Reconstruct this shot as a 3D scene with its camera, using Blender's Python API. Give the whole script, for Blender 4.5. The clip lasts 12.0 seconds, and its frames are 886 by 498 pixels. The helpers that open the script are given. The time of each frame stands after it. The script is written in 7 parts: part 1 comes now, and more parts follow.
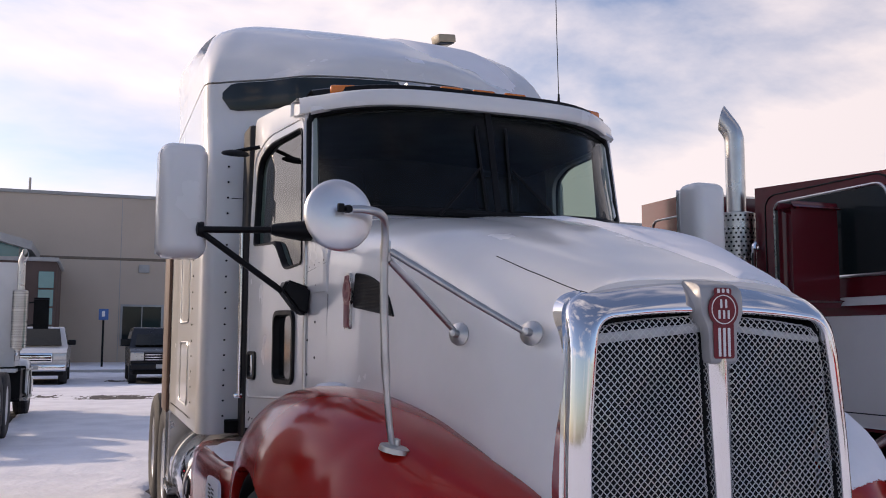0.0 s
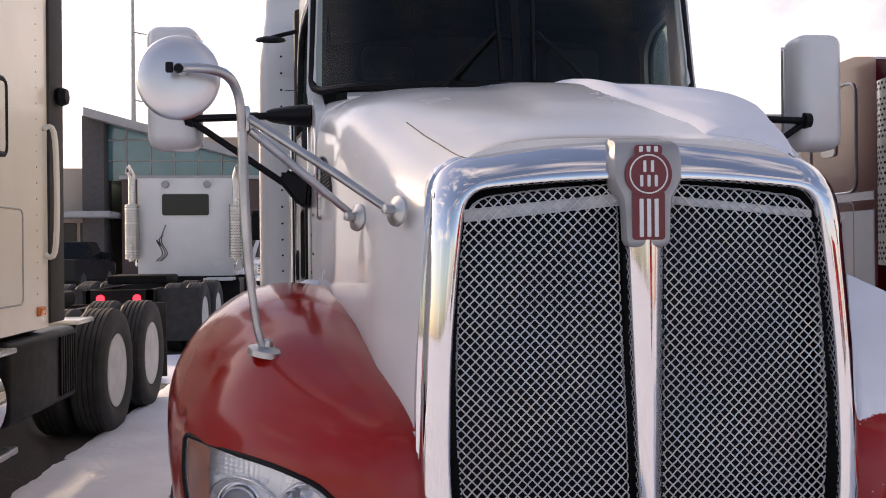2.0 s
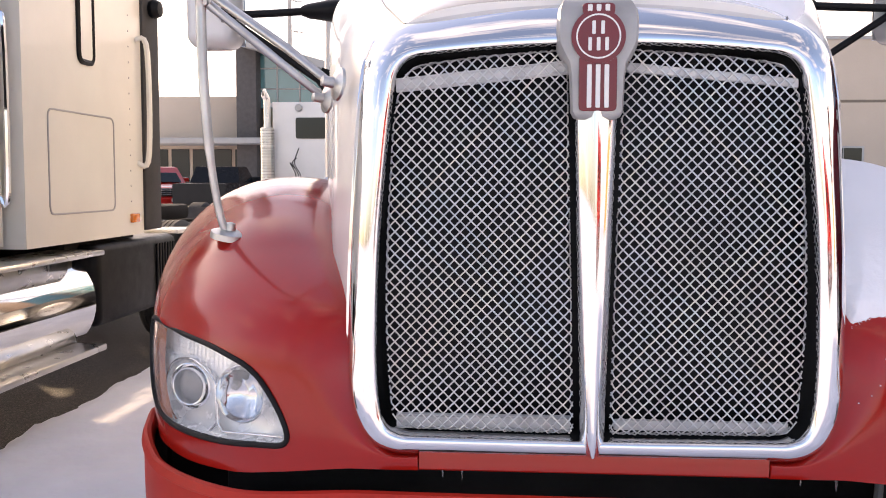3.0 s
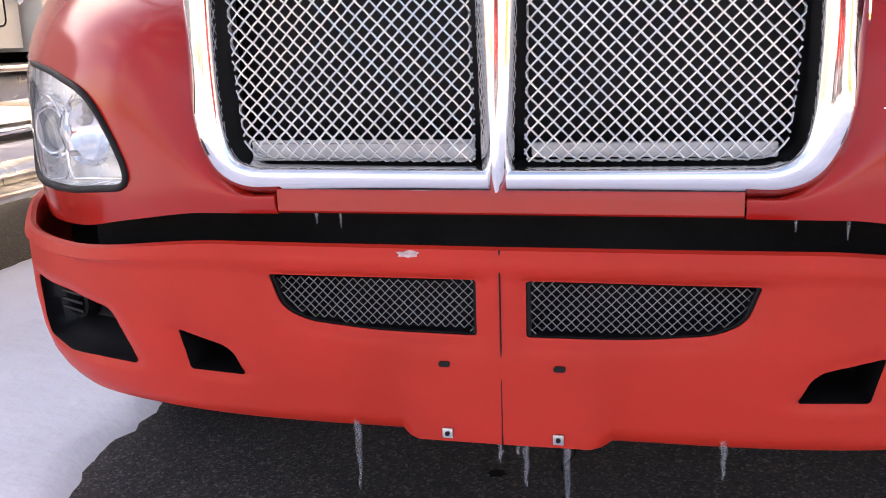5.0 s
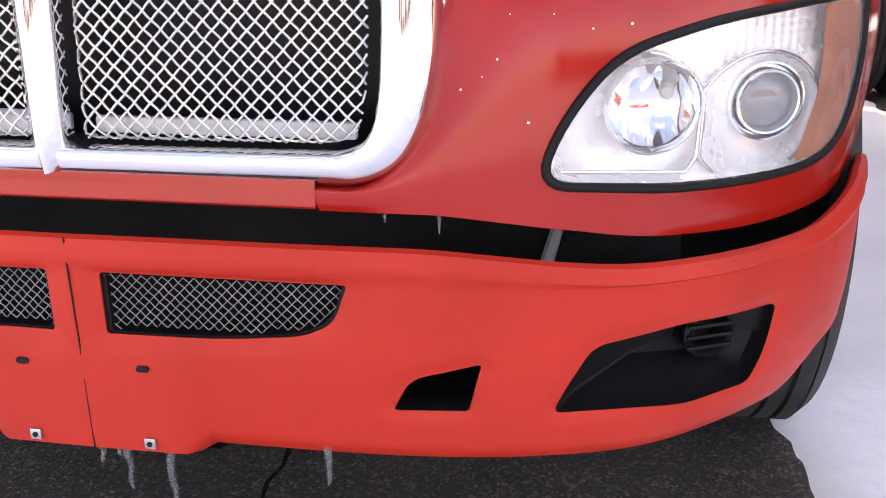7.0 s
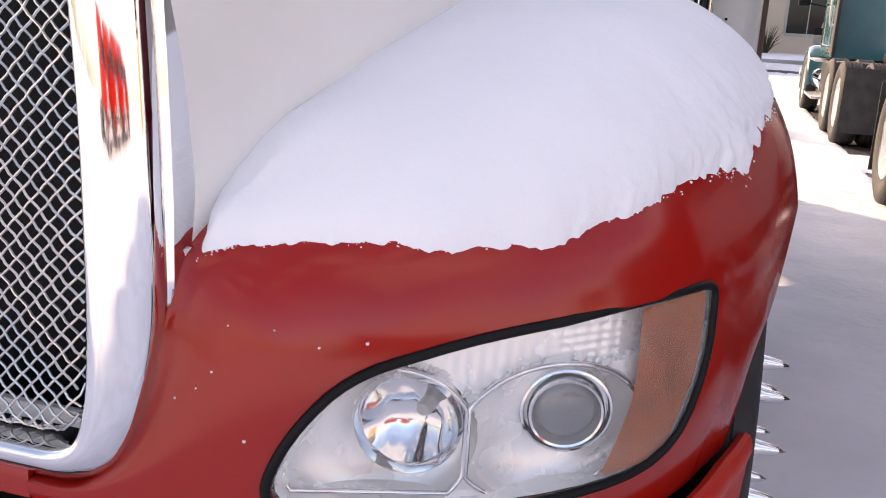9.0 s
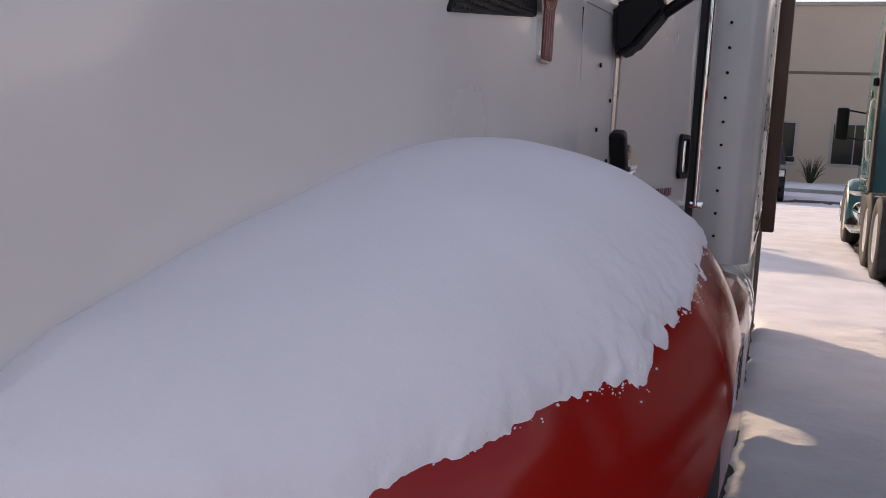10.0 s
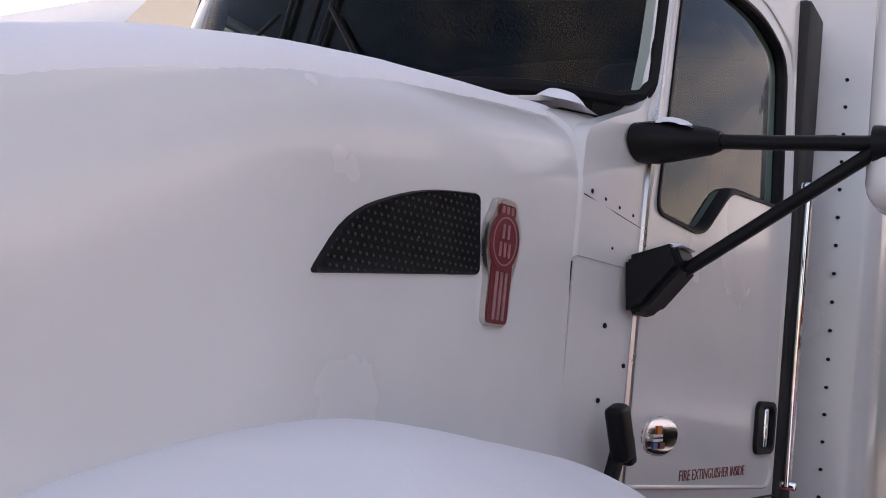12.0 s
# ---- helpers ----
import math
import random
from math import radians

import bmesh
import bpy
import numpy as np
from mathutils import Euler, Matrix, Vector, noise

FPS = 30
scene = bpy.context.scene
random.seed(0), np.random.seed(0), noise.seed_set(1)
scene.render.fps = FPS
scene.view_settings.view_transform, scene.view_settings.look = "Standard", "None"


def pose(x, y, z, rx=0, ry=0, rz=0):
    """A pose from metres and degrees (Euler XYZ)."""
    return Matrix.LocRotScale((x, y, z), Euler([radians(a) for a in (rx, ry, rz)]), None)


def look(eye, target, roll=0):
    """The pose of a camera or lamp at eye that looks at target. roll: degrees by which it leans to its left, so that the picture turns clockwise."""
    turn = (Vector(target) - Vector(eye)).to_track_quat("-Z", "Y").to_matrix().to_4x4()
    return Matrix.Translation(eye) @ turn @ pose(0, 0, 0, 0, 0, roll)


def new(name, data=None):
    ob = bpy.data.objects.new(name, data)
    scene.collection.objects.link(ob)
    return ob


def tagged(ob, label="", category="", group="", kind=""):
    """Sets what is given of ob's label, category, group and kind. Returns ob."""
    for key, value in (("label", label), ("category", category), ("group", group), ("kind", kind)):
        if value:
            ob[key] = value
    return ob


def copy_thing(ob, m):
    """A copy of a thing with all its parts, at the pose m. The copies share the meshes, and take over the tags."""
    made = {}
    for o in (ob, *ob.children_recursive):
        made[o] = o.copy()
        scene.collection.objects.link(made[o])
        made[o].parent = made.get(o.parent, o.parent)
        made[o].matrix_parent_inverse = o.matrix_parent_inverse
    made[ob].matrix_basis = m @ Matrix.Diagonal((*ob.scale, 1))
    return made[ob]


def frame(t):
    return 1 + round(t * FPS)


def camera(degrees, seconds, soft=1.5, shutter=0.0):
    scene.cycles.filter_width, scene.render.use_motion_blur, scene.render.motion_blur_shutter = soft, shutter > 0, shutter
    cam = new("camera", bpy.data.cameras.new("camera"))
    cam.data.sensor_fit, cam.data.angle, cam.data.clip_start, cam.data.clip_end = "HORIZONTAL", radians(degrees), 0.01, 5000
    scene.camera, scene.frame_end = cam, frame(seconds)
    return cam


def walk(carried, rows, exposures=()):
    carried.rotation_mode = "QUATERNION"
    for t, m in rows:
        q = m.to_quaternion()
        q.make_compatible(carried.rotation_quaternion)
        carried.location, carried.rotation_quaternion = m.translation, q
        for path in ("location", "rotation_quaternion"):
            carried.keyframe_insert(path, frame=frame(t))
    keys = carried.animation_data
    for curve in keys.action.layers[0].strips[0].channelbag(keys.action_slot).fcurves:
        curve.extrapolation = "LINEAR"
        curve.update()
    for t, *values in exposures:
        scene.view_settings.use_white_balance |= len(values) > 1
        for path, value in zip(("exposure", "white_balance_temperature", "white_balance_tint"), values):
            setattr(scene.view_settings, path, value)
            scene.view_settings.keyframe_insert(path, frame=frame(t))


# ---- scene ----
cam = camera(51.79, 12.0, soft=1.0)
# seconds, place, then yaw to the left, pitch up and lean to the left in degrees
PATH = [
    (0.0, -1.695, -2.186, 1.521, -20.84, 5.66, 0.14),
    (0.5, -1.451, -2.079, 1.525, -16.02, 4.80, -0.21),
    (1.0, -1.210, -1.948, 1.521, -14.64, 5.70, -0.06),
    (1.5, -0.933, -1.899, 1.501, -13.71, 6.59, -1.04),
    (2.0, -0.624, -1.917, 1.449, -5.37, 0.10, -0.57),
    (2.5, -0.401, -1.871, 1.399, -1.24, -3.65, -0.91),
    (2.7, -0.292, -1.842, 1.376, 1.81, -3.96, -0.73),
    (4.3, 0.016, -1.456, 1.076, 7.12, -6.04, 0.87),
    (4.5, 0.064, -1.401, 1.043, 8.64, -8.85, -0.02),
    (5.0, 0.209, -1.296, 1.020, 12.75, -13.50, -1.85),
    (5.5, 0.401, -1.211, 1.019, 18.94, -16.54, -2.95),
    (6.0, 0.543, -1.151, 1.031, 21.57, -17.04, -3.44),
    (6.5, 0.562, -1.121, 1.052, 12.70, -18.51, -1.12),
    (6.7, 0.604, -1.089, 1.054, 9.35, -18.89, -0.08),
    (8.3, 0.973, -0.822, 1.195, 15.43, -17.50, -2.56),
    (8.5, 1.016, -0.810, 1.206, 17.55, -15.66, -1.20),
    (9.0, 1.041, -0.761, 1.315, 16.29, -14.50, 3.18),
    (9.5, 1.166, -0.606, 1.371, 19.82, -7.59, 2.87),
    (10.0, 1.217, -0.482, 1.395, 19.76, -6.75, 2.97),
    (10.5, 1.374, -0.393, 1.450, 24.57, -4.03, 2.48),
    (11.0, 1.482, -0.306, 1.494, 32.89, 2.13, 2.59),
    (11.5, 1.510, -0.214, 1.497, 34.96, 3.64, 3.18),
    (12.0, 1.533, -0.037, 1.528, 32.99, 5.68, 6.38),
]


def aimed(x, y, z, yaw, pitch, lean):
    a, b = radians(yaw), radians(pitch)
    ahead = Vector((-math.sin(a) * math.cos(b), math.cos(a) * math.cos(b), math.sin(b)))
    return look((x, y, z), Vector((x, y, z)) + ahead, lean)


EXPOSURES = [(0.0, -0.15, 6750, 23), (1.5, -0.13, 6800, 23), (2.0, 0.24, 7500, 23), (2.7, 1.08, 8100, 24), (4.3, 1.22, 8000, 24), (5.0, 1.66, 8100, 24), (5.5, 1.94, 8300, 24), (6.7, 2.12, 8500, 24), (8.3, 1.48, 8400, 24), (9.0, 1.16, 8300, 24), (9.5, 0.60, 8100, 24), (10.0, 0.14, 7900, 24), (10.5, 0.13, 7900, 24), (11.0, 0.34, 8000, 24), (11.5, 0.42, 8000, 24), (12.0, 0.78, 7800, 24)]
walk(cam, [(t, aimed(*row)) for t, *row in PATH], EXPOSURES)


# ---- light ----
SUN_DIR = Vector((-0.66, 0.655, 0.365)).normalized()
SUN_EL = math.asin(SUN_DIR.z)
SUN_AZ = math.atan2(SUN_DIR.x, SUN_DIR.y)

world = bpy.data.worlds.new("winter_sky")
scene.world = world
world.use_nodes = True


def sky_nodes():
    tree = world.node_tree
    n, link = tree.nodes, tree.links
    n.clear()
    out, bg = n.new("ShaderNodeOutputWorld"), n.new("ShaderNodeBackground")
    sky = n.new("ShaderNodeTexSky")
    sky.sky_type, sky.sun_disc = "NISHITA", False
    sky.sun_elevation, sky.sun_rotation = SUN_EL, SUN_AZ
    sky.air_density, sky.dust_density, sky.ozone_density = 1.0, 1.6, 3.0
    coord, flat = n.new("ShaderNodeTexCoord"), n.new("ShaderNodeMapping")
    flat.inputs["Scale"].default_value = (1.0, 1.0, 2.6)
    flat.inputs["Location"].default_value = (0.7, 1.9, 0.4)
    big, fine = n.new("ShaderNodeTexNoise"), n.new("ShaderNodeTexNoise")
    big.inputs["Scale"].default_value, big.inputs["Detail"].default_value = 1.7, 7
    big.inputs["Roughness"].default_value, big.inputs["Distortion"].default_value = 0.55, 0.4
    fine.inputs["Scale"].default_value, fine.inputs["Detail"].default_value = 6.0, 6
    add = n.new("ShaderNodeMix")
    add.data_type, add.inputs[0].default_value = "FLOAT", 0.22
    ramp = n.new("ShaderNodeValToRGB")
    ramp.color_ramp.elements[0].position, ramp.color_ramp.elements[1].position = 0.42, 0.585
    ramp.color_ramp.elements[0].color = (0.04, 0.04, 0.04, 1)
    cloud = n.new("ShaderNodeMix")
    cloud.data_type = "RGBA"
    bg.inputs["Strength"].default_value = SKY
    link.new(coord.outputs["Generated"], flat.inputs["Vector"])
    link.new(flat.outputs[0], big.inputs["Vector"])
    link.new(flat.outputs[0], fine.inputs["Vector"])
    link.new(big.outputs["Fac"], add.inputs[2])
    link.new(fine.outputs["Fac"], add.inputs[3])
    lean_to, drift, lean_add = n.new("ShaderNodeVectorMath"), n.new("ShaderNodeMapRange"), n.new("ShaderNodeMath")
    lean_to.operation, lean_to.inputs[1].default_value = "DOT_PRODUCT", (0.25, 0.15, -1.0)
    drift.inputs["From Min"].default_value, drift.inputs["From Max"].default_value = -0.30, 0.05
    drift.inputs["To Min"].default_value, drift.inputs["To Max"].default_value = -0.09, 0.09
    link.new(coord.outputs["Generated"], lean_to.inputs[0])
    link.new(lean_to.outputs["Value"], drift.inputs["Value"])
    link.new(add.outputs[0], lean_add.inputs[0])
    link.new(drift.outputs["Result"], lean_add.inputs[1])
    link.new(lean_add.outputs[0], ramp.inputs["Fac"])
    link.new(ramp.outputs["Color"], cloud.inputs["Factor"])
    lift, glow, bright = n.new("ShaderNodeVectorMath"), n.new("ShaderNodeVectorMath"), n.new("ShaderNodeMapRange")
    lift.operation, lift.inputs["Scale"].default_value = "SCALE", 1.65
    glow.operation, glow.inputs[1].default_value = "DOT_PRODUCT", SUN_DIR
    bright.inputs["From Min"].default_value, bright.inputs["From Max"].default_value = -0.6, 0.9
    bright.inputs["To Min"].default_value, bright.inputs["To Max"].default_value = 0.85, 1.35
    white = n.new("ShaderNodeVectorMath")
    white.operation, white.inputs[0].default_value = "SCALE", (8.35, 8.15, 8.0)
    link.new(coord.outputs["Generated"], glow.inputs[0])
    link.new(glow.outputs["Value"], bright.inputs["Value"])
    link.new(bright.outputs["Result"], white.inputs["Scale"])
    link.new(white.outputs[0], cloud.inputs["B"])
    link.new(sky.outputs["Color"], lift.inputs[0])
    link.new(lift.outputs[0], cloud.inputs["A"])
    link.new(cloud.outputs["Result"], bg.inputs["Color"])
    link.new(bg.outputs[0], out.inputs["Surface"])


SKY = 0.11
sky_nodes()
sun = new("sun", bpy.data.lights.new("sun", "SUN"))
sun.data.energy, sun.data.angle, sun.data.color = 3.3, radians(2.0), (1.0, 0.85, 0.62)
sun.matrix_basis = look((0, 0, 30), Vector((0, 0, 30)) - SUN_DIR)


# ---- materials ----
def surface(name, base, rough=0.5, metal=0.0, coat=0.0, var=0.12, scale=5.0, bump=0.0, bump_scale=60.0, spec=0.5, tint=None, random_tone=0.0):
    """A painted, metal, stone or cloth surface: two scales of tone, uneven gloss and fine relief."""
    m = bpy.data.materials.new(name)
    m.use_nodes = True
    n, link = m.node_tree.nodes, m.node_tree.links
    b = n["Principled BSDF"]
    b.inputs["Metallic"].default_value, b.inputs["Coat Weight"].default_value = metal, coat
    b.inputs["Coat Roughness"].default_value, b.inputs["Specular IOR Level"].default_value = 0.06, spec
    coord = n.new("ShaderNodeTexCoord")
    big, fine = n.new("ShaderNodeTexNoise"), n.new("ShaderNodeTexNoise")
    big.inputs["Scale"].default_value, big.inputs["Detail"].default_value = scale, 5
    fine.inputs["Scale"].default_value, fine.inputs["Detail"].default_value = bump_scale, 4
    mix, tone = n.new("ShaderNodeMix"), n.new("ShaderNodeMix")
    mix.data_type = tone.data_type = "RGBA"
    other = tint or tuple(c * (1 - var) for c in base)
    mix.inputs["A"].default_value, mix.inputs["B"].default_value = (*base, 1), (*other, 1)
    ramp = n.new("ShaderNodeValToRGB")
    ramp.color_ramp.elements[0].position, ramp.color_ramp.elements[1].position = 0.38, 0.66
    link.new(coord.outputs["Object"], big.inputs["Vector"])
    link.new(coord.outputs["Object"], fine.inputs["Vector"])
    link.new(big.outputs["Fac"], ramp.inputs["Fac"])
    link.new(ramp.outputs["Color"], mix.inputs["Factor"])
    tone.blend_type = "MULTIPLY"
    tone.inputs["Factor"].default_value = var * 0.6
    link.new(mix.outputs["Result"], tone.inputs["A"])
    link.new(fine.outputs["Color"], tone.inputs["B"])
    last = tone.outputs["Result"]
    if random_tone:
        info, shift = n.new("ShaderNodeObjectInfo"), n.new("ShaderNodeHueSaturation")
        span = n.new("ShaderNodeMapRange")
        span.inputs["To Min"].default_value, span.inputs["To Max"].default_value = 1 - random_tone, 1 + random_tone
        link.new(info.outputs["Random"], span.inputs["Value"])
        link.new(span.outputs["Result"], shift.inputs["Value"])
        link.new(last, shift.inputs["Color"])
        last = shift.outputs["Color"]
    link.new(last, b.inputs["Base Color"])
    gloss = n.new("ShaderNodeMapRange")
    gloss.inputs["To Min"].default_value, gloss.inputs["To Max"].default_value = rough * 0.8, min(1, rough * 1.25)
    link.new(big.outputs["Fac"], gloss.inputs["Value"])
    link.new(gloss.outputs["Result"], b.inputs["Roughness"])
    if bump:
        relief = n.new("ShaderNodeBump")
        relief.inputs["Strength"].default_value, relief.inputs["Distance"].default_value = 1.0, bump
        link.new(fine.outputs["Fac"], relief.inputs["Height"])
        link.new(relief.outputs["Normal"], b.inputs["Normal"])
    return m


def glass(name, tint, mirror=1.45, rough=0.0, haze=0.0):
    """A thin pane: light goes straight through, tinted; the gloss grows towards the edge, alike from both sides."""
    m = bpy.data.materials.new(name)
    m.use_nodes = True
    n, link = m.node_tree.nodes, m.node_tree.links
    n.clear()
    out, mix, clear, shine, f = (n.new("ShaderNode" + k) for k in ("OutputMaterial", "MixShader", "BsdfTransparent", "BsdfGlossy", "LayerWeight"))
    clear.inputs["Color"].default_value, shine.inputs["Roughness"].default_value = (*tint, 1), rough
    f.inputs["Blend"].default_value = 0.5
    steep, gloss = n.new("ShaderNodeMath"), n.new("ShaderNodeMapRange")
    steep.operation, steep.inputs[1].default_value = "POWER", 5.0
    gloss.inputs["To Min"].default_value = ((mirror - 1) / (mirror + 1)) ** 2
    link.new(f.outputs["Facing"], steep.inputs[0])
    link.new(steep.outputs[0], gloss.inputs["Value"])
    link.new(gloss.outputs["Result"], mix.inputs[0])
    link.new(clear.outputs[0], mix.inputs[1])
    link.new(shine.outputs[0], mix.inputs[2])
    last = mix.outputs[0]
    if haze:
        milky, veil = n.new("ShaderNodeBsdfDiffuse"), n.new("ShaderNodeMixShader")
        milky.inputs["Color"].default_value, veil.inputs[0].default_value = (0.8, 0.8, 0.8, 1), haze
        link.new(last, veil.inputs[1])
        link.new(milky.outputs[0], veil.inputs[2])
        last = veil.outputs[0]
    link.new(last, out.inputs["Surface"])
    return m


def glow(name, colour, strength):
    m = bpy.data.materials.new(name)
    m.use_nodes = True
    b = m.node_tree.nodes["Principled BSDF"]
    b.inputs["Base Color"].default_value = b.inputs["Emission Color"].default_value = (*colour, 1)
    b.inputs["Emission Strength"].default_value = strength
    return m


WHITE = surface("white_paint", (0.74, 0.73, 0.71), 0.25, coat=0.5, var=0.07, scale=2.5, bump_scale=30)
RED = surface("red_paint", (0.38, 0.013, 0.008), 0.14, coat=0.0, var=0.12, scale=3.0, bump_scale=90, spec=0.42)
RED_MATT = surface("weathered_red_paint", (0.52, 0.030, 0.017), 0.42, var=0.16, scale=4.0, bump_scale=120, spec=0.2)
POLISHED = surface("polished_steel", (0.80, 0.79, 0.78), 0.40, metal=1.0, var=0.08, scale=5)
CHROME = surface("chrome", (0.80, 0.80, 0.81), 0.055, metal=1.0, var=0.06, scale=4.0)
DULL_METAL = surface("dull_bare_metal", (0.55, 0.55, 0.54), 0.33, metal=1.0, var=0.2, scale=14, bump=0.0006, bump_scale=180)
BRUSHED = surface("brushed_steel", (0.62, 0.61, 0.59), 0.28, metal=1.0, var=0.12, scale=9)
REFLECTOR = surface("satin_reflector", (0.96, 0.96, 0.95), 0.26, metal=0.35, var=0.06, scale=20)
FROSTED = surface("frosted_grey_metal", (0.42, 0.41, 0.40), 0.5, metal=0.4, var=0.15, scale=12, bump=0.0004, bump_scale=200)
WIRE = surface("bright_wire", (0.69, 0.68, 0.66), 0.30, metal=0.8, var=0.10, scale=30)
DIM_WIRE = surface("dull_dark_wire", (0.34, 0.33, 0.32), 0.4, metal=0.9, var=0.2, scale=30)
BLACK = surface("black_plastic", (0.009, 0.009, 0.010), 0.45, var=0.3, scale=12, bump=0.0005, bump_scale=300, spec=0.16)
RUBBER = surface("tyre_rubber", (0.022, 0.021, 0.021), 0.75, var=0.3, scale=9, bump=0.001, bump_scale=120, tint=(0.045, 0.043, 0.042))
DARK = surface("dark_grimy_metal", (0.014, 0.013, 0.013), 0.7, var=0.4, scale=10, bump=0.001, bump_scale=90, tint=(0.02, 0.019, 0.018), spec=0.08)
CLOTH = surface("dark_cabin_trim", (0.03, 0.03, 0.033), 0.85, var=0.3, scale=6)
ENAMEL = surface("dark_red_enamel", (0.17, 0.008, 0.017), 0.3, coat=0.1, var=0.12, scale=40)
PINK_MARK = surface("dull_pink_enamel", (0.36, 0.17, 0.18), 0.4, var=0.2, scale=40)
PALE_CHIP = surface("chipped_primer", (0.66, 0.46, 0.43), 0.6, var=0.35, scale=120)
WHITE_MARK = surface("white_enamel", (0.78, 0.77, 0.75), 0.3, var=0.06, scale=30)
AMBER = surface("amber_lens", (0.78, 0.20, 0.02), 0.18, coat=0.4, var=0.25, scale=25)
AMBER_DARK = surface("amber_reflector", (0.44, 0.115, 0.03), 0.22, coat=0.3, var=0.3, scale=18)
SNOW = surface("snow", (0.87, 0.87, 0.90), 0.85, var=0.04, scale=3.0, bump=0.0008, bump_scale=190, spec=0.1)
LOT_SNOW = surface("trodden_snow", (0.88, 0.88, 0.92), 0.8, var=0.10, scale=1.3, bump=0.010, bump_scale=16, spec=0.2, tint=(0.76, 0.76, 0.80))
ICE = glass("ice", (0.84, 0.87, 0.90), 1.6, 0.08, haze=0.05)
LENS = glass("clear_lens", (0.97, 0.97, 0.97), 1.35, 0.01, haze=0.10)
WINDSCREEN = glass("tinted_windscreen", (0.62, 0.68, 0.65), 1.36)
SIDE_GLASS = glass("green_tinted_window", (0.40, 0.50, 0.46), 1.5)
FAR_GLASS = surface("dark_window_glass", (0.015, 0.022, 0.024), 0.06, coat=0.06, var=0.3, scale=0.6, spec=0.35)
TEAL_GLASS = surface("teal_window_glass", (0.10, 0.26, 0.27), 0.08, coat=0.7, var=0.25, scale=0.4, spec=0.9)
STUCCO = surface("tan_concrete_wall", (0.58, 0.475, 0.375), 0.85, var=0.10, scale=0.25, bump=0.004, bump_scale=9)
BROWN_BRICK = surface("brown_brick", (0.13, 0.085, 0.07), 0.85, var=0.2, scale=0.8, bump=0.004, bump_scale=14, random_tone=0.12)
GREY_TRIM = surface("grey_painted_steel", (0.40, 0.39, 0.37), 0.5, var=0.12, scale=2)
FROST_BAR = surface("frosted_bar", (0.60, 0.59, 0.58), 0.6, var=0.2, scale=25, bump=0.001, bump_scale=150)
MAROON = surface("maroon_paint", (0.11, 0.006, 0.012), 0.2, coat=0.3, var=0.15, scale=2)
TEAL = surface("turquoise_paint", (0.03, 0.16, 0.18), 0.22, coat=0.7, var=0.15, scale=2)
CREAM = surface("off_white_paint", (0.78, 0.74, 0.65), 0.3, coat=0.4, var=0.08, scale=2)
NAVY = surface("black_car_paint", (0.008, 0.009, 0.011), 0.25, spec=0.25, var=0.2, scale=3)
SILVER = surface("pale_car_paint", (0.55, 0.53, 0.5), 0.25, coat=0.6, var=0.1, scale=3)
BLUE_SIGN = surface("blue_sign_paint", (0.05, 0.13, 0.34), 0.4, var=0.1, scale=20)
TAIL = glow("lit_red_lamp", (1.0, 0.03, 0.05), 2.5)
LEAF = surface("dry_shrub", (0.05, 0.055, 0.025), 0.9, var=0.4, scale=20)
BROWN_PANEL = surface("brown_edged_panel", (0.12, 0.07, 0.05), 0.6, var=0.2)
PROJECTOR = surface("grey_projector_glass", (0.16, 0.17, 0.18), 0.08, coat=0.8, var=0.15, scale=20)


def ground_material():
    m = surface("wet_asphalt", (0.080, 0.069, 0.064), 0.8, var=0.9, scale=1.4, bump=0.008, bump_scale=210, tint=(0.110, 0.098, 0.092))
    n, link = m.node_tree.nodes, m.node_tree.links
    b = n["Principled BSDF"]
    coord, stones, pick, mix = (n.new("ShaderNode" + k) for k in ("TexCoord", "TexVoronoi", "ValToRGB", "Mix"))
    stones.inputs["Scale"].default_value = 150
    mix.data_type, mix.blend_type = "RGBA", "MULTIPLY"
    mix.inputs["Factor"].default_value = 1.0
    e = pick.color_ramp.elements
    e[0].position, e[0].color, e[1].position, e[1].color = 0.25, (0.45, 0.45, 0.45, 1), 0.9, (2.6, 2.4, 2.3, 1)
    tone = e.new(0.7)
    tone.color = (1.0, 0.96, 0.95, 1)
    old = b.inputs["Base Color"].links[0].from_socket
    link.new(coord.outputs["Object"], stones.inputs["Vector"])
    link.new(stones.outputs["Color"], pick.inputs["Fac"])
    link.new(old, mix.inputs["A"])
    link.new(pick.outputs["Color"], mix.inputs["B"])
    link.new(mix.outputs["Result"], b.inputs["Base Color"])
    return m


ASPHALT = ground_material()


# ---- building blocks ----
def thing(name, label, category, group="", kind="", at=None):
    ob = new(name)
    ob.empty_display_size = 0.1
    if at is not None:
        ob.matrix_basis = at
    return tagged(ob, label, category, group, kind)


def part(name, bm, material, parent, label="", smooth=40, kind=""):
    me = bpy.data.meshes.new(name)
    bmesh.ops.recalc_face_normals(bm, faces=bm.faces)
    bm.to_mesh(me)
    bm.free()
    me.materials.append(material)
    if smooth:
        me.polygons.foreach_set("use_smooth", [True] * len(me.polygons))
        me.set_sharp_from_angle(angle=radians(smooth))
    ob = new(name, me)
    ob.parent = parent
    return tagged(ob, label, kind=kind)


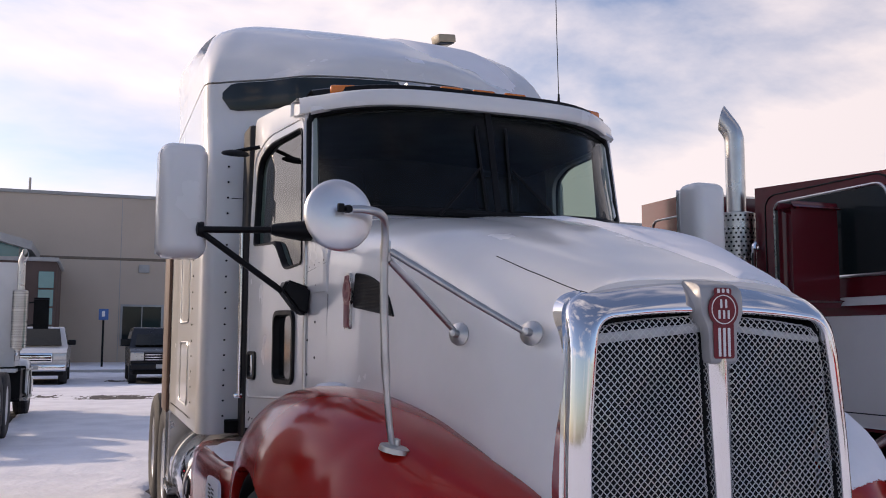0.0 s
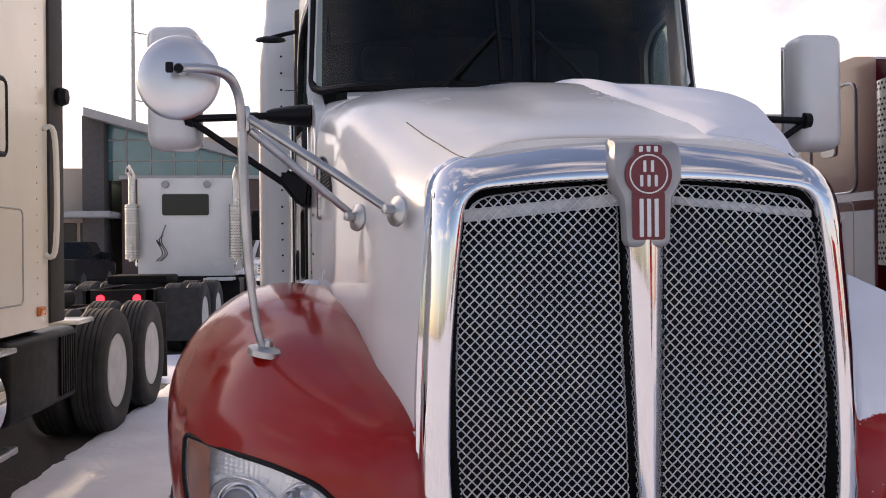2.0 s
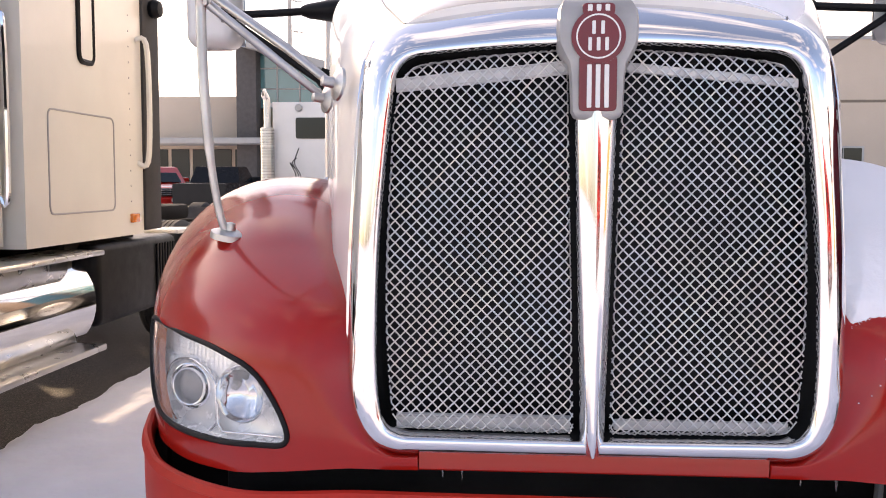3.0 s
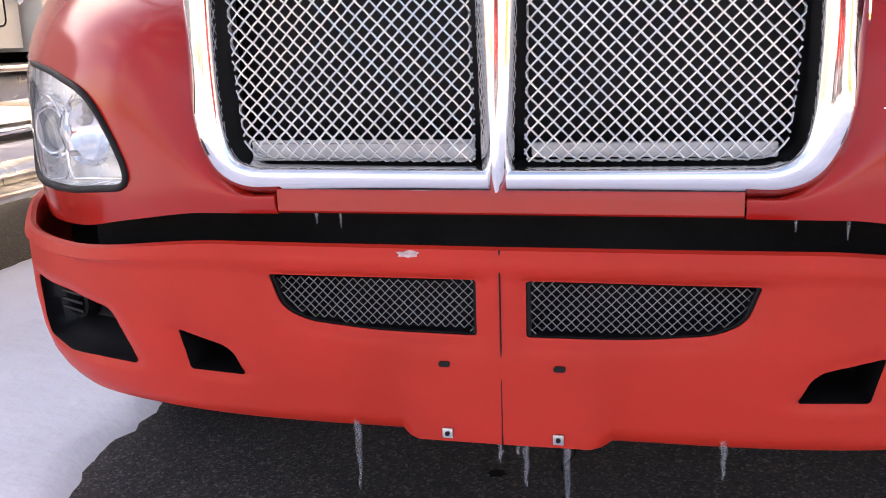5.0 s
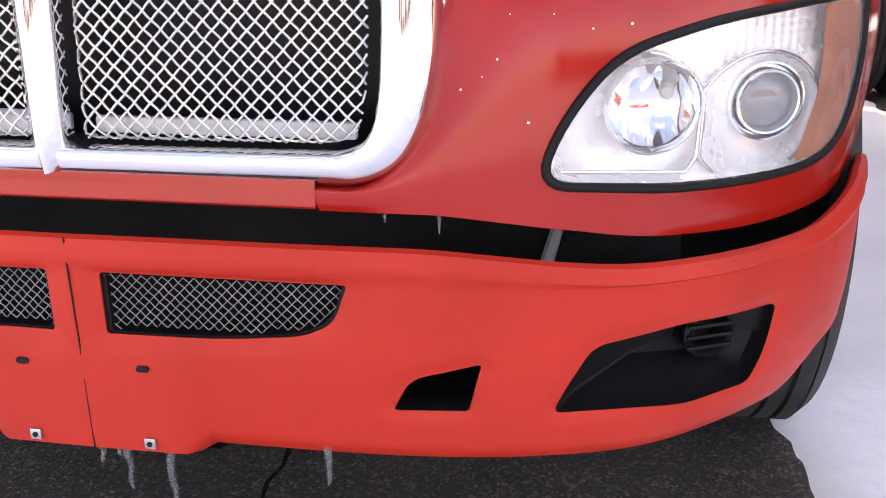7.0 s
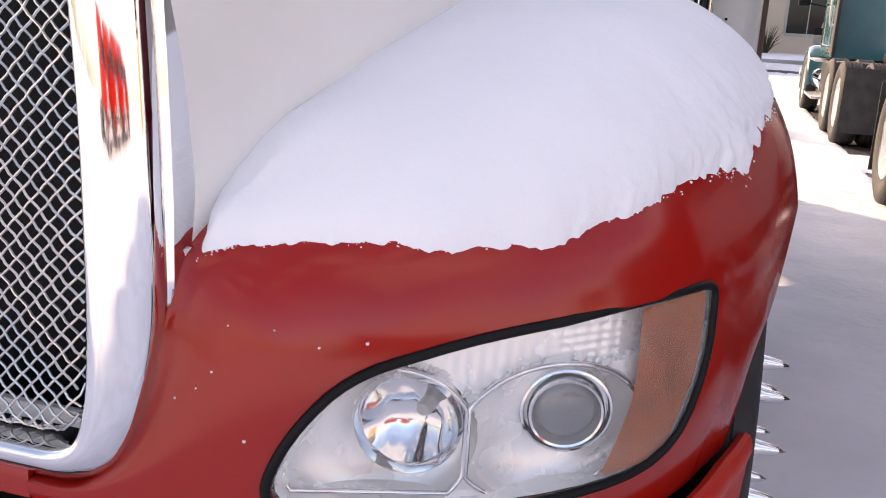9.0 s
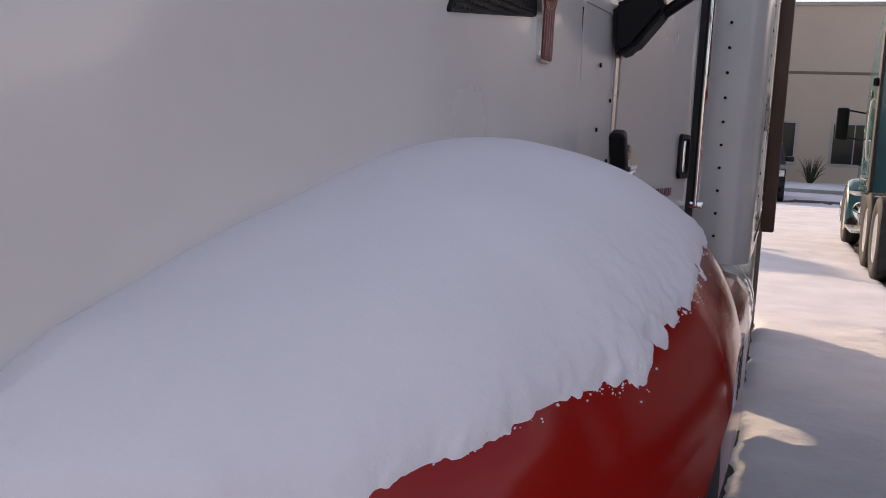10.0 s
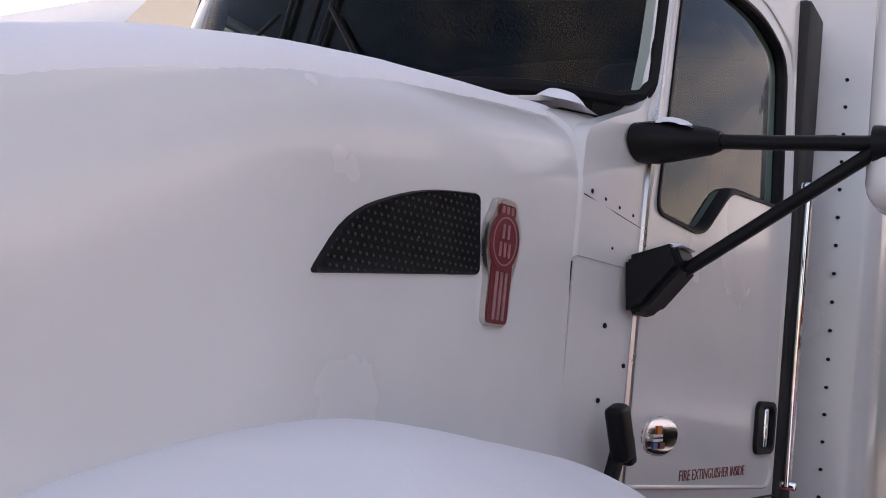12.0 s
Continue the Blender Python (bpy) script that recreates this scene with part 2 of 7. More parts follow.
def grid(bm, rows, round_u=False, round_v=False):
    made = [[bm.verts.new(p) for p in row] for row in rows]
    nu, nv = len(made), len(made[0])
    for i in range(nu - (not round_u)):
        for j in range(nv - (not round_v)):
            a, b = made[i], made[(i + 1) % nu]
            bm.faces.new((a[j], b[j], b[(j + 1) % nv], a[(j + 1) % nv]))
    return made


def box(bm, x0, x1, y0, y1, z0, z1, bevel=0.0, m=None, segments=2):
    made = bmesh.ops.create_cube(bm, size=1.0)["verts"]
    for v in made:
        v.co = Vector(((x0 + x1) / 2 + v.co.x * (x1 - x0), (y0 + y1) / 2 + v.co.y * (y1 - y0), (z0 + z1) / 2 + v.co.z * (z1 - z0)))
    if bevel:
        edges = list({e for v in made for e in v.link_edges})
        made = bmesh.ops.bevel(bm, geom=edges, offset=bevel, segments=segments, profile=0.5, affect="EDGES")["verts"]
        made = list({v for v in made})
    if m is not None:
        island = set(made)
        todo = list(made)
        while todo:
            for e in todo.pop().link_edges:
                for w in e.verts:
                    if w not in island:
                        island.add(w)
                        todo.append(w)
        for v in island:
            v.co = m @ v.co
    return bm


def tube(bm, pts, r, n=10, closed=False):
    pts = [Vector(p) for p in pts]
    radii = r if isinstance(r, (list, tuple)) else [r] * len(pts)
    rows, side = [], None
    for k, p in enumerate(pts):
        a = pts[k - 1] if closed or k else p
        b = pts[(k + 1) % len(pts)] if closed or k < len(pts) - 1 else p
        ahead = (b - a).normalized()
        if side is not None:
            side = side - ahead * side.dot(ahead)
        if side is None or side.length < 1e-5:
            side = ahead.cross(Vector((0, 0, 1)))
            if side.length < 0.05:
                side = ahead.cross(Vector((0, 1, 0)))
        side.normalize()
        top = side.cross(ahead)
        rows.append([p + radii[k] * (math.cos(2 * math.pi * i / n) * side + math.sin(2 * math.pi * i / n) * top) for i in range(n)])
    made = grid(bm, rows, round_u=closed, round_v=True)
    if not closed:
        bm.faces.new(made[0])
        bm.faces.new(made[-1])
    return bm


def lathe(bm, profile, m, n=32):
    """profile: radius and height along the local z, turned round it and placed by m."""
    rows = [[m @ Vector((r * math.cos(2 * math.pi * k / n), r * math.sin(2 * math.pi * k / n), h)) for k in range(n)] for r, h in profile]
    made = grid(bm, rows, round_v=True)
    if profile[0][0] > 1e-6:
        bm.faces.new(made[0])
    if profile[-1][0] > 1e-6:
        bm.faces.new(made[-1])
    bmesh.ops.remove_doubles(bm, verts=bm.verts, dist=1e-6)
    return bm


def prism(bm, poly, way):
    way = Vector(way)
    a = [bm.verts.new(p) for p in poly]
    b = [bm.verts.new(Vector(p) + way) for p in poly]
    bm.faces.new(a)
    bm.faces.new(b[::-1])
    for k in range(len(a)):
        bm.faces.new((a[k], a[k - 1], b[k - 1], b[k]))
    return bm


def rounded(corners, n=6):
    """A closed outline in two coordinates, from corners (u, v, radius)."""
    out = []
    for k, (u, v, r) in enumerate(corners):
        p, a, b = Vector((u, v)), Vector(corners[k - 1][:2]), Vector(corners[(k + 1) % len(corners)][:2])
        da, db = (a - p), (b - p)
        r = min(r, 0.49 * da.length, 0.49 * db.length)
        s, e = p + da.normalized() * r, p + db.normalized() * r
        for i in range(n):
            t = i / (n - 1)
            out.append((1 - t) ** 2 * s + 2 * t * (1 - t) * p + t * t * e)
    return out


def spline(points, n):
    """Smooth points through the given ones."""
    points = [Vector(p) for p in points]
    out = []
    for k in range(n):
        s = k / (n - 1) * (len(points) - 1)
        i = min(int(s), len(points) - 2)
        t = s - i
        p0, p1, p2, p3 = points[max(i - 1, 0)], points[i], points[i + 1], points[min(i + 2, len(points) - 1)]
        out.append(0.5 * (2 * p1 + (p2 - p0) * t + (2 * p0 - 5 * p1 + 4 * p2 - p3) * t * t + (3 * p1 - p0 - 3 * p2 + p3) * t ** 3))
    return out


def table(pairs, x):
    """Linear reading of a short table."""
    return float(np.interp(x, [p[0] for p in pairs], [p[1] for p in pairs]))


def settled(ob):
    """The mesh of an object with its modifiers worked in; the object goes."""
    me = bpy.data.meshes.new_from_object(ob.evaluated_get(bpy.context.evaluated_depsgraph_get()))
    bm = bmesh.new()
    bm.from_mesh(me)
    old = ob.data
    bpy.data.objects.remove(ob)
    bpy.data.meshes.remove(old)
    bpy.data.meshes.remove(me)
    return bm


def loose(bm):
    me = bpy.data.meshes.new("work")
    bmesh.ops.recalc_face_normals(bm, faces=bm.faces)
    bm.to_mesh(me)
    bm.free()
    return new("work", me)


def cut(bm, cutters):
    """bm with the solids in cutters taken out of it."""
    ob = loose(bm)
    tools = [loose(c) for c in cutters]
    for tool in tools:
        mod = ob.modifiers.new("cut", "BOOLEAN")
        mod.operation, mod.solver, mod.object = "DIFFERENCE", "EXACT", tool
    bpy.context.view_layer.update()
    out = settled(ob)
    for tool in tools:
        me = tool.data
        bpy.data.objects.remove(tool)
        bpy.data.meshes.remove(me)
    return out


def thick(bm, depth, inward=1.0):
    ob = loose(bm)
    mod = ob.modifiers.new("thick", "SOLIDIFY")
    mod.thickness, mod.offset = depth, -inward
    bpy.context.view_layer.update()
    return settled(ob)


def mirrored(bm):
    for v in bm.verts:
        v.co.x = -v.co.x
    return bm


def sided(fn, sx):
    """fn makes the right-hand piece; its mirror image serves for the other side."""
    bm = fn()
    return bm if sx > 0 else mirrored(bm)


def smoothstep(a, b, x):
    t = min(1.0, max(0.0, (x - a) / (b - a)))
    return t * t * (3 - 2 * t)


# ---- the ground ----
def axis_steps(parts):
    """Coordinates from runs of (from, to, step)."""
    out = []
    for a, b, step in parts:
        count = max(1, round((b - a) / step))
        out += [a + (b - a) * k / count for k in range(count)]
    return out + [parts[-1][1]]


def bare(x, y):
    """How far a spot lies inside the patches of ground that the parked vehicles kept free of snow, in metres."""
    spots = ((-3.7, 4.2, 1.0, 4.3), (3.5, 4.5, 1.0, 4.5), (-3.97, 15.2, 0.9, 4.0), (3.45, 14.2, 0.95, 3.8), (-3.5, 32.9, 0.9, 2.4), (0.45, 33.2, 0.9, 2.4))
    qx, qy, r = abs(x) - 1.13 + 0.88, abs(y - 4.2) - 4.33 + 0.88, 0.88
    own = r - math.hypot(max(0.0, qx), max(0.0, qy)) - min(0.0, max(qx, qy))
    return max(own, max(min(hx - abs(x - cx), hy - abs(y - cy)) for cx, cy, hx, hy in spots))


def snow_height(x, y):
    p = Vector((x, y, 0))
    h = 0.035 + 0.022 * noise.noise(p * 0.55) + 0.012 * noise.noise(p * 2.3)
    track = max(0.0, 1 - abs(noise.noise(p * 0.35 + Vector((3, 0, 0)))) * 7)
    h += 0.02 * noise.noise(p * 6.0) * track + 0.008 * noise.noise(p * 11.0)
    edge = bare(x, y) + 0.05 * noise.noise(p * 4.0) + 0.03 * noise.noise(p * 13.0)
    if y > 22:
        h += 0.05 * noise.noise(p * 0.2) - 0.01
    return h - 0.075 * smoothstep(-0.07, 0.06, edge)


def make_ground():
    bm = bmesh.new()
    far = 900.0
    grid(bm, [[Vector((x, y, 0.0)) for y in (-far, -40, 0, 40, 90, far)] for x in (-far, -40, 0, 40, far)])
    ground = part("ground", bm, ASPHALT, None, "dark damp asphalt lot, bare beneath the parked vehicles", kind="structure")
    tagged(ground, category="asphalt")
    bm = bmesh.new()
    xs = axis_steps([(-700, -60, 80), (-60, -12, 3), (-12, -4, 0.4), (-4, 4, 0.06), (4, 12, 0.4), (12, 60, 3), (60, 700, 80)])
    ys = axis_steps([(-700, -60, 80), (-60, -8, 2.5), (-8, -1, 0.3), (-1, 9, 0.06), (9, 24, 0.2), (24, 62, 0.8), (62, 700, 60)])
    grid(bm, [[Vector((x, y, snow_height(x, y))) for y in ys] for x in xs])
    snow = part("snow", bm, LOT_SNOW, None, "trodden and rutted snow lying on the lot", smooth=180, kind="structure")
    tagged(snow, category="snow")


make_ground()


def make_crack():
    """A crack in the asphalt beneath the bumper, with a dark pothole beside it."""
    rng = random.Random(11)
    bm = bmesh.new()
    line = [Vector((0.062 + 0.02 * math.sin(5 * k * 0.06) + rng.uniform(-0.012, 0.012), -0.2 + 0.06 * k, 0.0015)) for k in range(34)]
    wide = [rng.uniform(0.002, 0.006) for _ in line]
    grid(bm, [[p + Vector((-w, 0, 0)), p + Vector((w, 0, 0))] for p, w in zip(line, wide)])
    crack = part("crack", bm, DARK, None, "dark crack running through the asphalt", smooth=0, kind="structure")
    tagged(crack, category="crack")
    bm = bmesh.new()
    bm.faces.new([bm.verts.new((-0.118 + r * math.cos(a), 0.645 + 0.8 * r * math.sin(a), 0.002)) for r, a in ((rng.uniform(0.016, 0.030), 2 * math.pi * k / 18) for k in range(18))])
    hole = part("pothole", bm, DARK, None, "small dark hole in the asphalt", smooth=0, kind="structure")
    tagged(hole, category="pothole")


make_crack()


# ---- the white and red tractor ----
truck = thing("semi_truck", "white and red sleeper tractor with chrome grille, snow on hood", "truck")

HOOD_TOP = [(0.05, 1.690), (0.12, 1.705), (0.27, 1.755), (0.485, 1.825), (0.79, 1.900), (1.2, 1.975), (1.66, 2.032)]
HOOD_SIDE = [(0.0, 0.476), (0.06, 0.484), (0.15, 0.519), (0.30, 0.566), (0.46, 0.594), (0.7, 0.617), (1.0, 0.645), (1.32, 0.677), (1.60, 0.709), (1.66, 0.715)]


def hood_point(y, turn):
    """turn 0 at the middle of the top, 1 at the side; past 1 down the side."""
    boxy = smoothstep(0.15, 0.9, y)
    top, wide, tall, e = table(HOOD_TOP, y), table(HOOD_SIDE, y), 0.45 - 0.13 * boxy, 0.5 - 0.1 * boxy
    if turn > 1:
        return Vector((wide + 0.012 * (turn - 1), y, top - tall - 0.5 * (turn - 1)))
    a = turn * math.pi / 2
    x, z = wide * math.sin(a) ** e, top - tall + tall * max(0.0, math.cos(a)) ** e
    ridge = 0.016 * (1 - smoothstep(0.10, 0.20, x)) * smoothstep(0.25, 0.7, y)
    return Vector((x, y, z + ridge))


def make_hood():
    bm = bmesh.new()
    turns = [0.0, 0.004, 0.015, 0.03, 0.05, 0.08, 0.12] + [0.12 + 0.88 * k / 22 for k in range(1, 23)] + [1.25, 1.6, 2.0]
    half = [t for t in turns]
    rows = []
    for y in axis_steps([(0.095, 0.2, 0.02), (0.2, 1.600, 0.05)]):
        ahead = 0.030 * smoothstep(0.22, 0.095, y)
        right = [hood_point(y - ahead * smoothstep(0.55, 0.85, t), t) for t in half]
        floor = table([(0.0, 1.035), (0.10, 1.05), (0.2, 1.06), (0.35, 0.95), (0.5, 0.5)], y)
        right = [Vector((p.x, p.y, max(p.z, floor))) for k, p in enumerate(right)]
        left = [Vector((-p.x, p.y, p.z)) for p in right[:0:-1]]
        rows.append(left + right)
    rows.insert(0, [Vector((p.x * (1 - 0.035 * smoothstep(1.3, 1.5, p.z)), p.y + 0.004, p.z - 0.030 * smoothstep(1.1, 1.4, p.z))) for p in rows[0]])
    grid(bm, rows)
    return thick(bm, 0.008)


hood = part("hood", make_hood(), WHITE, truck, "white fibreglass hood", smooth=50)


def seam_line(points, r=0.0025):
    bm = bmesh.new()
    tube(bm, points, r, 6)
    return bm


for sx in (-1, 1):
    part("hood_seam", seam_line([Vector((sx * p.x, p.y, p.z + 0.0005)) for p in (hood_point(0.098 + 0.36 * k / 12, 0.40 + 0.03 * k / 12) for k in range(13))], 0.0015), BLACK, hood)

# fenders: a rim in plan, the hood line inside, and a rounded top between them
FENDER = [
    # inner x, y, z, rim x, y, base z, bottom z
    (0.347, 0.018, 0.781, 0.347, -0.004, 0.778, 0.752),
    (0.398, 0.022, 0.782, 0.405, 0.000, 0.778, 0.751),
    (0.430, 0.028, 0.808, 0.455, 0.006, 0.790, 0.7505),
    (0.455, 0.036, 0.855, 0.505, 0.013, 0.808, 0.7495),
    (0.474, 0.046, 0.918, 0.555, 0.022, 0.822, 0.744),
    (0.486, 0.058, 0.988, 0.600, 0.034, 0.834, 0.737),
    (0.500, 0.085, 1.050, 0.660, 0.053, 0.838, 0.727),
    (0.522, 0.150, 1.098, 0.780, 0.112, 0.840, 0.704),
    (0.546, 0.270, 1.152, 0.920, 0.222, 0.845, 0.692),
    (0.570, 0.420, 1.207, 1.025, 0.370, 0.855, 0.694),
    (0.592, 0.620, 1.262, 1.078, 0.560, 0.870, 0.700),
    (0.619, 0.900, 1.308, 1.098, 0.840, 0.900, 0.700),
    (0.652, 1.240, 1.328, 1.094, 1.180, 0.900, 0.700),
    (0.690, 1.600, 1.275, 1.066, 1.560, 0.880, 0.650),
    (0.700, 1.720, 1.160, 1.045, 1.730, 0.840, 0.560),
]
AXLE_Y, ARCH = 1.12, 0.575


def fender_row(row, fine=24):
    ix, iy, iz, rx, ry, base, low = row
    ins, rim = Vector((ix, iy)), Vector((rx, ry))

    def over(a):
        f, h = math.sin(a) ** (2 / 2.9), max(0.0, math.cos(a)) ** (2 / 2.9)
        p = ins.lerp(rim, f)
        crown = 0.028 * math.sin(math.pi * min(1.0, f * 1.1)) * smoothstep(0.15, 0.5, iy)
        return Vector((p.x, p.y, base + (iz - base) * h + crown))

    low = max(low, 0.50 + math.sqrt(max(0.0, ARCH ** 2 - (ry - AXLE_Y) ** 2)))
    end = math.pi / 2
    if low > base:
        # the wheel opening cuts the skin above its widest line
        first, last = math.pi / 4, math.pi / 2
        for _ in range(24):
            end = (first + last) / 2
            first, last = (end, last) if over(end).z > low else (first, end)
    out = [Vector((ix - 0.012, iy, iz - 0.012))] + [over(k / fine * end) for k in range(fine + 1)]
    rim, way, start = out[-1].copy(), (rim - ins).normalized(), max(low, base)
    for k in range(1, 6):
        t = k / 5
        tuck = 0.014 * t * t
        out.append(Vector((rim.x - way.x * tuck, rim.y - way.y * tuck, start + (low - start) * t - 0.0004 * k)))
    out.append(Vector((rim.x - way.x * 0.05, rim.y - way.y * 0.05, low + 0.006)))
    return out


def fender_shell(many=120, fine=24):
    bm = bmesh.new()
    columns = [spline([(r[c], 0, 0) for r in FENDER], many) for c in range(7)]
    grid(bm, [fender_row([columns[c][k].x for c in range(7)], fine) for k in range(many)])
    return bm


from mathutils.bvhtree import BVHTree

probe = fender_shell(420, 72)
bmesh.ops.recalc_face_normals(probe, faces=probe.faces)
FENDER_TREE = BVHTree.FromBMesh(probe)
probe.free()


def face_y(x, z, back=0.0):
    """The front of the right fender at a place seen from ahead."""
    hit = FENDER_TREE.ray_cast(Vector((x, -1.0, z)), Vector((0, 1, 0)))[0]
    return (hit.y if hit else 0.5) + back


def top_z(x, y):
    hit = FENDER_TREE.ray_cast(Vector((x, y, 3.0)), Vector((0, 0, -1)))[0]
    return hit.z if hit else None


def inside(poly, u, v):
    hit = False
    for k in range(len(poly)):
        (x1, y1), (x2, y2) = poly[k - 1], poly[k]
        if (y1 > v) != (y2 > v) and u < (x2 - x1) * (v - y1) / (y2 - y1) + x1:
            hit = not hit
    return hit


# headlight outline seen from ahead: x, z, radius
LAMP = [(0.613, 0.786, 0.045), (0.640, 0.860, 0.06), (0.700, 0.938, 0.07), (0.83, 0.974, 0.15), (1.036, 0.994, 0.02), (1.040, 0.885, 0.10), (1.010, 0.762, 0.07), (0.84, 0.760, 0.15)]


def grown(outline, by):
    c = sum(outline, Vector((0, 0))) / len(outline)
    return [p + (p - c).normalized() * by for p in outline]


# the two round bowls of a headlight: x, z, radius
BOWLS = [(0.722, 0.842, 0.096), (0.886, 0.840, 0.086)]


def lamp_floor(x, z):
    """The moulded floor behind the lens: two bowls, a flat web and a ribbed strip along the top."""
    for cx, cz, r in BOWLS:
        d = math.hypot(x - cx, z - cz) / r
        if d < 1:
            return face_y(x, z) + 0.024 + 0.055 * math.sqrt(1 - d ** 3)
    y = face_y(x, z) + 0.026
    if z > 0.876 + 0.20 * (x - 0.74) and x > 0.735:
        y += 0.016 + 0.0022 * abs(math.sin(x * 260)) + 0.0022 * abs(math.sin(z * 300)) * smoothstep(0.86, 0.90, x)
    return y


def lamp_cutter():
    bm = bmesh.new()
    prism(bm, [Vector((p.x, -0.3, p.y)) for p in rounded(LAMP)], (0, 1.0, 0))
    return bm


for sx in (-1, 1):
    bm = thick(fender_shell(), 0.010)
    bm = cut(bm, [lamp_cutter()])
    fender = part("fender", bm if sx > 0 else mirrored(bm), RED, truck, "glossy red front fender", smooth=45)

    # headlight
    outline = rounded(LAMP)

    def bezel():
        b = bmesh.new()
        tube(b, [Vector((p.x, face_y(p.x, p.y, -0.001), p.y)) for p in grown(outline, 0.001)], 0.0062, 8, closed=True)
        return b

    def rim_wall():
        b = bmesh.new()
        grid(b, [[Vector((p.x, face_y(p.x, p.y) + d, p.y)) for p in grown(outline, g)] for g, d in ((-0.004, 0.010), (-0.005, 0.03), (-0.004, 0.075))], round_v=True)
        return b

    def bowl():
        b = bmesh.new()
        made, edge, step = {}, grown(outline, 0.005), 0.0030
        for i in range(int(0.46 / step)):
            for j in range(int(0.26 / step)):
                x, z = 0.598 + i * step, 0.748 + j * step
                if inside(edge, x, z):
                    made[i, j] = b.verts.new((x, lamp_floor(x, z), z))
        for (i, j) in list(made):
            ring = [made.get(k) for k in ((i, j), (i + 1, j), (i + 1, j + 1), (i, j + 1))]
            if all(ring):
                b.faces.new(ring)
        return b

    def bowl_rims():
        b = bmesh.new()
        for cx, cz, r in BOWLS:
            run = []
            for k in range(73):
                a = 2 * math.pi * k / 72 + 0.6
                x, z = cx + r * math.cos(a), cz + r * math.sin(a)
                if inside(grown(outline, -0.010), x, z) and all(math.hypot(x - u, z - w) > q - 0.002 for u, w, q in BOWLS):
                    run.append(Vector((x, face_y(x, z) + 0.020, z)))
                if len(run) > 2 and (k == 72 or not inside(grown(outline, -0.010), x, z)):
                    tube(b, run, 0.0032, 8)
                    run = []
        return b

    def pane():
        b = bmesh.new()
        rows = []
        for f in (1.0, 0.9, 0.75, 0.55, 0.35, 0.15, 0.01):
            c = Vector((0.83, 0.88))
            rows.append([Vector((q.x, face_y(q.x, q.y) - 0.004 * (1 - f) + 0.001, q.y)) for p in outline for q in (c.lerp(p, f),)])
        grid(b, rows, round_v=True)
        return b

    head = part("headlight", sided(bezel, sx), BLACK, truck, "black rubber headlight surround with clear lens", smooth=60)
    part("reflector", sided(bowl, sx), REFLECTOR, head, "bright satin reflector bowls", smooth=35)
    part("reflector_wall", sided(rim_wall, sx), REFLECTOR, head, "bright satin wall of the lamp", smooth=60)
    part("bowl_rim", sided(bowl_rims, sx), CHROME, head, "thin chrome rims of the bowls", smooth=60)
    part("lens", sided(pane, sx), LENS, head, "clear lens", smooth=80).visible_shadow = False

    def dish():
        b = bmesh.new()
        x, z, r = 0.748, 0.866, 0.058
        m = pose(x, face_y(x, z) + 0.034, z, 90, 0, 0) @ pose(0, 0, 0, 0, 12, 0)
        lathe(b, [(r + 0.004, -0.05), (r + 0.004, 0.0), (r, 0.006), (r * 0.94, 0.002)] + [(r * k, -0.030 * (1 - k * k)) for k in (0.9, 0.8, 0.7, 0.6, 0.5, 0.4, 0.3, 0.2, 0.02)], m, 48)
        for v in b.verts:
            if math.hypot(v.co.x - x, v.co.z - z) < r * 0.95:
                v.co.y += 0.0055 * abs(((v.co.x - x) / 0.034) % 1 - 0.5) + 0.002 * abs(((v.co.z - z) / 0.05) % 1 - 0.5)
        return b

    part("inner_lamp_dish", sided(dish, sx), CHROME, head, "faceted chrome lamp dish", smooth=25)

    def collar(r, lift, profile):
        def build():
            b = bmesh.new()
            x, z = 0.897, 0.855
            m = pose(x, face_y(x, z) + 0.048 - lift, z, 90, 0, 0) @ pose(0, 0, 0, 0, 20, 0)
            lathe(b, [(r * a, d) for a, d in profile], m, 44)
            return b
        return build

    part("projector_shroud", sided(collar(0.055, 0.0, ((1.0, -0.06), (1.0, -0.004), (0.98, 0.002), (0.93, 0.003), (0.90, -0.002), (0.87, -0.010))), sx), CHROME, head)
    part("projector_collar", sided(collar(0.046, 0.002, ((1.0, -0.02), (0.98, 0.006), (0.94, 0.010), (0.88, 0.009), (0.80, -0.002), (0.76, -0.012))), sx), CHROME, head)
    part("projector", sided(collar(0.037, 0.0, tuple((math.sin(a), 0.010 * math.cos(a) - 0.006) for a in (math.pi / 2 * (1 - k / 8) for k in range(9)))), sx), PROJECTOR, head, "grey glass projector lens")

    def bulb_cap():
        b = bmesh.new()
        x, z = 0.764, 0.884
        lathe(b, [(0.0095, -0.03), (0.0095, -0.004), (0.007, 0.003), (0.0, 0.005)], pose(x, face_y(x, z) + 0.032, z, 90, 0, 0), 20)
        return b

    part("bulb_cap", sided(bulb_cap, sx), FROSTED, head, "dull metal bulb cap")

    def amber():
        b = bmesh.new()
        ring_points = [(0.966, 0.980, 0.004), (1.028, 0.987, 0.012), (1.032, 0.885, 0.09), (1.002, 0.772, 0.05), (0.942, 0.770, 0.01), (0.970, 0.865, 0.08)]
        out = rounded(ring_points, 5)
        c = sum(out, Vector((0, 0))) / len(out)
        rows = [[Vector((q.x, face_y(q.x, q.y) + 0.005, q.y)) for p in out for q in (c.lerp(p, f),)] for f in (1, 0.7, 0.35, 0.01)]
        grid(b, rows, round_v=True)
        return b

    part("amber_side_marker", sided(amber, sx), AMBER_DARK, head, "amber reflector")

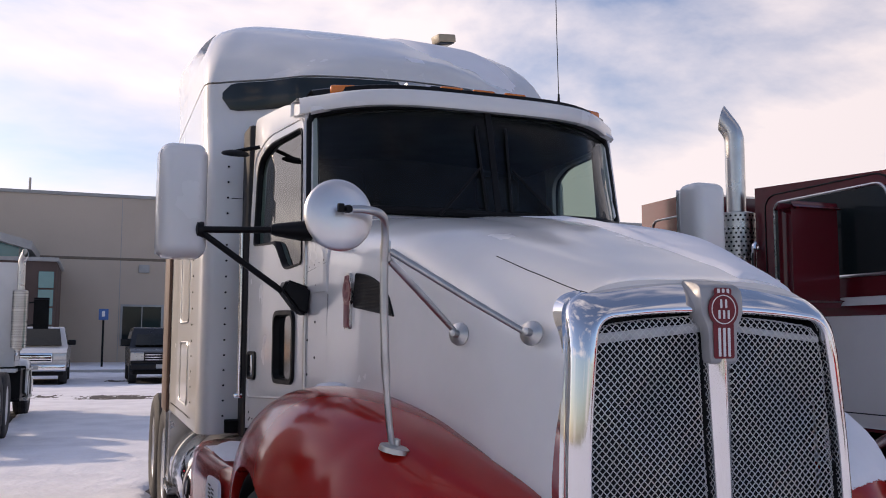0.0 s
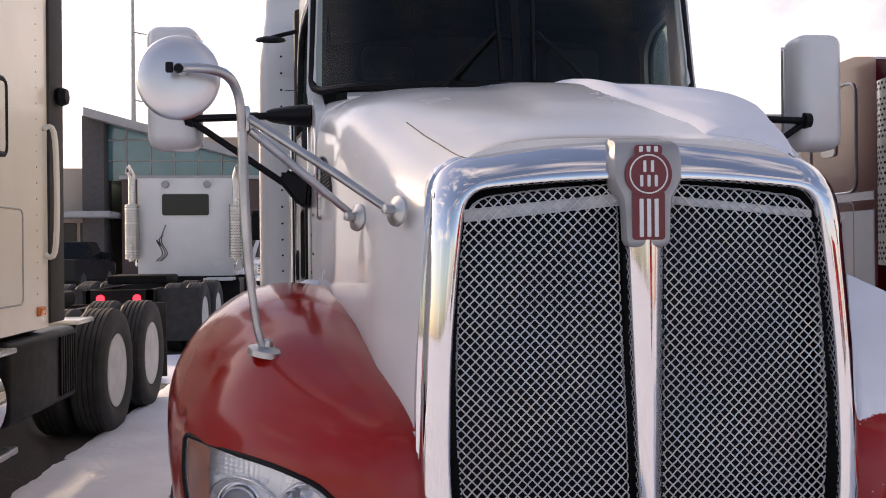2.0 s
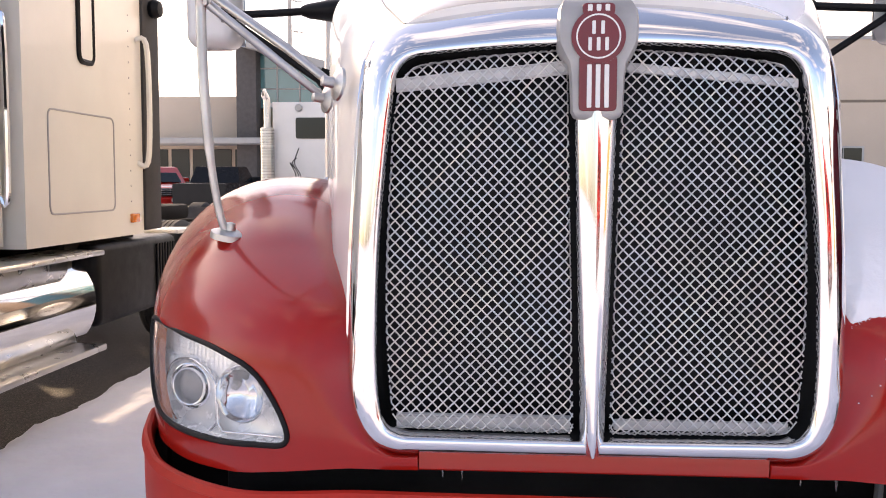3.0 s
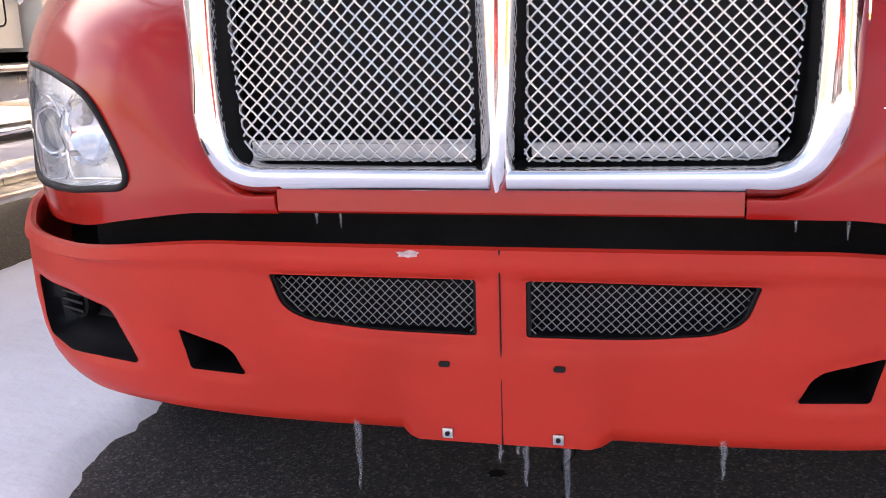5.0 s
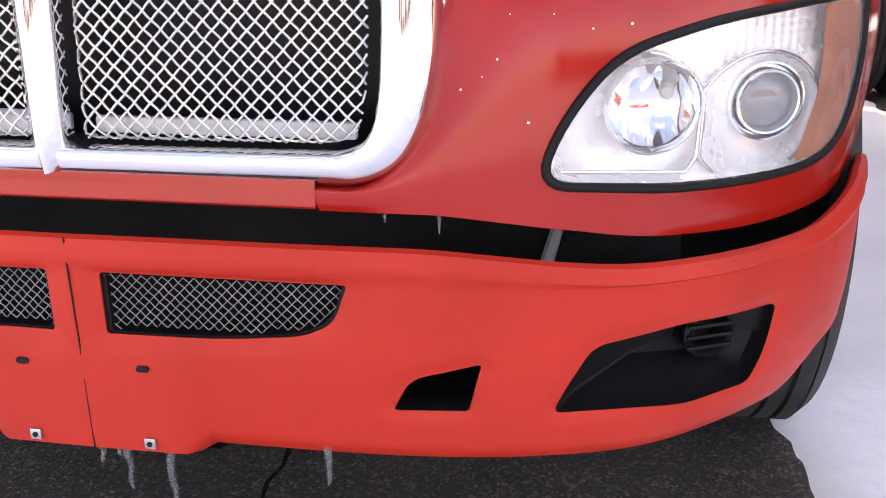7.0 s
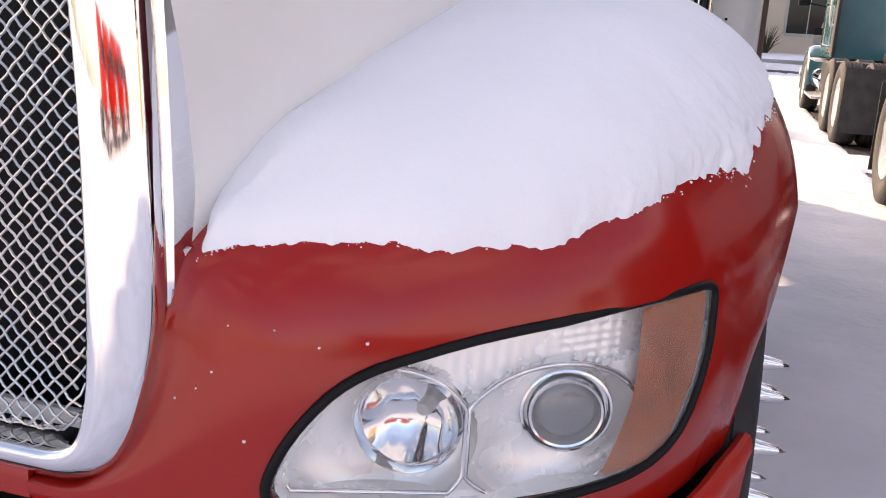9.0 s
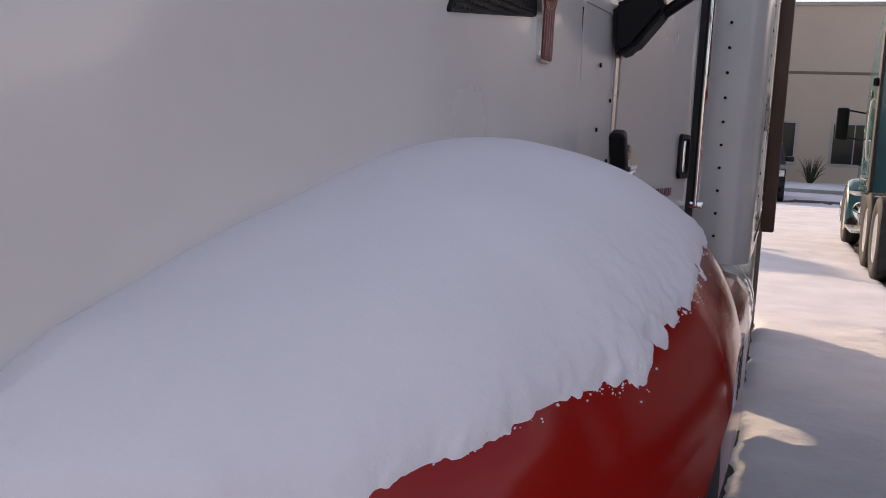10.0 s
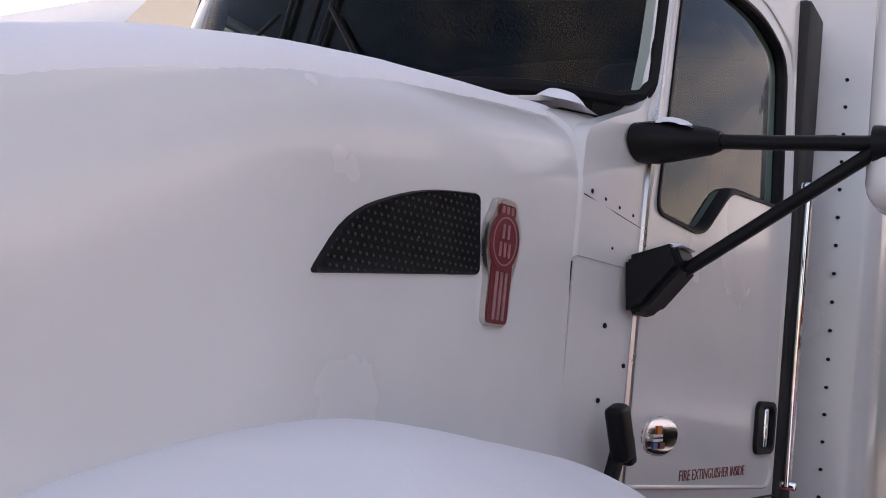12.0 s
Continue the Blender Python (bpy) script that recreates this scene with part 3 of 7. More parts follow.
# front strip below the grille
bm = bmesh.new()
grid(bm, [[Vector((x, y, z)) for y, z in ((0.06, 0.800), (0.006, 0.800), (0.003, 0.794), (0.003, 0.756), (0.007, 0.7525), (0.06, 0.756))] for x in np.linspace(-0.3445, 0.3445, 12)])
part("lower_hood_strip", thick(bm, 0.008), RED, truck, "red strip beneath the grille")

# chrome grille surround
OUTER = [(0.0, 0.780, 0.3), (0.400, 0.781, 0.03), (0.447, 0.806, 0.03), (0.473, 0.852, 0.04), (0.489, 0.917, 0.05), (0.496, 0.99, 0.05), (0.489, 1.2, 0.2), (0.476, 1.40, 0.2), (0.458, 1.645, 0.085), (0.22, 1.688, 0.2), (0.0, 1.700, 0.3)]
INNER = [(0.0, 0.822, 0.3), (0.378, 0.825, 0.02), (0.406, 0.836, 0.02), (0.418, 0.858, 0.02), (0.426, 0.90, 0.03), (0.430, 0.99, 0.05), (0.427, 1.2, 0.2), (0.412, 1.38, 0.2), (0.390, 1.576, 0.055), (0.2, 1.594, 0.2), (0.0, 1.600, 0.3)]


def symmetric(half):
    return half + [(-x, z, r) for x, z, r in half[-2:0:-1]]


def lean(z):
    return -0.008 + 0.024 * (z - 0.79)


def make_surround():
    bm = bmesh.new()
    out, ins = rounded(symmetric(OUTER), 9), rounded(symmetric(INNER), 9)
    rows = []
    top = [smoothstep(1.50, 1.68, p.y) for p in out]
    for f, y, roll in ((-0.14, 0.10, 0.05), (-0.06, 0.040, 0.023), (0.0, 0.035, 0.024), (0.0, 0.024, 0.026), (0.03, 0.020, 0.020), (0.09, 0.016, 0.0175), (0.20, 0.011, 0.013), (0.40, 0.005, 0.0065), (0.58, 0.001, 0.002), (0.76, 0.0, 0.0), (0.88, 0.0015, 0.0), (0.95, 0.006, 0.0), (0.985, 0.014, 0.0), (1.0, 0.030, 0.0), (1.0, 0.09, 0.0)):
        ring = []
        for k, (p, q) in enumerate(zip(out, ins)):
            wing = smoothstep(0.95, 1.1, p.y) * (1 - top[k])
            s = p.lerp(q, f - 0.07 * wing * (f < 0))
            back = top[k] * 0.070 * (1 - min(1.0, max(0.0, f))) ** 1.3
            side = smoothstep(0.86, 1.0, p.y) * (1 - top[k])
            ring.append(Vector((s.x, lean(s.y) + y + roll * side + back, s.y)))
        rows.append(ring)
    grid(bm, rows, round_v=True)
    return bm


surround = part("grille_surround", make_surround(), CHROME, truck, "mirror-bright chrome grille surround", smooth=50)


def make_bar():
    bm = bmesh.new()
    rows = []
    for z in [0.790, 0.797, 0.806, 0.816, 0.828] + [0.845 + 0.655 * k / 18 for k in range(19)]:
        foot = smoothstep(0.835, 0.79, z)
        w = (0.023 + 0.017 * (z - 0.79) / 0.66) * (math.sqrt(max(0.30, 1 - ((0.810 - z) / 0.024) ** 2)) if z < 0.810 else 1.0)
        y = lean(z) + 0.008 * foot
        rows.append([Vector((x * w, y + d, z)) for x, d in ((-1, 0.05), (-1, 0.012), (-0.86, 0.002), (-0.25, -0.012), (-0.04, -0.0165), (0.04, -0.0165), (0.25, -0.012), (0.86, 0.002), (1, 0.012), (1, 0.05))])
    made = grid(bm, rows)
    bm.faces.new(made[0])
    bm.faces.new(made[-1])
    return bm


part("centre_bar", make_bar(), CHROME, surround, "tapered chrome centre bar", smooth=60)


def woven(poly, pitch_u, pitch_v, r, place, wave):
    """Two families of crimped wires, one over the other in turn, inside an outline."""
    bm = bmesh.new()
    us, vs = [p[0] for p in poly], [p[1] for p in poly]
    count = int((max(us) - min(us)) / pitch_u + (max(vs) - min(vs)) / pitch_v) + 2
    for family in (1, -1):
        for k in range(-count, count + 1):
            run = []
            for i in range(-2 * count, 2 * count + 1):
                u = min(us) + (k + i / 2) * pitch_u / 1.0
                v = min(vs) + (i / 2) * pitch_v if family > 0 else max(vs) - (i / 2) * pitch_v
                if inside(poly, u, v):
                    phase = 1 if (i + (k if family > 0 else k + 1)) % 2 else -1
                    run.append(place(u, v, wave * phase * family))
                elif len(run) > 1:
                    tube(bm, run, r, 5)
                    run = []
                else:
                    run = []
            if len(run) > 1:
                tube(bm, run, r, 5)
    return bm


MESH = [Vector(p) for p in rounded([(0.036, 0.829, 0.012), (0.372, 0.832, 0.02), (0.400, 0.852, 0.03), (0.408, 0.92, 0.05), (0.415, 1.06, 0.2), (0.412, 1.25, 0.2), (0.399, 1.47, 0.05), (0.380, 1.545, 0.03), (0.350, 1.564, 0.03), (0.225, 1.581, 0.1), (0.056, 1.592, 0.012)], 5)]


def near_outline(poly, p):
    best, spot = 9.0, p
    for k in range(len(poly)):
        a, d = poly[k - 1], poly[k] - poly[k - 1]
        if d.length_squared < 1e-10:
            continue
        q = a + d * min(1.0, max(0.0, (p - a).dot(d) / d.length_squared))
        if (q - p).length < best:
            best, spot = (q - p).length, q
    return best, spot


def grille_place(u, v, w):
    """The mesh is a shallow tray: flat inside its outline, turned back along the edge."""
    p = Vector((u, v))
    far, q = near_outline(MESH, p)
    if inside(MESH, u, v):
        return Vector((u, lean(v) + 0.026 + w + 0.004 * max(0.0, 1 - far / 0.012) ** 2, v))
    return Vector((q.x, lean(q.y) + 0.030 + w + far, q.y))


for sx in (-1, 1):
    part("grille_mesh", sided(lambda: woven([(p.x, p.y) for p in grown(MESH, 0.026)], 0.0218, 0.0222, 0.00165, grille_place, 0.0015), sx), WIRE, surround, "woven bright wire mesh", smooth=60)
    for z0, z1 in ((0.833, 0.855), (1.527, 1.546)):
        b = bmesh.new()
        box(b, 0.045 * sx, 0.39 * sx, 0.038, 0.050, z0, z1, 0.004)
        for v in b.verts:
            v.co.z += (0.026 - 0.10 * abs(v.co.x)) * (z0 > 1.2)
        part("grille_crossbar", b, FROST_BAR, surround, "pale frosted crossbar behind the mesh")
bm = bmesh.new()
box(bm, -0.44, 0.44, 0.115, 0.16, 0.79, 1.62, 0.01)
part("radiator", bm, BLACK, truck, "black radiator core behind the grille")

# emblem on the grille
BADGE_STEM = [(-0.036, 1.472, 0.008), (0.036, 1.472, 0.008), (0.036, 1.575, 0.004), (-0.036, 1.575, 0.004)]
BADGE_CROWN = [(-0.030, 1.655, 0.004), (0.030, 1.655, 0.004), (0.032, 1.676, 0.01), (-0.032, 1.676, 0.01)]


def badge(parent, m, plate_outline=None, plate=None, mark=None):
    """A plate with a red enamel disc, ring, crown and striped stem; m lays local x and z on the surface."""
    def slab(outline, y0, y1):
        b = bmesh.new()
        prism(b, [m @ Vector((p.x, y0, p.y)) for p in outline], m.to_3x3() @ Vector((0, y1 - y0, 0)))
        bmesh.ops.bevel(b, geom=[e for e in b.edges], offset=0.0012, segments=1, affect="EDGES")
        return b

    def round_plate(r0, r1, y0, y1, cz=1.613):
        b = bmesh.new()
        mm = m @ Matrix.Translation((0, y0, cz)) @ pose(0, 0, 0, 90, 0, 0)
        if r0:
            grid(b, [[mm @ Vector((r * math.cos(2 * math.pi * k / 36), r * math.sin(2 * math.pi * k / 36), h)) for k in range(36)] for r, h in ((r0, 0), (r0, y0 - y1), (r1, y0 - y1), (r1, 0))], round_u=True, round_v=True)
        else:
            lathe(b, [(r1, 0), (r1, y0 - y1), (0, y0 - y1)], mm, 36)
        return b

    plate = plate or part("emblem", slab(rounded(symmetric(plate_outline), 6), 0.0, -0.022), BRUSHED, parent, "worn metal emblem with red enamel badge")
    part("badge_stem", slab(rounded(BADGE_STEM, 4), -0.0225, -0.0255), ENAMEL, plate)
    part("badge_crown", slab(rounded(BADGE_CROWN, 4), -0.0225, -0.0255), ENAMEL, plate)
    part("badge_disc", round_plate(0, 0.0515, -0.0225, -0.027), ENAMEL, plate, "dark red enamel disc")
    part("badge_ring", round_plate(0.0395, 0.0425, -0.0265, -0.0280), (mark or WHITE_MARK), plate)
    for x in (-0.0165, 0.0, 0.0165):
        part("badge_stripe", slab([Vector((x - 0.0045, 1.478)), Vector((x + 0.0045, 1.478)), Vector((x + 0.0045, 1.560)), Vector((x - 0.0045, 1.560))], -0.026, -0.0275), (mark or WHITE_MARK), plate)
        part("badge_ray", slab([Vector((x - 0.0045, 1.660)), Vector((x + 0.0045, 1.660)), Vector((x + 0.0045, 1.673)), Vector((x - 0.0045, 1.673))], -0.026, -0.0275), (mark or WHITE_MARK), plate)
    for x, z0 in ((-0.009, 1.617), (0.008, 1.617), (-0.016, 1.586), (0.0, 1.586), (0.016, 1.586)):
        part("badge_mark", slab([Vector((x - 0.0035, z0)), Vector((x + 0.0035, z0)), Vector((x + 0.0035, z0 + 0.025)), Vector((x - 0.0035, z0 + 0.025))], -0.0275, -0.0285), (mark or WHITE_MARK), plate)
    return plate


def make_emblem_plate():
    b = bmesh.new()
    rows = []
    for z, y, w in ((1.452, 0.002, 0.034), (1.457, -0.004, 0.044), (1.468, -0.006, 0.050), (1.53, -0.004, 0.052), (1.56, -0.004, 0.056), (1.585, -0.004, 0.070), (1.60, -0.004, 0.077), (1.645, -0.002, 0.078), (1.665, 0.002, 0.076), (1.676, 0.012, 0.072), (1.684, 0.030, 0.069), (1.688, 0.050, 0.067), (1.692, 0.070, 0.066), (1.697, 0.090, 0.063), (1.7025, 0.106, 0.057), (1.705, 0.122, 0.046)):
        t = smoothstep(1.655, 1.695, z)
        back = Vector((0, 0.050, -0.012 - 0.02 * t)) if z > 1.56 else Vector((0, 0.034, 0))
        p = Vector((0, y, z))
        rows.append([p + Vector((-w, 0, 0)) + back, p + Vector((-w, 0, 0)) + back * 0.2, p + Vector((-w * 0.93, 0, 0)), p, p + Vector((w * 0.93, 0, 0)), p + Vector((w, 0, 0)) + back * 0.2, p + Vector((w, 0, 0)) + back])
    made = grid(b, rows)
    b.faces.new(made[0])
    b.faces.new(made[-1])
    return b


nose = part("emblem", make_emblem_plate(), FROSTED, truck, "worn grey metal nose emblem with red enamel badge", smooth=50)
badge(truck, Matrix.Translation((0, 0.0165, -0.004)), plate=nose)


# bumper
def bumper_front(x):
    """How far back the bumper lies, by the distance from its middle."""
    return table([(0.0, 0.0), (0.35, 0.004), (0.55, 0.014), (0.7, 0.045), (0.82, 0.095), (0.92, 0.165), (1.0, 0.26), (1.06, 0.38), (1.09, 0.5), (1.1, 0.62)], abs(x))


VENT = [(0.038, 0.562, 0.006), (0.198, 0.563, 0.05), (0.315, 0.575, 0.03), (0.357, 0.596, 0.02), (0.376, 0.650, 0.006), (0.038, 0.651, 0.006)]
HOLE = [(0.432, 0.474, 0.006), (0.532, 0.478, 0.006), (0.549, 0.548, 0.006), (0.455, 0.521, 0.02)]
FOG = [(0.642, 0.475, 0.01), (0.657, 0.512, 0.02), (0.69, 0.570, 0.02), (0.80, 0.588, 0.03), (0.935, 0.585, 0.012), (0.926, 0.519, 0.03), (0.905, 0.472, 0.012), (0.82, 0.467, 0.03)]
OPENINGS = [rounded(o) for o in (VENT, HOLE, FOG)]


def bumper_rows():
    plan = spline([(x, bumper_front(x), 0) for x in (0, 0.15, 0.35, 0.55, 0.7, 0.82, 0.92, 1.0, 1.06, 1.09, 1.1)], 110)
    plan = [Vector((-p.x, p.y, 0)) for p in plan[:0:-1]] + plan
    rows = []
    for k, p in enumerate(plan):
        a, b = plan[max(0, k - 1)], plan[min(len(plan) - 1, k + 1)]
        way = (b - a).normalized()
        out = Vector((way.y, -way.x, 0))
        rise = -0.024 * smoothstep(0.45, 0.78, abs(p.x)) + 0.03 * smoothstep(0.98, 1.1, abs(p.x))
        low = 0.384 + 0.006 * smoothstep(0.35, 0.65, abs(p.x)) + 0.012 * smoothstep(0.75, 0.95, abs(p.x)) + 0.035 * smoothstep(0.97, 1.1, abs(p.x))
        flat = smoothstep(0.168, 0.142, abs(p.x))
        low -= 0.008 * flat
        face = [(0.545, -0.005, 0.0), (0.525, -0.006, 0.003), (0.47, -0.012, 0.008), (low + 0.03, -0.022, 0.017)]
        line = [(-0.026, 0.660 + rise), (-0.026, 0.690 + rise), (-0.021, 0.699 + rise), (-0.012, 0.703 + rise), (-0.004, 0.699 + rise), (0.0, 0.688 + rise), (0.002, 0.676 + 0.82 * rise), (0.0, 0.668 + 0.57 * rise), (-0.003, 0.660 + 0.28 * rise)]
        for z in np.linspace(0.652, low + 0.03, 30):
            d = float(np.interp(-z, [-0.66, -0.60] + [-f[0] for f in face], [-0.004, -0.004] + [f[1] + flat * f[2] for f in face]))
            spot = Vector((abs(p.x), z))
            dip = max(smoothstep(0.020, -0.001, near_outline(o, spot)[0]) if not inside(o, spot.x, spot.y) else 1.0 for o in OPENINGS)
            line.append((d - 0.008 * dip, float(z)))
        line += [(-0.032 + 0.025 * flat, low + 0.01), (-0.045 + 0.022 * flat, low + 0.002), (-0.09, low + 0.002)]
        rows.append([p + out * d + Vector((0, 0, z)) for d, z in line])
    return rows


def punch(outline, sx):
    b = bmesh.new()
    prism(b, [Vector((sx * p.x, -0.2, p.y)) for p in rounded(outline)], (0, 0.8, 0))
    return b


bm = bmesh.new()
grid(bm, bumper_rows())
bm = cut(thick(bm, 0.012), [punch(o, sx) for o in (VENT, HOLE, FOG) for sx in (-1, 1)])
bumper = part("bumper", bm, RED_MATT, truck, "weathered red plastic bumper with mesh vents", smooth=35)
bm = bmesh.new()
rng = random.Random(3)
prism(bm, [Vector((-0.139 + 0.021 * r * math.cos(a), -0.0005 + 0.006 * max(0, r * math.sin(a)), 0.692 + 0.0055 * r * math.sin(a))) for r, a in ((rng.uniform(0.6, 1.1), 2 * math.pi * k / 16) for k in range(16))], (0, 0.004, 0))
part("paint_chip", bm, PALE_CHIP, bumper, "bare pale chip in the paint", smooth=0)
part("bumper_seam", seam_line([(0.0, bumper_front(0) - d, z) for d, z in ((-0.003, 0.70), (-0.0015, 0.67), (-0.0035, 0.60), (-0.005, 0.54), (-0.0045, 0.52), (-0.005, 0.45), (-0.0062, 0.378))], 0.0013), BLACK, bumper)
for sx in (-1, 1):
    b = bmesh.new()
    box(b, sx * 0.087 - 0.0085, sx * 0.087 + 0.0085, 0.0015, 0.012, 0.393, 0.410, 0.0015)
    nut = part("plate_nut", b, DULL_METAL, bumper, "square metal clip nut")
    b = bmesh.new()
    lathe(b, [(0.004, 0), (0.004, 0.0015), (0, 0.0015)], pose(sx * 0.087, 0.0013, 0.4015, 90, 0, 0), 12)
    part("nut_hole", b, BLACK, nut)
    b = bmesh.new()
    prism(b, [Vector((sx * 0.089 + p.x, 0.0012, 0.517 + p.y)) for p in rounded([(-0.009, -0.0045, 0.0045), (0.009, -0.0045, 0.0045), (0.009, 0.0045, 0.0045), (-0.009, 0.0045, 0.0045)])], (0, 0.006, 0))
    part("slot_hole", b, BLACK, bumper)
    vent = [(p.x, p.y) for p in rounded(VENT)]
    part("vent_mesh", sided(lambda: woven(vent, 0.0148, 0.0148, 0.0007, lambda u, v, w: Vector((u, bumper_front(u) + 0.026 + w, v)), 0.0008), sx), DIM_WIRE, bumper, "fine wire mesh", smooth=60)

    def vent_frame():
        b = bmesh.new()
        c = Vector((0.2, 0.61))
        rows = [[Vector((q.x, bumper_front(q.x) + d, q.y)) for p in rounded(VENT) for q in (c.lerp(p, f),)] for f, d in ((1.0, 0.014), (0.995, 0.018), (0.965, 0.018), (0.965, 0.04))]
        grid(b, rows, round_v=True)
        return b

    part("vent_frame", sided(vent_frame, sx), BLACK, bumper)

    def fog_cup():
        b = bmesh.new()
        c = Vector((0.80, 0.53))
        rows = [[Vector((q.x, bumper_front(q.x) + d, q.y)) for p in rounded(FOG) for q in (c.lerp(p, f),)] for f, d in ((1.0, 0.014), (0.97, 0.03), (0.86, 0.055), (0.4, 0.10), (0.02, 0.10))]
        grid(b, rows, round_v=True)
        return b

    # Black cup added behind the hole, standing in for the shade inside.
    def hole_cup():
        b = bmesh.new()
        c = Vector((0.49, 0.505))
        rows = [[Vector((q.x, bumper_front(q.x) + d, q.y)) for p in rounded(HOLE) for q in (c.lerp(p, f),)] for f, d in ((1.0, 0.014), (0.99, 0.05), (0.95, 0.11), (0.5, 0.13), (0.02, 0.13))]
        grid(b, rows, round_v=True)
        return b

    part("tow_hook_recess", sided(hole_cup, sx), BLACK, bumper, "black cup added behind the bumper hole to keep it dark")
    cup = part("fog_lamp_recess", sided(fog_cup, sx), BLACK, bumper, "black fog lamp recess")

    def fog_ring():
        b = bmesh.new()
        lathe(b, [(0.022, -0.03), (0.026, 0.0), (0.032, 0.006), (0.038, 0.002), (0.040, -0.05)], pose(0.847, bumper_front(0.847) + 0.065, 0.540, 90, 0, 25), 28)
        for k in range(3):
            box(b, -0.034, 0.034, -0.006, 0.0, -0.018 + 0.016 * k, -0.012 + 0.016 * k, 0.002, m=pose(0.847, bumper_front(0.847) + 0.055, 0.540, 0, 0, 25))
        return b

    part("fog_lamp", sided(fog_ring, sx), BLACK, cup)
# what shows in the gap over the bumper and through its openings
# Beam sized as dark backing too, so the gap and openings look black.
bm = bmesh.new()
box(bm, -0.80, 0.80, 0.19, 0.24, 0.42, 0.74, 0.01)
part("bumper_beam", bm, DARK, truck, "black steel bumper beam")
bm = bmesh.new()
box(bm, -1.0, 1.0, 0.42, 0.48, 0.55, 0.86, 0.01)
part("front_crossmember", bm, DARK, truck, "black steel crossmember")

bm = bmesh.new()
tube(bm, [(0.615, 0.15, 0.62), (0.635, 0.19, 0.70), (0.655, 0.25, 0.78)], [0.010, 0.009, 0.006], 8)
part("hood_strut", bm, FROSTED, truck, "frosted grey bracket behind the bumper")

# tiny pale chips in the red paint
for k, (x, z) in enumerate(((0.545, 0.915), (0.562, 0.935), (0.60, 0.862), (0.625, 0.985), (0.67, 0.968), (0.715, 0.972), (0.575, 0.985), (0.52, 0.90))):
    bm = bmesh.new()
    r = 0.0008 + 0.0004 * (k % 3)
    prism(bm, [Vector((x + r * math.cos(a) * (1 + 0.4 * (i % 2)), face_y(x, z) - 0.0012, z + r * math.sin(a))) for i, a in ((i, 2 * math.pi * i / 8) for i in range(8))], (0, 0.004, 0))
    part("paint_chip", bm, WHITE_MARK, truck, smooth=0)


# cab
CAB_FLARE = [(1.605, 0.712), (1.71, 0.729), (1.80, 0.744), (2.1, 0.776), (2.5, 0.813), (2.8, 0.838)]


def side_x(z, y=2.13):
    return table(CAB_FLARE, y) - 0.02 * smoothstep(1.85, 2.65, z)


SIDE_WINDOW = [(1.925, 2.447, 0.04), (1.845, 1.85, 0.04), (2.09, 1.838, 0.05), (2.26, 1.972, 0.05), (2.66, 1.985, 0.03), (2.66, 2.40, 0.08), (2.45, 2.455, 0.1)]
PEEP = [(1.945, 1.33, 0.05), (2.22, 1.33, 0.05), (2.22, 1.63, 0.05), (1.945, 1.63, 0.05)]


def side_outline():
    return rounded([(1.606, 1.0, 0.01), (2.77, 1.0, 0.01), (2.77, 2.64, 0.05), (2.2, 2.61, 0.2), (1.93, 2.56, 0.05), (1.86, 2.50, 0.03), (1.775, 2.05, 0.04), (1.606, 1.95, 0.03)], 5)


def prism_x(outline, x0, x1):
    b = bmesh.new()
    prism(b, [Vector((x0, p.x, p.y)) for p in outline], (x1 - x0, 0, 0))
    return b


def leaned(bm):
    for v in bm.verts:
        v.co.x += side_x(v.co.z, v.co.y) - 0.782
    return bm


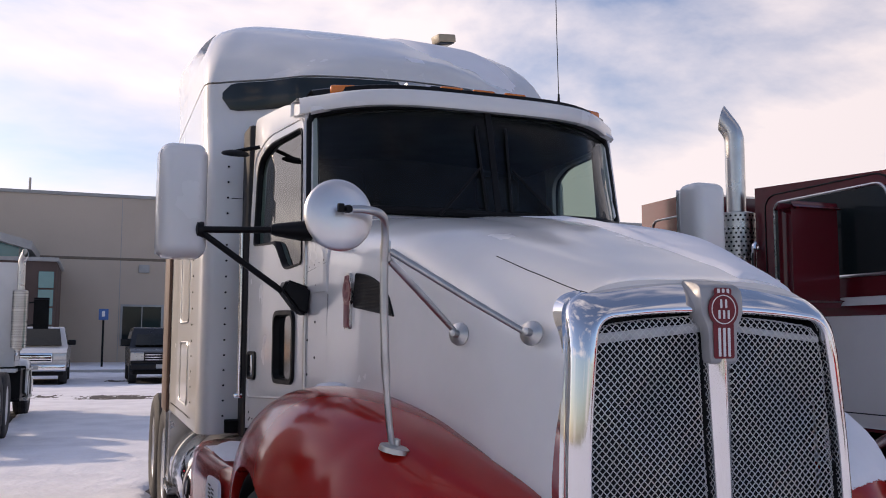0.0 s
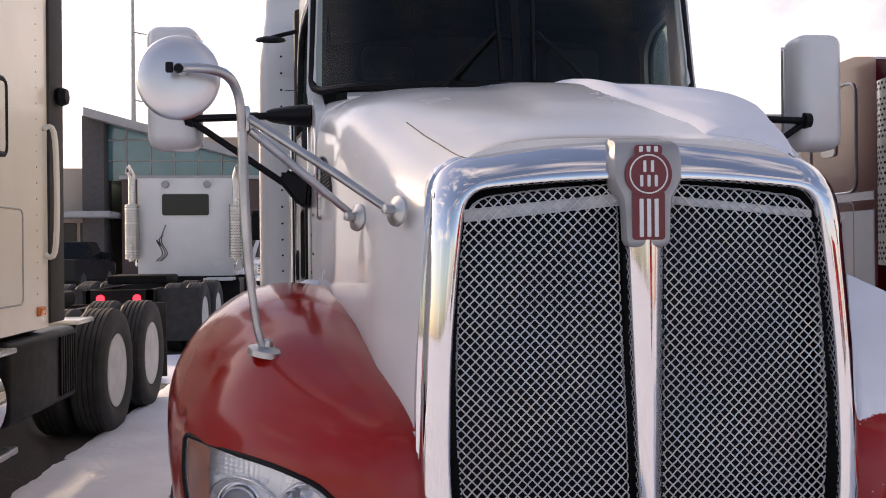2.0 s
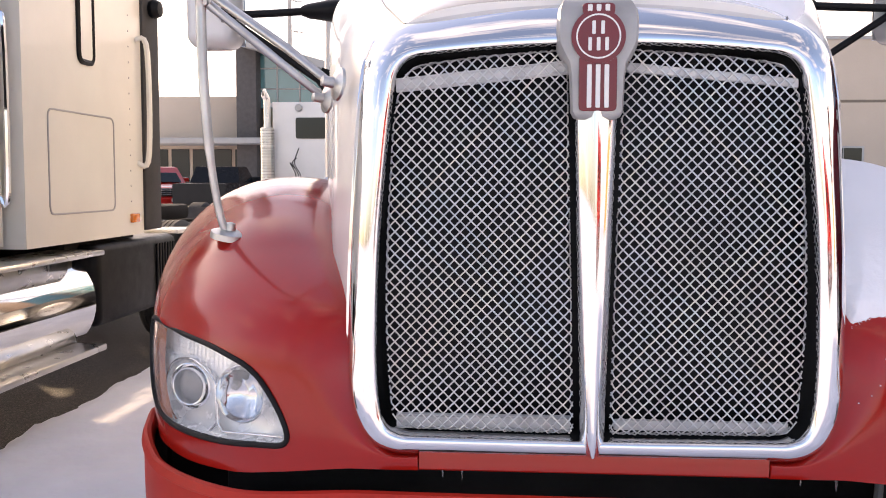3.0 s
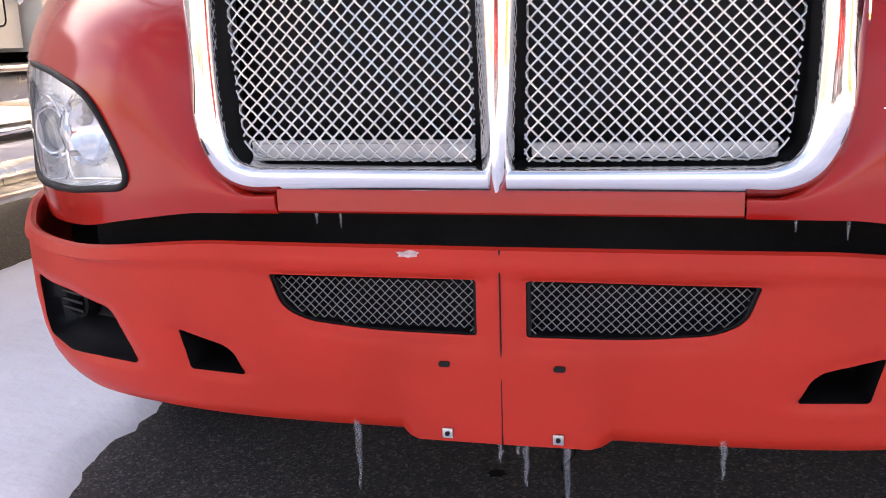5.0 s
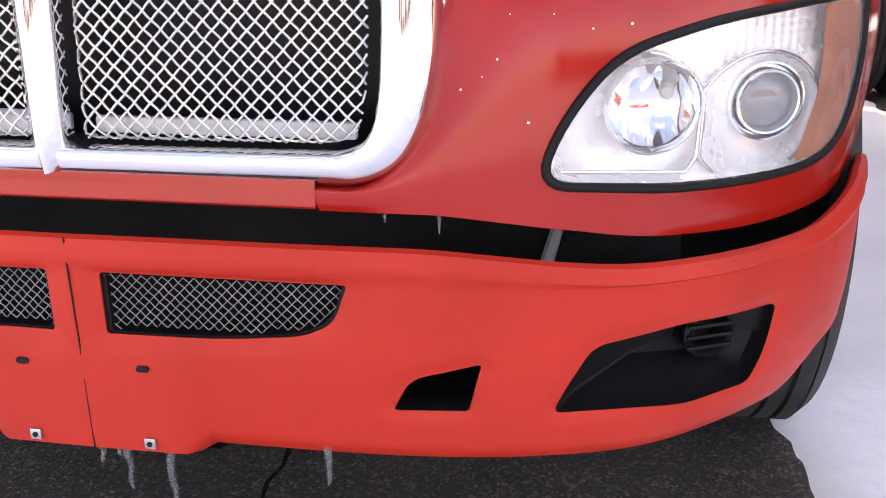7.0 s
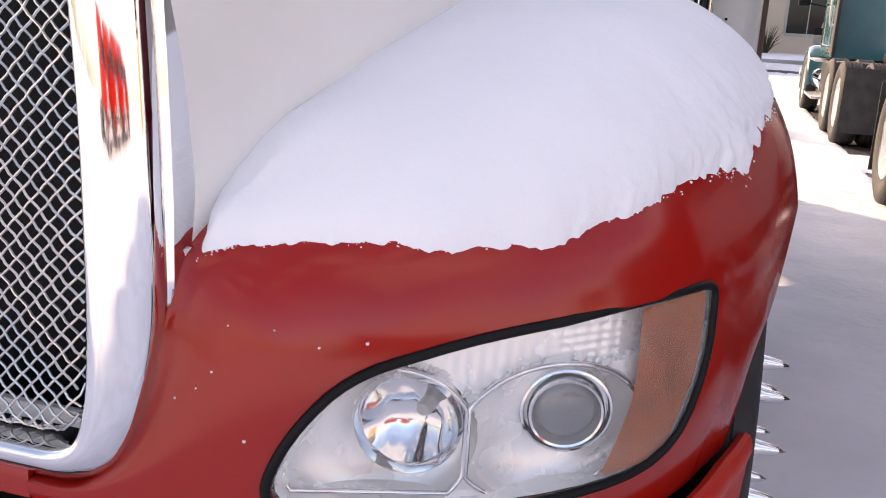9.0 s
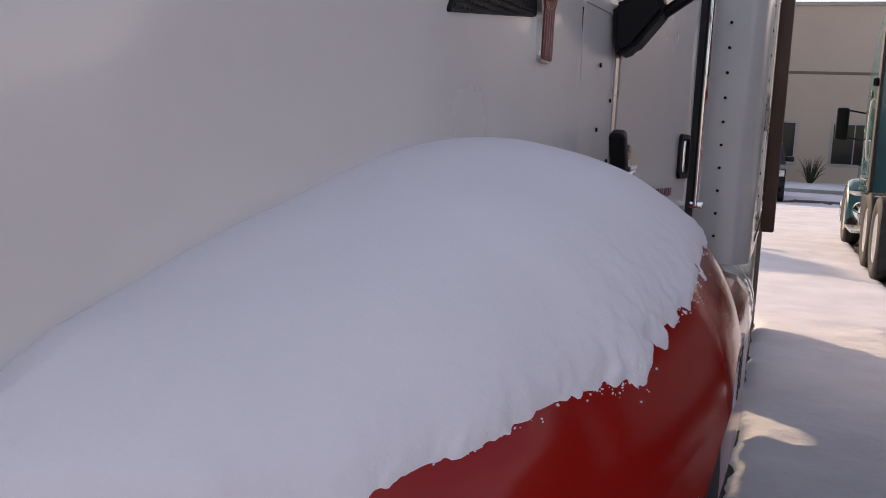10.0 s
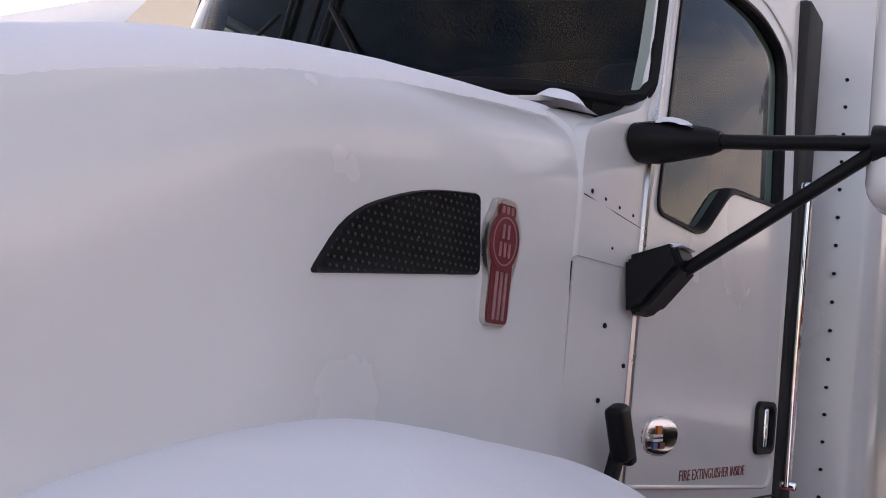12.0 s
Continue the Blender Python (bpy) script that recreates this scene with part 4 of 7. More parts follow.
for sx in (-1, 1):
    def wall():
        b = bmesh.new()
        prism(b, [Vector((0.742, p.x, p.y)) for p in side_outline()], (0.04, 0, 0))
        holes = [prism_x(rounded(SIDE_WINDOW), 0.5, 1.0)]
        if sx < 0:
            holes.append(prism_x(rounded(PEEP), 0.5, 1.0))
        b = cut(b, holes)
        bmesh.ops.triangulate(b, faces=b.faces[:])
        for y in (1.72, 1.80, 1.95, 2.1, 2.3, 2.5):
            bmesh.ops.bisect_plane(b, geom=b.verts[:] + b.edges[:] + b.faces[:], plane_co=(0, y, 0), plane_no=(0, 1, 0))
        for z in (1.9, 2.0, 2.15, 2.3, 2.45, 2.55):
            bmesh.ops.bisect_plane(b, geom=b.verts[:] + b.edges[:] + b.faces[:], plane_co=(0, 0, z), plane_no=(0, 0, 1))
        return leaned(b)

    side = part("cab_side", sided(wall, sx), WHITE, truck, "white riveted cab side", smooth=30)

    def door_edge():
        b = bmesh.new()
        line = rounded([(1.80, 1.258, 0.02), (2.735, 1.216, 0.06), (2.742, 2.44, 0.09), (2.5, 2.51, 0.2), (1.905, 2.495, 0.06), (1.80, 1.9, 0.1)], 6)
        tube(b, [Vector((0.7825, p.x, p.y)) for p in line], 0.006, 6, closed=True)
        return leaned(b)

    door = part("door", sided(door_edge, sx), WHITE, truck, "closed white cab door", smooth=60)

    def window_frame():
        b = bmesh.new()
        c = Vector((2.25, 2.2))
        rows = [[Vector((0.782 + d, q.x, q.y)) for p in rounded(SIDE_WINDOW) for q in (p + (p - c).normalized() * g,)] for g, d in ((0.011, 0.001), (0.010, 0.006), (0.002, 0.006), (-0.004, 0.001), (-0.006, -0.022))]
        grid(b, rows, round_v=True)
        return leaned(b)

    part("window_frame", sided(window_frame, sx), BLACK, door, "black rubber window seal")

    def pane_x(outline, x):
        def build():
            b = bmesh.new()
            low, rear, high = side_x(1.83, 1.85), side_x(1.83, 2.7), side_x(2.4, 2.25)
            slope_y = (rear - low) / 0.85
            slope_z = (high - low - slope_y * 0.4) / 0.57
            b.faces.new([b.verts.new(Vector((x - 0.782 + low + slope_y * (p.x - 1.85) + slope_z * max(0.0, p.y - 1.83), p.x, p.y))) for p in rounded(outline)])
            return b
        return build

    part("window", sided(pane_x(SIDE_WINDOW, 0.765), sx), SIDE_GLASS, door, "green tinted side window", smooth=0).visible_shadow = False
    if sx < 0:
        def peep_frame():
            b = bmesh.new()
            c = Vector((2.10, 1.485))
            rows = [[Vector((0.782 + d, q.x, q.y)) for p in rounded(PEEP) for q in (p + (p - c).normalized() * g,)] for g, d in ((0.026, 0.0), (0.022, 0.012), (0.0, 0.012), (-0.01, -0.03))]
            grid(b, rows, round_v=True)
            return leaned(b)
        part("lower_window_frame", sided(peep_frame, sx), BLACK, door, "black framed lower window")
        part("lower_window", sided(pane_x(PEEP, 0.77), sx), FAR_GLASS, door, "dark lower window", smooth=0)

    def handle():
        b = bmesh.new()
        out = rounded([(2.582, 1.318, 0.03), (2.722, 1.318, 0.03), (2.722, 1.45, 0.03), (2.582, 1.45, 0.03)])
        c = Vector((2.652, 1.384))
        rows = [[Vector((0.7825 + d, q.x, q.y)) for p in out for q in (c.lerp(p, f),)] for f, d in ((1.12, 0.0), (1.1, 0.009), (0.9, 0.009), (0.84, 0.001), (0.05, 0.001))]
        grid(b, rows, round_v=True)
        return leaned(b)

    hand = part("door_handle", sided(handle, sx), BLACK, door, "recessed black door handle")
    b = bmesh.new()
    grip = side_x(1.39, 2.68)
    box(b, sx * grip - 0.004, sx * grip + 0.005, 2.65, 2.705, 1.33, 1.438, 0.004)
    part("handle_paddle", b, CHROME, hand)

    def hinge():
        b = bmesh.new()
        tube(b, [Vector((side_x(z, 1.792) + 0.002, 1.792 + 0.10 * max(0, z - 1.9) / 0.6, z)) for z in np.linspace(1.27, 2.42, 16)], 0.009, 8)
        return b

    part("hinge", sided(hinge, sx), BRUSHED, door, "bare metal piano hinge")

    def rivets():
        b = bmesh.new()
        spots = [(1.71 + 0.062 * (k % 2), 1.29 + 0.0755 * k) for k in range(7)] + [(1.64 + 0.04 * k, 1.838 - 0.006 * k) for k in range(4)]
        spots += [(1.69 + 0.055 * k, 1.11) for k in range(19)] + [(2.70, 1.02 + 0.04 * k) for k in range(4)]
        for y, z in spots:
            lathe(b, [(0.0055, 0), (0.005, 0.0025), (0.0, 0.0035)], pose(side_x(z, y), y, z, 0, 90, 0), 8)
        return b

    part("rivet_row", sided(rivets, sx), DARK, side, kind="stuff")
    part("cowl_seam", sided(lambda: seam_line([(side_x(z, y) + 0.0022, y, z) for y, z in ((1.612, 1.828), (1.70, 1.815), (1.785, 1.800))], 0.0012), sx), BLACK, side)
    part("hood_gap", sided(lambda: seam_line([(table(HOOD_SIDE, 1.598) - 0.001, 1.600, z) for z in np.linspace(1.25, 1.7, 8)], 0.003), sx), BLACK, side)
    # grab handle and hold-down latch by the door
    def latch():
        b = bmesh.new()
        box(b, -0.018, 0.018, -0.022, 0.022, -0.060, 0.058, 0.012, m=pose(0.785, 1.700, 1.385, 22, 0, 0), segments=3)
        box(b, -0.010, 0.010, -0.016, 0.016, -0.055, 0.040, 0.006, m=pose(0.770, 1.72, 1.325, -18, 0, 0))
        box(b, -0.012, 0.012, -0.012, 0.014, -0.03, 0.03, 0.006, m=pose(0.778, 1.745, 1.345, 20, 0, 0))
        return b

    if sx > 0:
        part("hood_latch", sided(latch, sx), BLACK, truck, "black rubber hood latch")

    def grab():
        b = bmesh.new()
        tube(b, [(0.860, 2.83, 1.215), (0.860, 2.83, 1.65), (0.862, 2.83, 2.07)], 0.012, 12)
        box(b, 0.83, 0.872, 2.815, 2.845, 2.06, 2.085, 0.006)
        box(b, 0.80, 0.885, 2.82, 2.855, 1.205, 1.232, 0.006)
        return b

    part("grab_rail", sided(grab, sx), CHROME, truck, "upright polished grab rail")

    # main mirror on two arms
    def arm():
        b = bmesh.new()
        tube(b, [(0.88, 1.765, 1.972), (1.0, 1.765, 1.966), (1.20, 1.76, 1.958)], 0.014, 10)
        tube(b, [(0.815, 1.785, 1.70), (1.0, 1.775, 1.83), (1.18, 1.762, 1.955)], 0.013, 10)
        lathe(b, [(0.0, 0.0), (0.034, 0.005), (0.034, 0.03), (0.012, 0.04)], pose(1.160, 1.765, 1.958, 0, 90, 0), 16)
        return b

    mirror = part("mirror_arm", sided(arm, sx), BLACK, truck, "black two-armed mirror bracket")

    def base_upper():
        b = bmesh.new()
        rows = []
        for x, hy, hz in ((0.735, 0.048, 0.040), (0.770, 0.048, 0.042), (0.815, 0.042, 0.036), (0.88, 0.026, 0.026), (0.90, 0.018, 0.018)):
            rows.append([Vector((x, 1.765 + hy * math.cos(a), 1.972 + hz * math.sin(a))) for a in (2 * math.pi * k / 20 for k in range(20))])
        made = grid(b, rows, round_v=True)
        b.faces.new(made[-1])
        return b

    part("upper_mount", sided(base_upper, sx), BLACK, mirror, "black cone-shaped mirror mount")

    def base_lower():
        b = bmesh.new()
        outline = [(0.738, 1.735), (0.835, 1.768), (0.857, 1.722), (0.788, 1.632), (0.750, 1.617)]
        prism(b, [Vector((x, 1.735, z)) for x, z in outline], (0, 0.085, 0))
        bmesh.ops.bevel(b, geom=b.edges[:], offset=0.012, segments=3, affect="EDGES")
        return b

    part("lower_mount", sided(base_lower, sx), BLACK, mirror, "black wedge-shaped mirror mount")

    def shell(y0, y1, grow):
        def build():
            b = bmesh.new()
            box(b, 1.143 - grow, 1.340 + grow, y0, y1, 1.845 - grow, 2.312 + grow, 0.05, segments=5)
            for v in b.verts:
                f = (v.co.y - y0) / (y1 - y0)
                v.co.x = 1.2415 + (v.co.x - 1.2415) * (0.93 + 0.07 * f)
            return b
        return build

    house = part("mirror_housing", sided(shell(1.745, 1.91, 0.0), sx), WHITE, mirror, "tall white mirror housing")
    b = bmesh.new()
    box(b, sx * 1.153, sx * 1.330, 1.911, 1.917, 1.87, 2.288, 0.002)
    part("mirror_glass", b, CHROME, house, "mirror glass")

    # convex mirror above the door
    def small_mirror():
        b = bmesh.new()
        tube(b, [(0.82, 2.60, 2.47), (0.88, 2.60, 2.455), (0.93, 2.60, 2.44)], 0.010, 8)
        lathe(b, [(0.0, 0.02), (0.03, 0.018), (0.06, 0.010), (0.068, 0.0), (0.06, -0.006), (0.0, -0.008)], pose(0.935, 2.59, 2.425, 18, 0, 0) @ Matrix.Diagonal((1, 0.75, 1, 1)), 24)
        return b

    if sx < 0:
        part("look_down_mirror", sided(small_mirror, sx), BLACK, truck, "small black look-down mirror over the door")

# round mirror on the fender of one side only
FM = Vector((-1.033, 0.312, 1.854))
bm = bmesh.new()
lathe(bm, [(0.0, 0.026), (0.03, 0.025), (0.065, 0.019), (0.092, 0.008), (0.099, -0.002), (0.097, -0.010), (0.085, -0.012), (0.0, -0.012)], pose(*FM, 90, 0, 0) @ pose(0, 0, 0, -6, 0, 0), 48)
round_mirror = part("fender_mirror", bm, POLISHED, truck, "round convex steel mirror on the fender", smooth=50)
bm = bmesh.new()
lathe(bm, [(0.0, -0.04), (0.012, -0.04), (0.012, 0.034), (0.0, 0.034)], pose(*(FM + Vector((0.012, -0.02, 0.012))), 90, 0, 0), 14)
tube(bm, spline([FM + Vector(p) for p in ((0.01, -0.045, 0.012), (0.06, -0.055, 0.012), (0.115, -0.03, 0.0), (0.140, 0.01, -0.04), (0.147, 0.035, -0.12))], 20), 0.0115, 10)
tube(bm, spline([(-0.886, 0.347, 1.78), (-0.884, 0.35, 1.60), (-0.873, 0.358, 1.40), (-0.855, 0.372, 1.255), (-0.838, 0.385, 1.195)], 20), [0.0125] * 10 + [0.010] * 10, 10)
box(bm, -0.894, -0.868, 0.338, 0.364, 1.735, 1.795, 0.005)
knob = bmesh.new()
lathe(knob, [(0.0, 0.012), (0.008, 0.012), (0.011, 0.006), (0.011, -0.012), (0.0, -0.012)], pose(*(FM + Vector((0.006, -0.052, 0.012))), 90, 0, 0), 14)
box(knob, FM.x - 0.024, FM.x - 0.006, FM.y - 0.060, FM.y - 0.044, FM.z + 0.002, FM.z + 0.026, 0.004)
part("mirror_bolt", knob, BLACK, round_mirror, "black clamp bolt")
part("mirror_stalk", bm, DULL_METAL, round_mirror, "bent steel mirror stalk")
bm = bmesh.new()
tube(bm, [(-0.868, 0.345, 1.765), (-0.66, 0.24, 1.625), (-0.555, 0.155, 1.545)], [0.0105, 0.0105, 0.009], 10)
tube(bm, [(-0.868, 0.352, 1.74), (-0.74, 0.40, 1.64), (-0.625, 0.452, 1.55)], [0.0105, 0.0105, 0.009], 10)
part("mirror_brace", bm, DULL_METAL, round_mirror, "two slanting steel braces")
for p, turn in (((-0.530, 0.149, 1.539), -82), ((-0.603, 0.457, 1.537), -84)):
    bm = bmesh.new()
    lathe(bm, [(0.036, 0.0), (0.035, 0.006), (0.027, 0.010), (0.012, 0.016), (0.011, 0.04), (0.0, 0.044)], pose(*p, 0, 0, 32) @ pose(0, 0, 0, 0, turn, 0), 24)
    part("brace_foot", bm, DULL_METAL, round_mirror, "round steel foot")
bm = bmesh.new()
z0 = top_z(0.835, 0.386) or 1.17
lathe(bm, [(0.046, -0.012), (0.045, 0.003), (0.034, 0.007), (0.014, 0.010), (0.011, 0.026), (0.0, 0.03)], pose(-0.835, 0.386, z0 + 0.004, 8, 10, 0), 24)
part("stalk_foot", bm, DULL_METAL, round_mirror, "round steel foot on the red fender")

# roof, windscreen, visor
def make_roof():
    b = bmesh.new()
    rows = []
    for y, z, w in ((1.79, 2.555, 0.735), (1.80, 2.575, 0.730), (1.84, 2.600, 0.72), (1.95, 2.630, 0.735), (2.2, 2.655, 0.762), (2.5, 2.685, 0.79), (2.78, 2.705, 0.815)):
        ahead = smoothstep(2.2, 1.85, y)
        rows.append([Vector((w * s, y + (0.10 * s * s - 0.09) * ahead, z - (0.03 + 0.07 * smoothstep(1.85, 2.1, y)) * abs(s) ** 5 - 0.03 * s * s)) for s in np.linspace(-1, 1, 25)])
    grid(b, rows)
    return thick(b, 0.02)


part("cab_roof", make_roof(), WHITE, truck, "white cab roof", smooth=60)


def screen(u, v):
    """u across from -1 to 1, v up from 0 to 1."""
    x = u * (0.742 - 0.012 * v)
    y = 1.565 + 0.235 * abs(u) ** 3.3 + v * (0.115 - 0.035 * u * u)
    z = 2.045 + 0.02 * u * u + v * (0.485 - 0.045 * u * u)
    return Vector((x, y, z))


b = bmesh.new()
grid(b, [[screen(u, v) for v in np.linspace(0, 1, 8)] for u in np.linspace(-0.985, 0.985, 32)])
part("windscreen", b, WINDSCREEN, truck, "dark tinted curved windscreen", smooth=80).visible_shadow = False
b = bmesh.new()
loop = [(u, 0.0) for u in np.linspace(-0.93, 0.93, 30)] + [(0.975, 0.03), (0.99, 0.10)] + [(0.99, v) for v in np.linspace(0.2, 0.9, 6)] + [(0.975, 0.97)] + [(u, 1.0) for u in np.linspace(0.93, -0.93, 30)] + [(-0.975, 0.97)] + [(-0.99, v) for v in np.linspace(0.9, 0.2, 6)] + [(-0.99, 0.10), (-0.975, 0.03)]
tube(b, [screen(*p) for p in loop], 0.016, 8, closed=True)
part("windscreen_seal", b, BLACK, truck, "black rubber windscreen seal")
for sx in (-1, 1):
    b = bmesh.new()
    rows = []
    for v in np.linspace(-0.30, 1.05, 10):
        p = screen(0.985, v)
        q = Vector((side_x(p.z, p.y + 0.03) - 0.001, max(p.y + 0.03, 1.75 + 0.10 * v), p.z))
        low = smoothstep(0.0, -0.25, v)
        q.x -= 0.014 * low
        mid = (p + q) / 2 + Vector((0.018, -0.018, 0)) * (1 - low)
        rows.append([Vector((sx * r.x, r.y, r.z)) for r in (p, mid, q)])
    grid(b, rows)
    part("pillar", thick(b, 0.015), WHITE, truck, "white windscreen pillar", smooth=60)
b = bmesh.new()
grid(b, [[Vector((x, 1.55 + 0.14 * abs(x / 0.74) ** 2.2 - 0.10 * t, 2.020 + 0.015 * (x / 0.74) ** 2 - 0.03 * t)) for t in (-0.3, 0, 0.4, 1.0)] for x in np.linspace(-0.60, 0.60, 20)])
part("cowl_top", thick(b, 0.01), WHITE, truck, "white cowl below the windscreen")

for sx in (-1, 1):
    b = bmesh.new()
    rows = []
    for y, low in ((1.53, 0.022), (1.599, 0.008), (1.604, 0.001), (1.61, 0.0), (1.66, 0.0), (1.71, 0.0), (1.76, 0.0), (1.81, 0.0)):
        wide = table(CAB_FLARE, y) + 0.003 - low
        e = 0.40 - 0.16 * smoothstep(1.605, 1.72, y)
        start = max(0.19, math.asin(min(0.97, (0.54 + 0.11 * smoothstep(1.605, 1.70, y)) / wide) ** (1 / e)))
        rows.append([Vector((sx * wide * math.sin(a) ** e, y, 1.712 - low + 0.32 * max(0.0, math.cos(a)) ** e)) for a in (start + (math.pi / 2 - start) * k / 30 for k in range(31))])
    grid(b, rows)
    part("cowl_shoulder", thick(b, 0.006), WHITE, truck, "white cowl shoulder ahead of the door", smooth=60)


def visor_curve(u, d, z):
    return Vector((u * 0.765, 1.640 + 0.235 * abs(u) ** 4.0 + d, z - 0.006 - 0.014 * abs(u) ** 3.5))


b = bmesh.new()
rows = []
for u in np.linspace(-1, 1, 41):
    rows.append([visor_curve(u, d, z) for d, z in ((0.20, 2.548), (0.03, 2.520), (0.004, 2.519), (0.0, 2.526), (0.006, 2.582), (0.016, 2.592), (0.055, 2.600), (0.2, 2.610))])
grid(b, rows, round_v=True)
visor = part("sun_visor", b, WHITE, truck, "white outside sun visor", smooth=40)
b = bmesh.new()
grid(b, [[visor_curve(u, d, z) for d, z in ((0.045, 2.598), (0.05, 2.622), (0.075, 2.632), (0.17, 2.632), (0.17, 2.60))] for u in np.linspace(-0.93, 0.93, 31)])
part("marker_rail", b, BLACK, visor, "black strip behind the marker lights")
for x in (-0.597, -0.150, 0.0, 0.150, 0.597):
    u = x / 0.765
    c = visor_curve(u, 0.072, 2.612)
    b = bmesh.new()
    box(b, -0.053, 0.053, -0.022, 0.03, -0.018, 0.022, 0.011, m=Matrix.Translation(c) @ pose(0, 0, 0, 0, 0, 22 * u * abs(u)), segments=3)
    part("marker_light", b, AMBER, visor, "amber roof marker light")
b = bmesh.new()
box(b, -0.355, -0.265, 1.70, 1.76, 2.604, 2.634, 0.012)
part("marker_base", b, DULL_METAL, visor, "bare base of a missing marker light")
b = bmesh.new()
grid(b, [[screen(u, v) + Vector((0, d, 0)) for u, d in ((-0.020, 0.004), (-0.017, -0.006), (0.017, -0.006), (0.020, 0.004))] for v in np.linspace(0.0, 1.0, 8)])
part("windscreen_divider", b, BLACK, truck, "black rubber centre strip of the windscreen", smooth=50)
for s in (-1, 1):
    off = Vector((0, -0.022, 0))
    b = bmesh.new()
    tube(b, [screen(s * 0.36, -0.03) + off, screen(s * 0.25, 0.16) + off * 1.6, screen(s * 0.10, 0.42) + off * 1.2], [0.008, 0.006, 0.005], 8)
    wiper = part("wiper", b, BLACK, truck, "black windscreen wiper parked upright")
    b = bmesh.new()
    tube(b, [screen(s * (0.075 + 0.02 * v), 0.04 + 0.78 * v) + off * 0.6 for v in np.linspace(0, 1, 8)], 0.006, 8)
    part("wiper_blade", b, BLACK, wiper)
b = bmesh.new()
tube(b, [(0.489, 1.90, 2.62), (0.489, 1.90, 2.72)], [0.010, 0.005], 8)
tube(b, [(0.489, 1.90, 2.72), (0.485, 1.905, 3.0), (0.478, 1.92, 3.9)], 0.0022, 6)
part("antenna", b, BLACK, truck, "thin whip antenna")

# inside the cab
b = bmesh.new()
box(b, -0.70, 0.70, 1.74, 2.0, 1.55, 2.02, 0.05)
part("dashboard", b, CLOTH, truck, "dark dashboard")
b = bmesh.new()
box(b, -0.735, 0.735, 1.66, 2.80, 0.98, 1.02, 0.005)
box(b, -0.735, 0.735, 2.785, 2.815, 1.0, 2.66, 0.005)
part("cab_lining", b, CLOTH, truck, "dark cab floor and rear lining")
b = bmesh.new()
rows = []
for u in np.linspace(-0.96, 0.96, 25):
    p = screen(u, 0.97)
    rows.append([p + Vector((0, 0.02, 0)), p + Vector((0, 0.12, -0.02)), Vector((p.x * 0.96, 2.2, 2.50 - 0.05 * u * u)), Vector((p.x * 0.96, 2.79, 2.50 - 0.05 * u * u))])
grid(b, rows)
part("headliner", thick(b, 0.01), CLOTH, truck, "dark cab headliner", smooth=60)
for sx in (-1, 1):
    b = bmesh.new()
    rows = []
    for v in np.linspace(-0.1, 1.0, 9):
        p = screen(0.962, v) + Vector((0, 0.02, 0))
        rows.append([Vector((sx * q.x, q.y, q.z)) for q in (p, Vector((side_x(p.z, 1.85) - 0.052, p.y + 0.03, p.z)), Vector((side_x(p.z, 1.85) - 0.050, 1.90 + 0.03 * v, p.z)))])
    grid(b, rows)
    part("pillar_trim", thick(b, 0.006), CLOTH, truck, "dark inner pillar trim", smooth=60)
for x in (-0.42, 0.42):
    b = bmesh.new()
    box(b, x - 0.24, x + 0.24, 2.15, 2.62, 1.45, 1.60, 0.06, segments=3)
    box(b, x - 0.23, x + 0.23, 2.52, 2.66, 1.55, 2.22, 0.06, segments=3)
    box(b, x - 0.12, x + 0.12, 2.54, 2.63, 2.22, 2.40, 0.04, segments=3)
    box(b, x - 0.15, x + 0.15, 2.25, 2.55, 1.02, 1.46, 0.02)
    part("seat", b, CLOTH, truck, "dark high-backed driving seat")
b = bmesh.new()
m = pose(0.42, 2.03, 1.93, -55, 0, 0)
tube(b, [m @ Vector((0.22 * math.cos(a), 0.22 * math.sin(a), 0)) for a in (2 * math.pi * k / 32 for k in range(32))], 0.015, 8, closed=True)
for a in (0.5, 2.6, 4.7):
    tube(b, [m @ Vector((0, 0, -0.03)), m @ Vector((0.21 * math.cos(a), 0.21 * math.sin(a), 0))], 0.012, 6)
part("steering_wheel", b, BLACK, truck, "black steering wheel")

# sleeper
def sleeper_front(x, z):
    """How far forward the sleeper reaches: flat below, swept round from the middle above."""
    if z <= 2.45:
        return 2.915
    t = max(0.0, (z - 2.92) / 0.64)
    up = smoothstep(2.45, 2.75, z)
    side = 2.915 + 0.20 * up + 0.16 * t + 0.75 * t ** 2.4
    return side - 0.38 * up * (1 - 0.6 * t) * (1 - (x / 1.03) ** 2)


def sleeper_outline(z):
    t = max(0.0, (z - 2.92) / 0.64)
    w = 1.03 - 0.012 * smoothstep(2.2, 2.86, z) - 0.06 * t - 0.24 * t ** 4
    r = 0.06 + 0.16 * t
    f = sleeper_front(w, z)
    full = 0.215 * min(t, 1.0) ** 2
    right = [Vector((w + full - 0.04, 4.85, z)), Vector((w + full, 4.80, z)), Vector((w + 0.6 * full, 4.2, z)), Vector((w + 0.12 * full, f + 0.6, z)), Vector((w, f + 2.2 * r, z))]
    right += [Vector((w - r + r * math.cos(a), sleeper_front(w - r, z) + 1.4 * r * (1 - math.sin(a)), z)) for a in (0.25, 0.6, 0.95, 1.25)]
    right += [Vector((x, sleeper_front(x, z), z)) for x in np.linspace(w - r, 0.0, 14)]
    return right + [Vector((-p.x, p.y, z)) for p in right[-2::-1]]


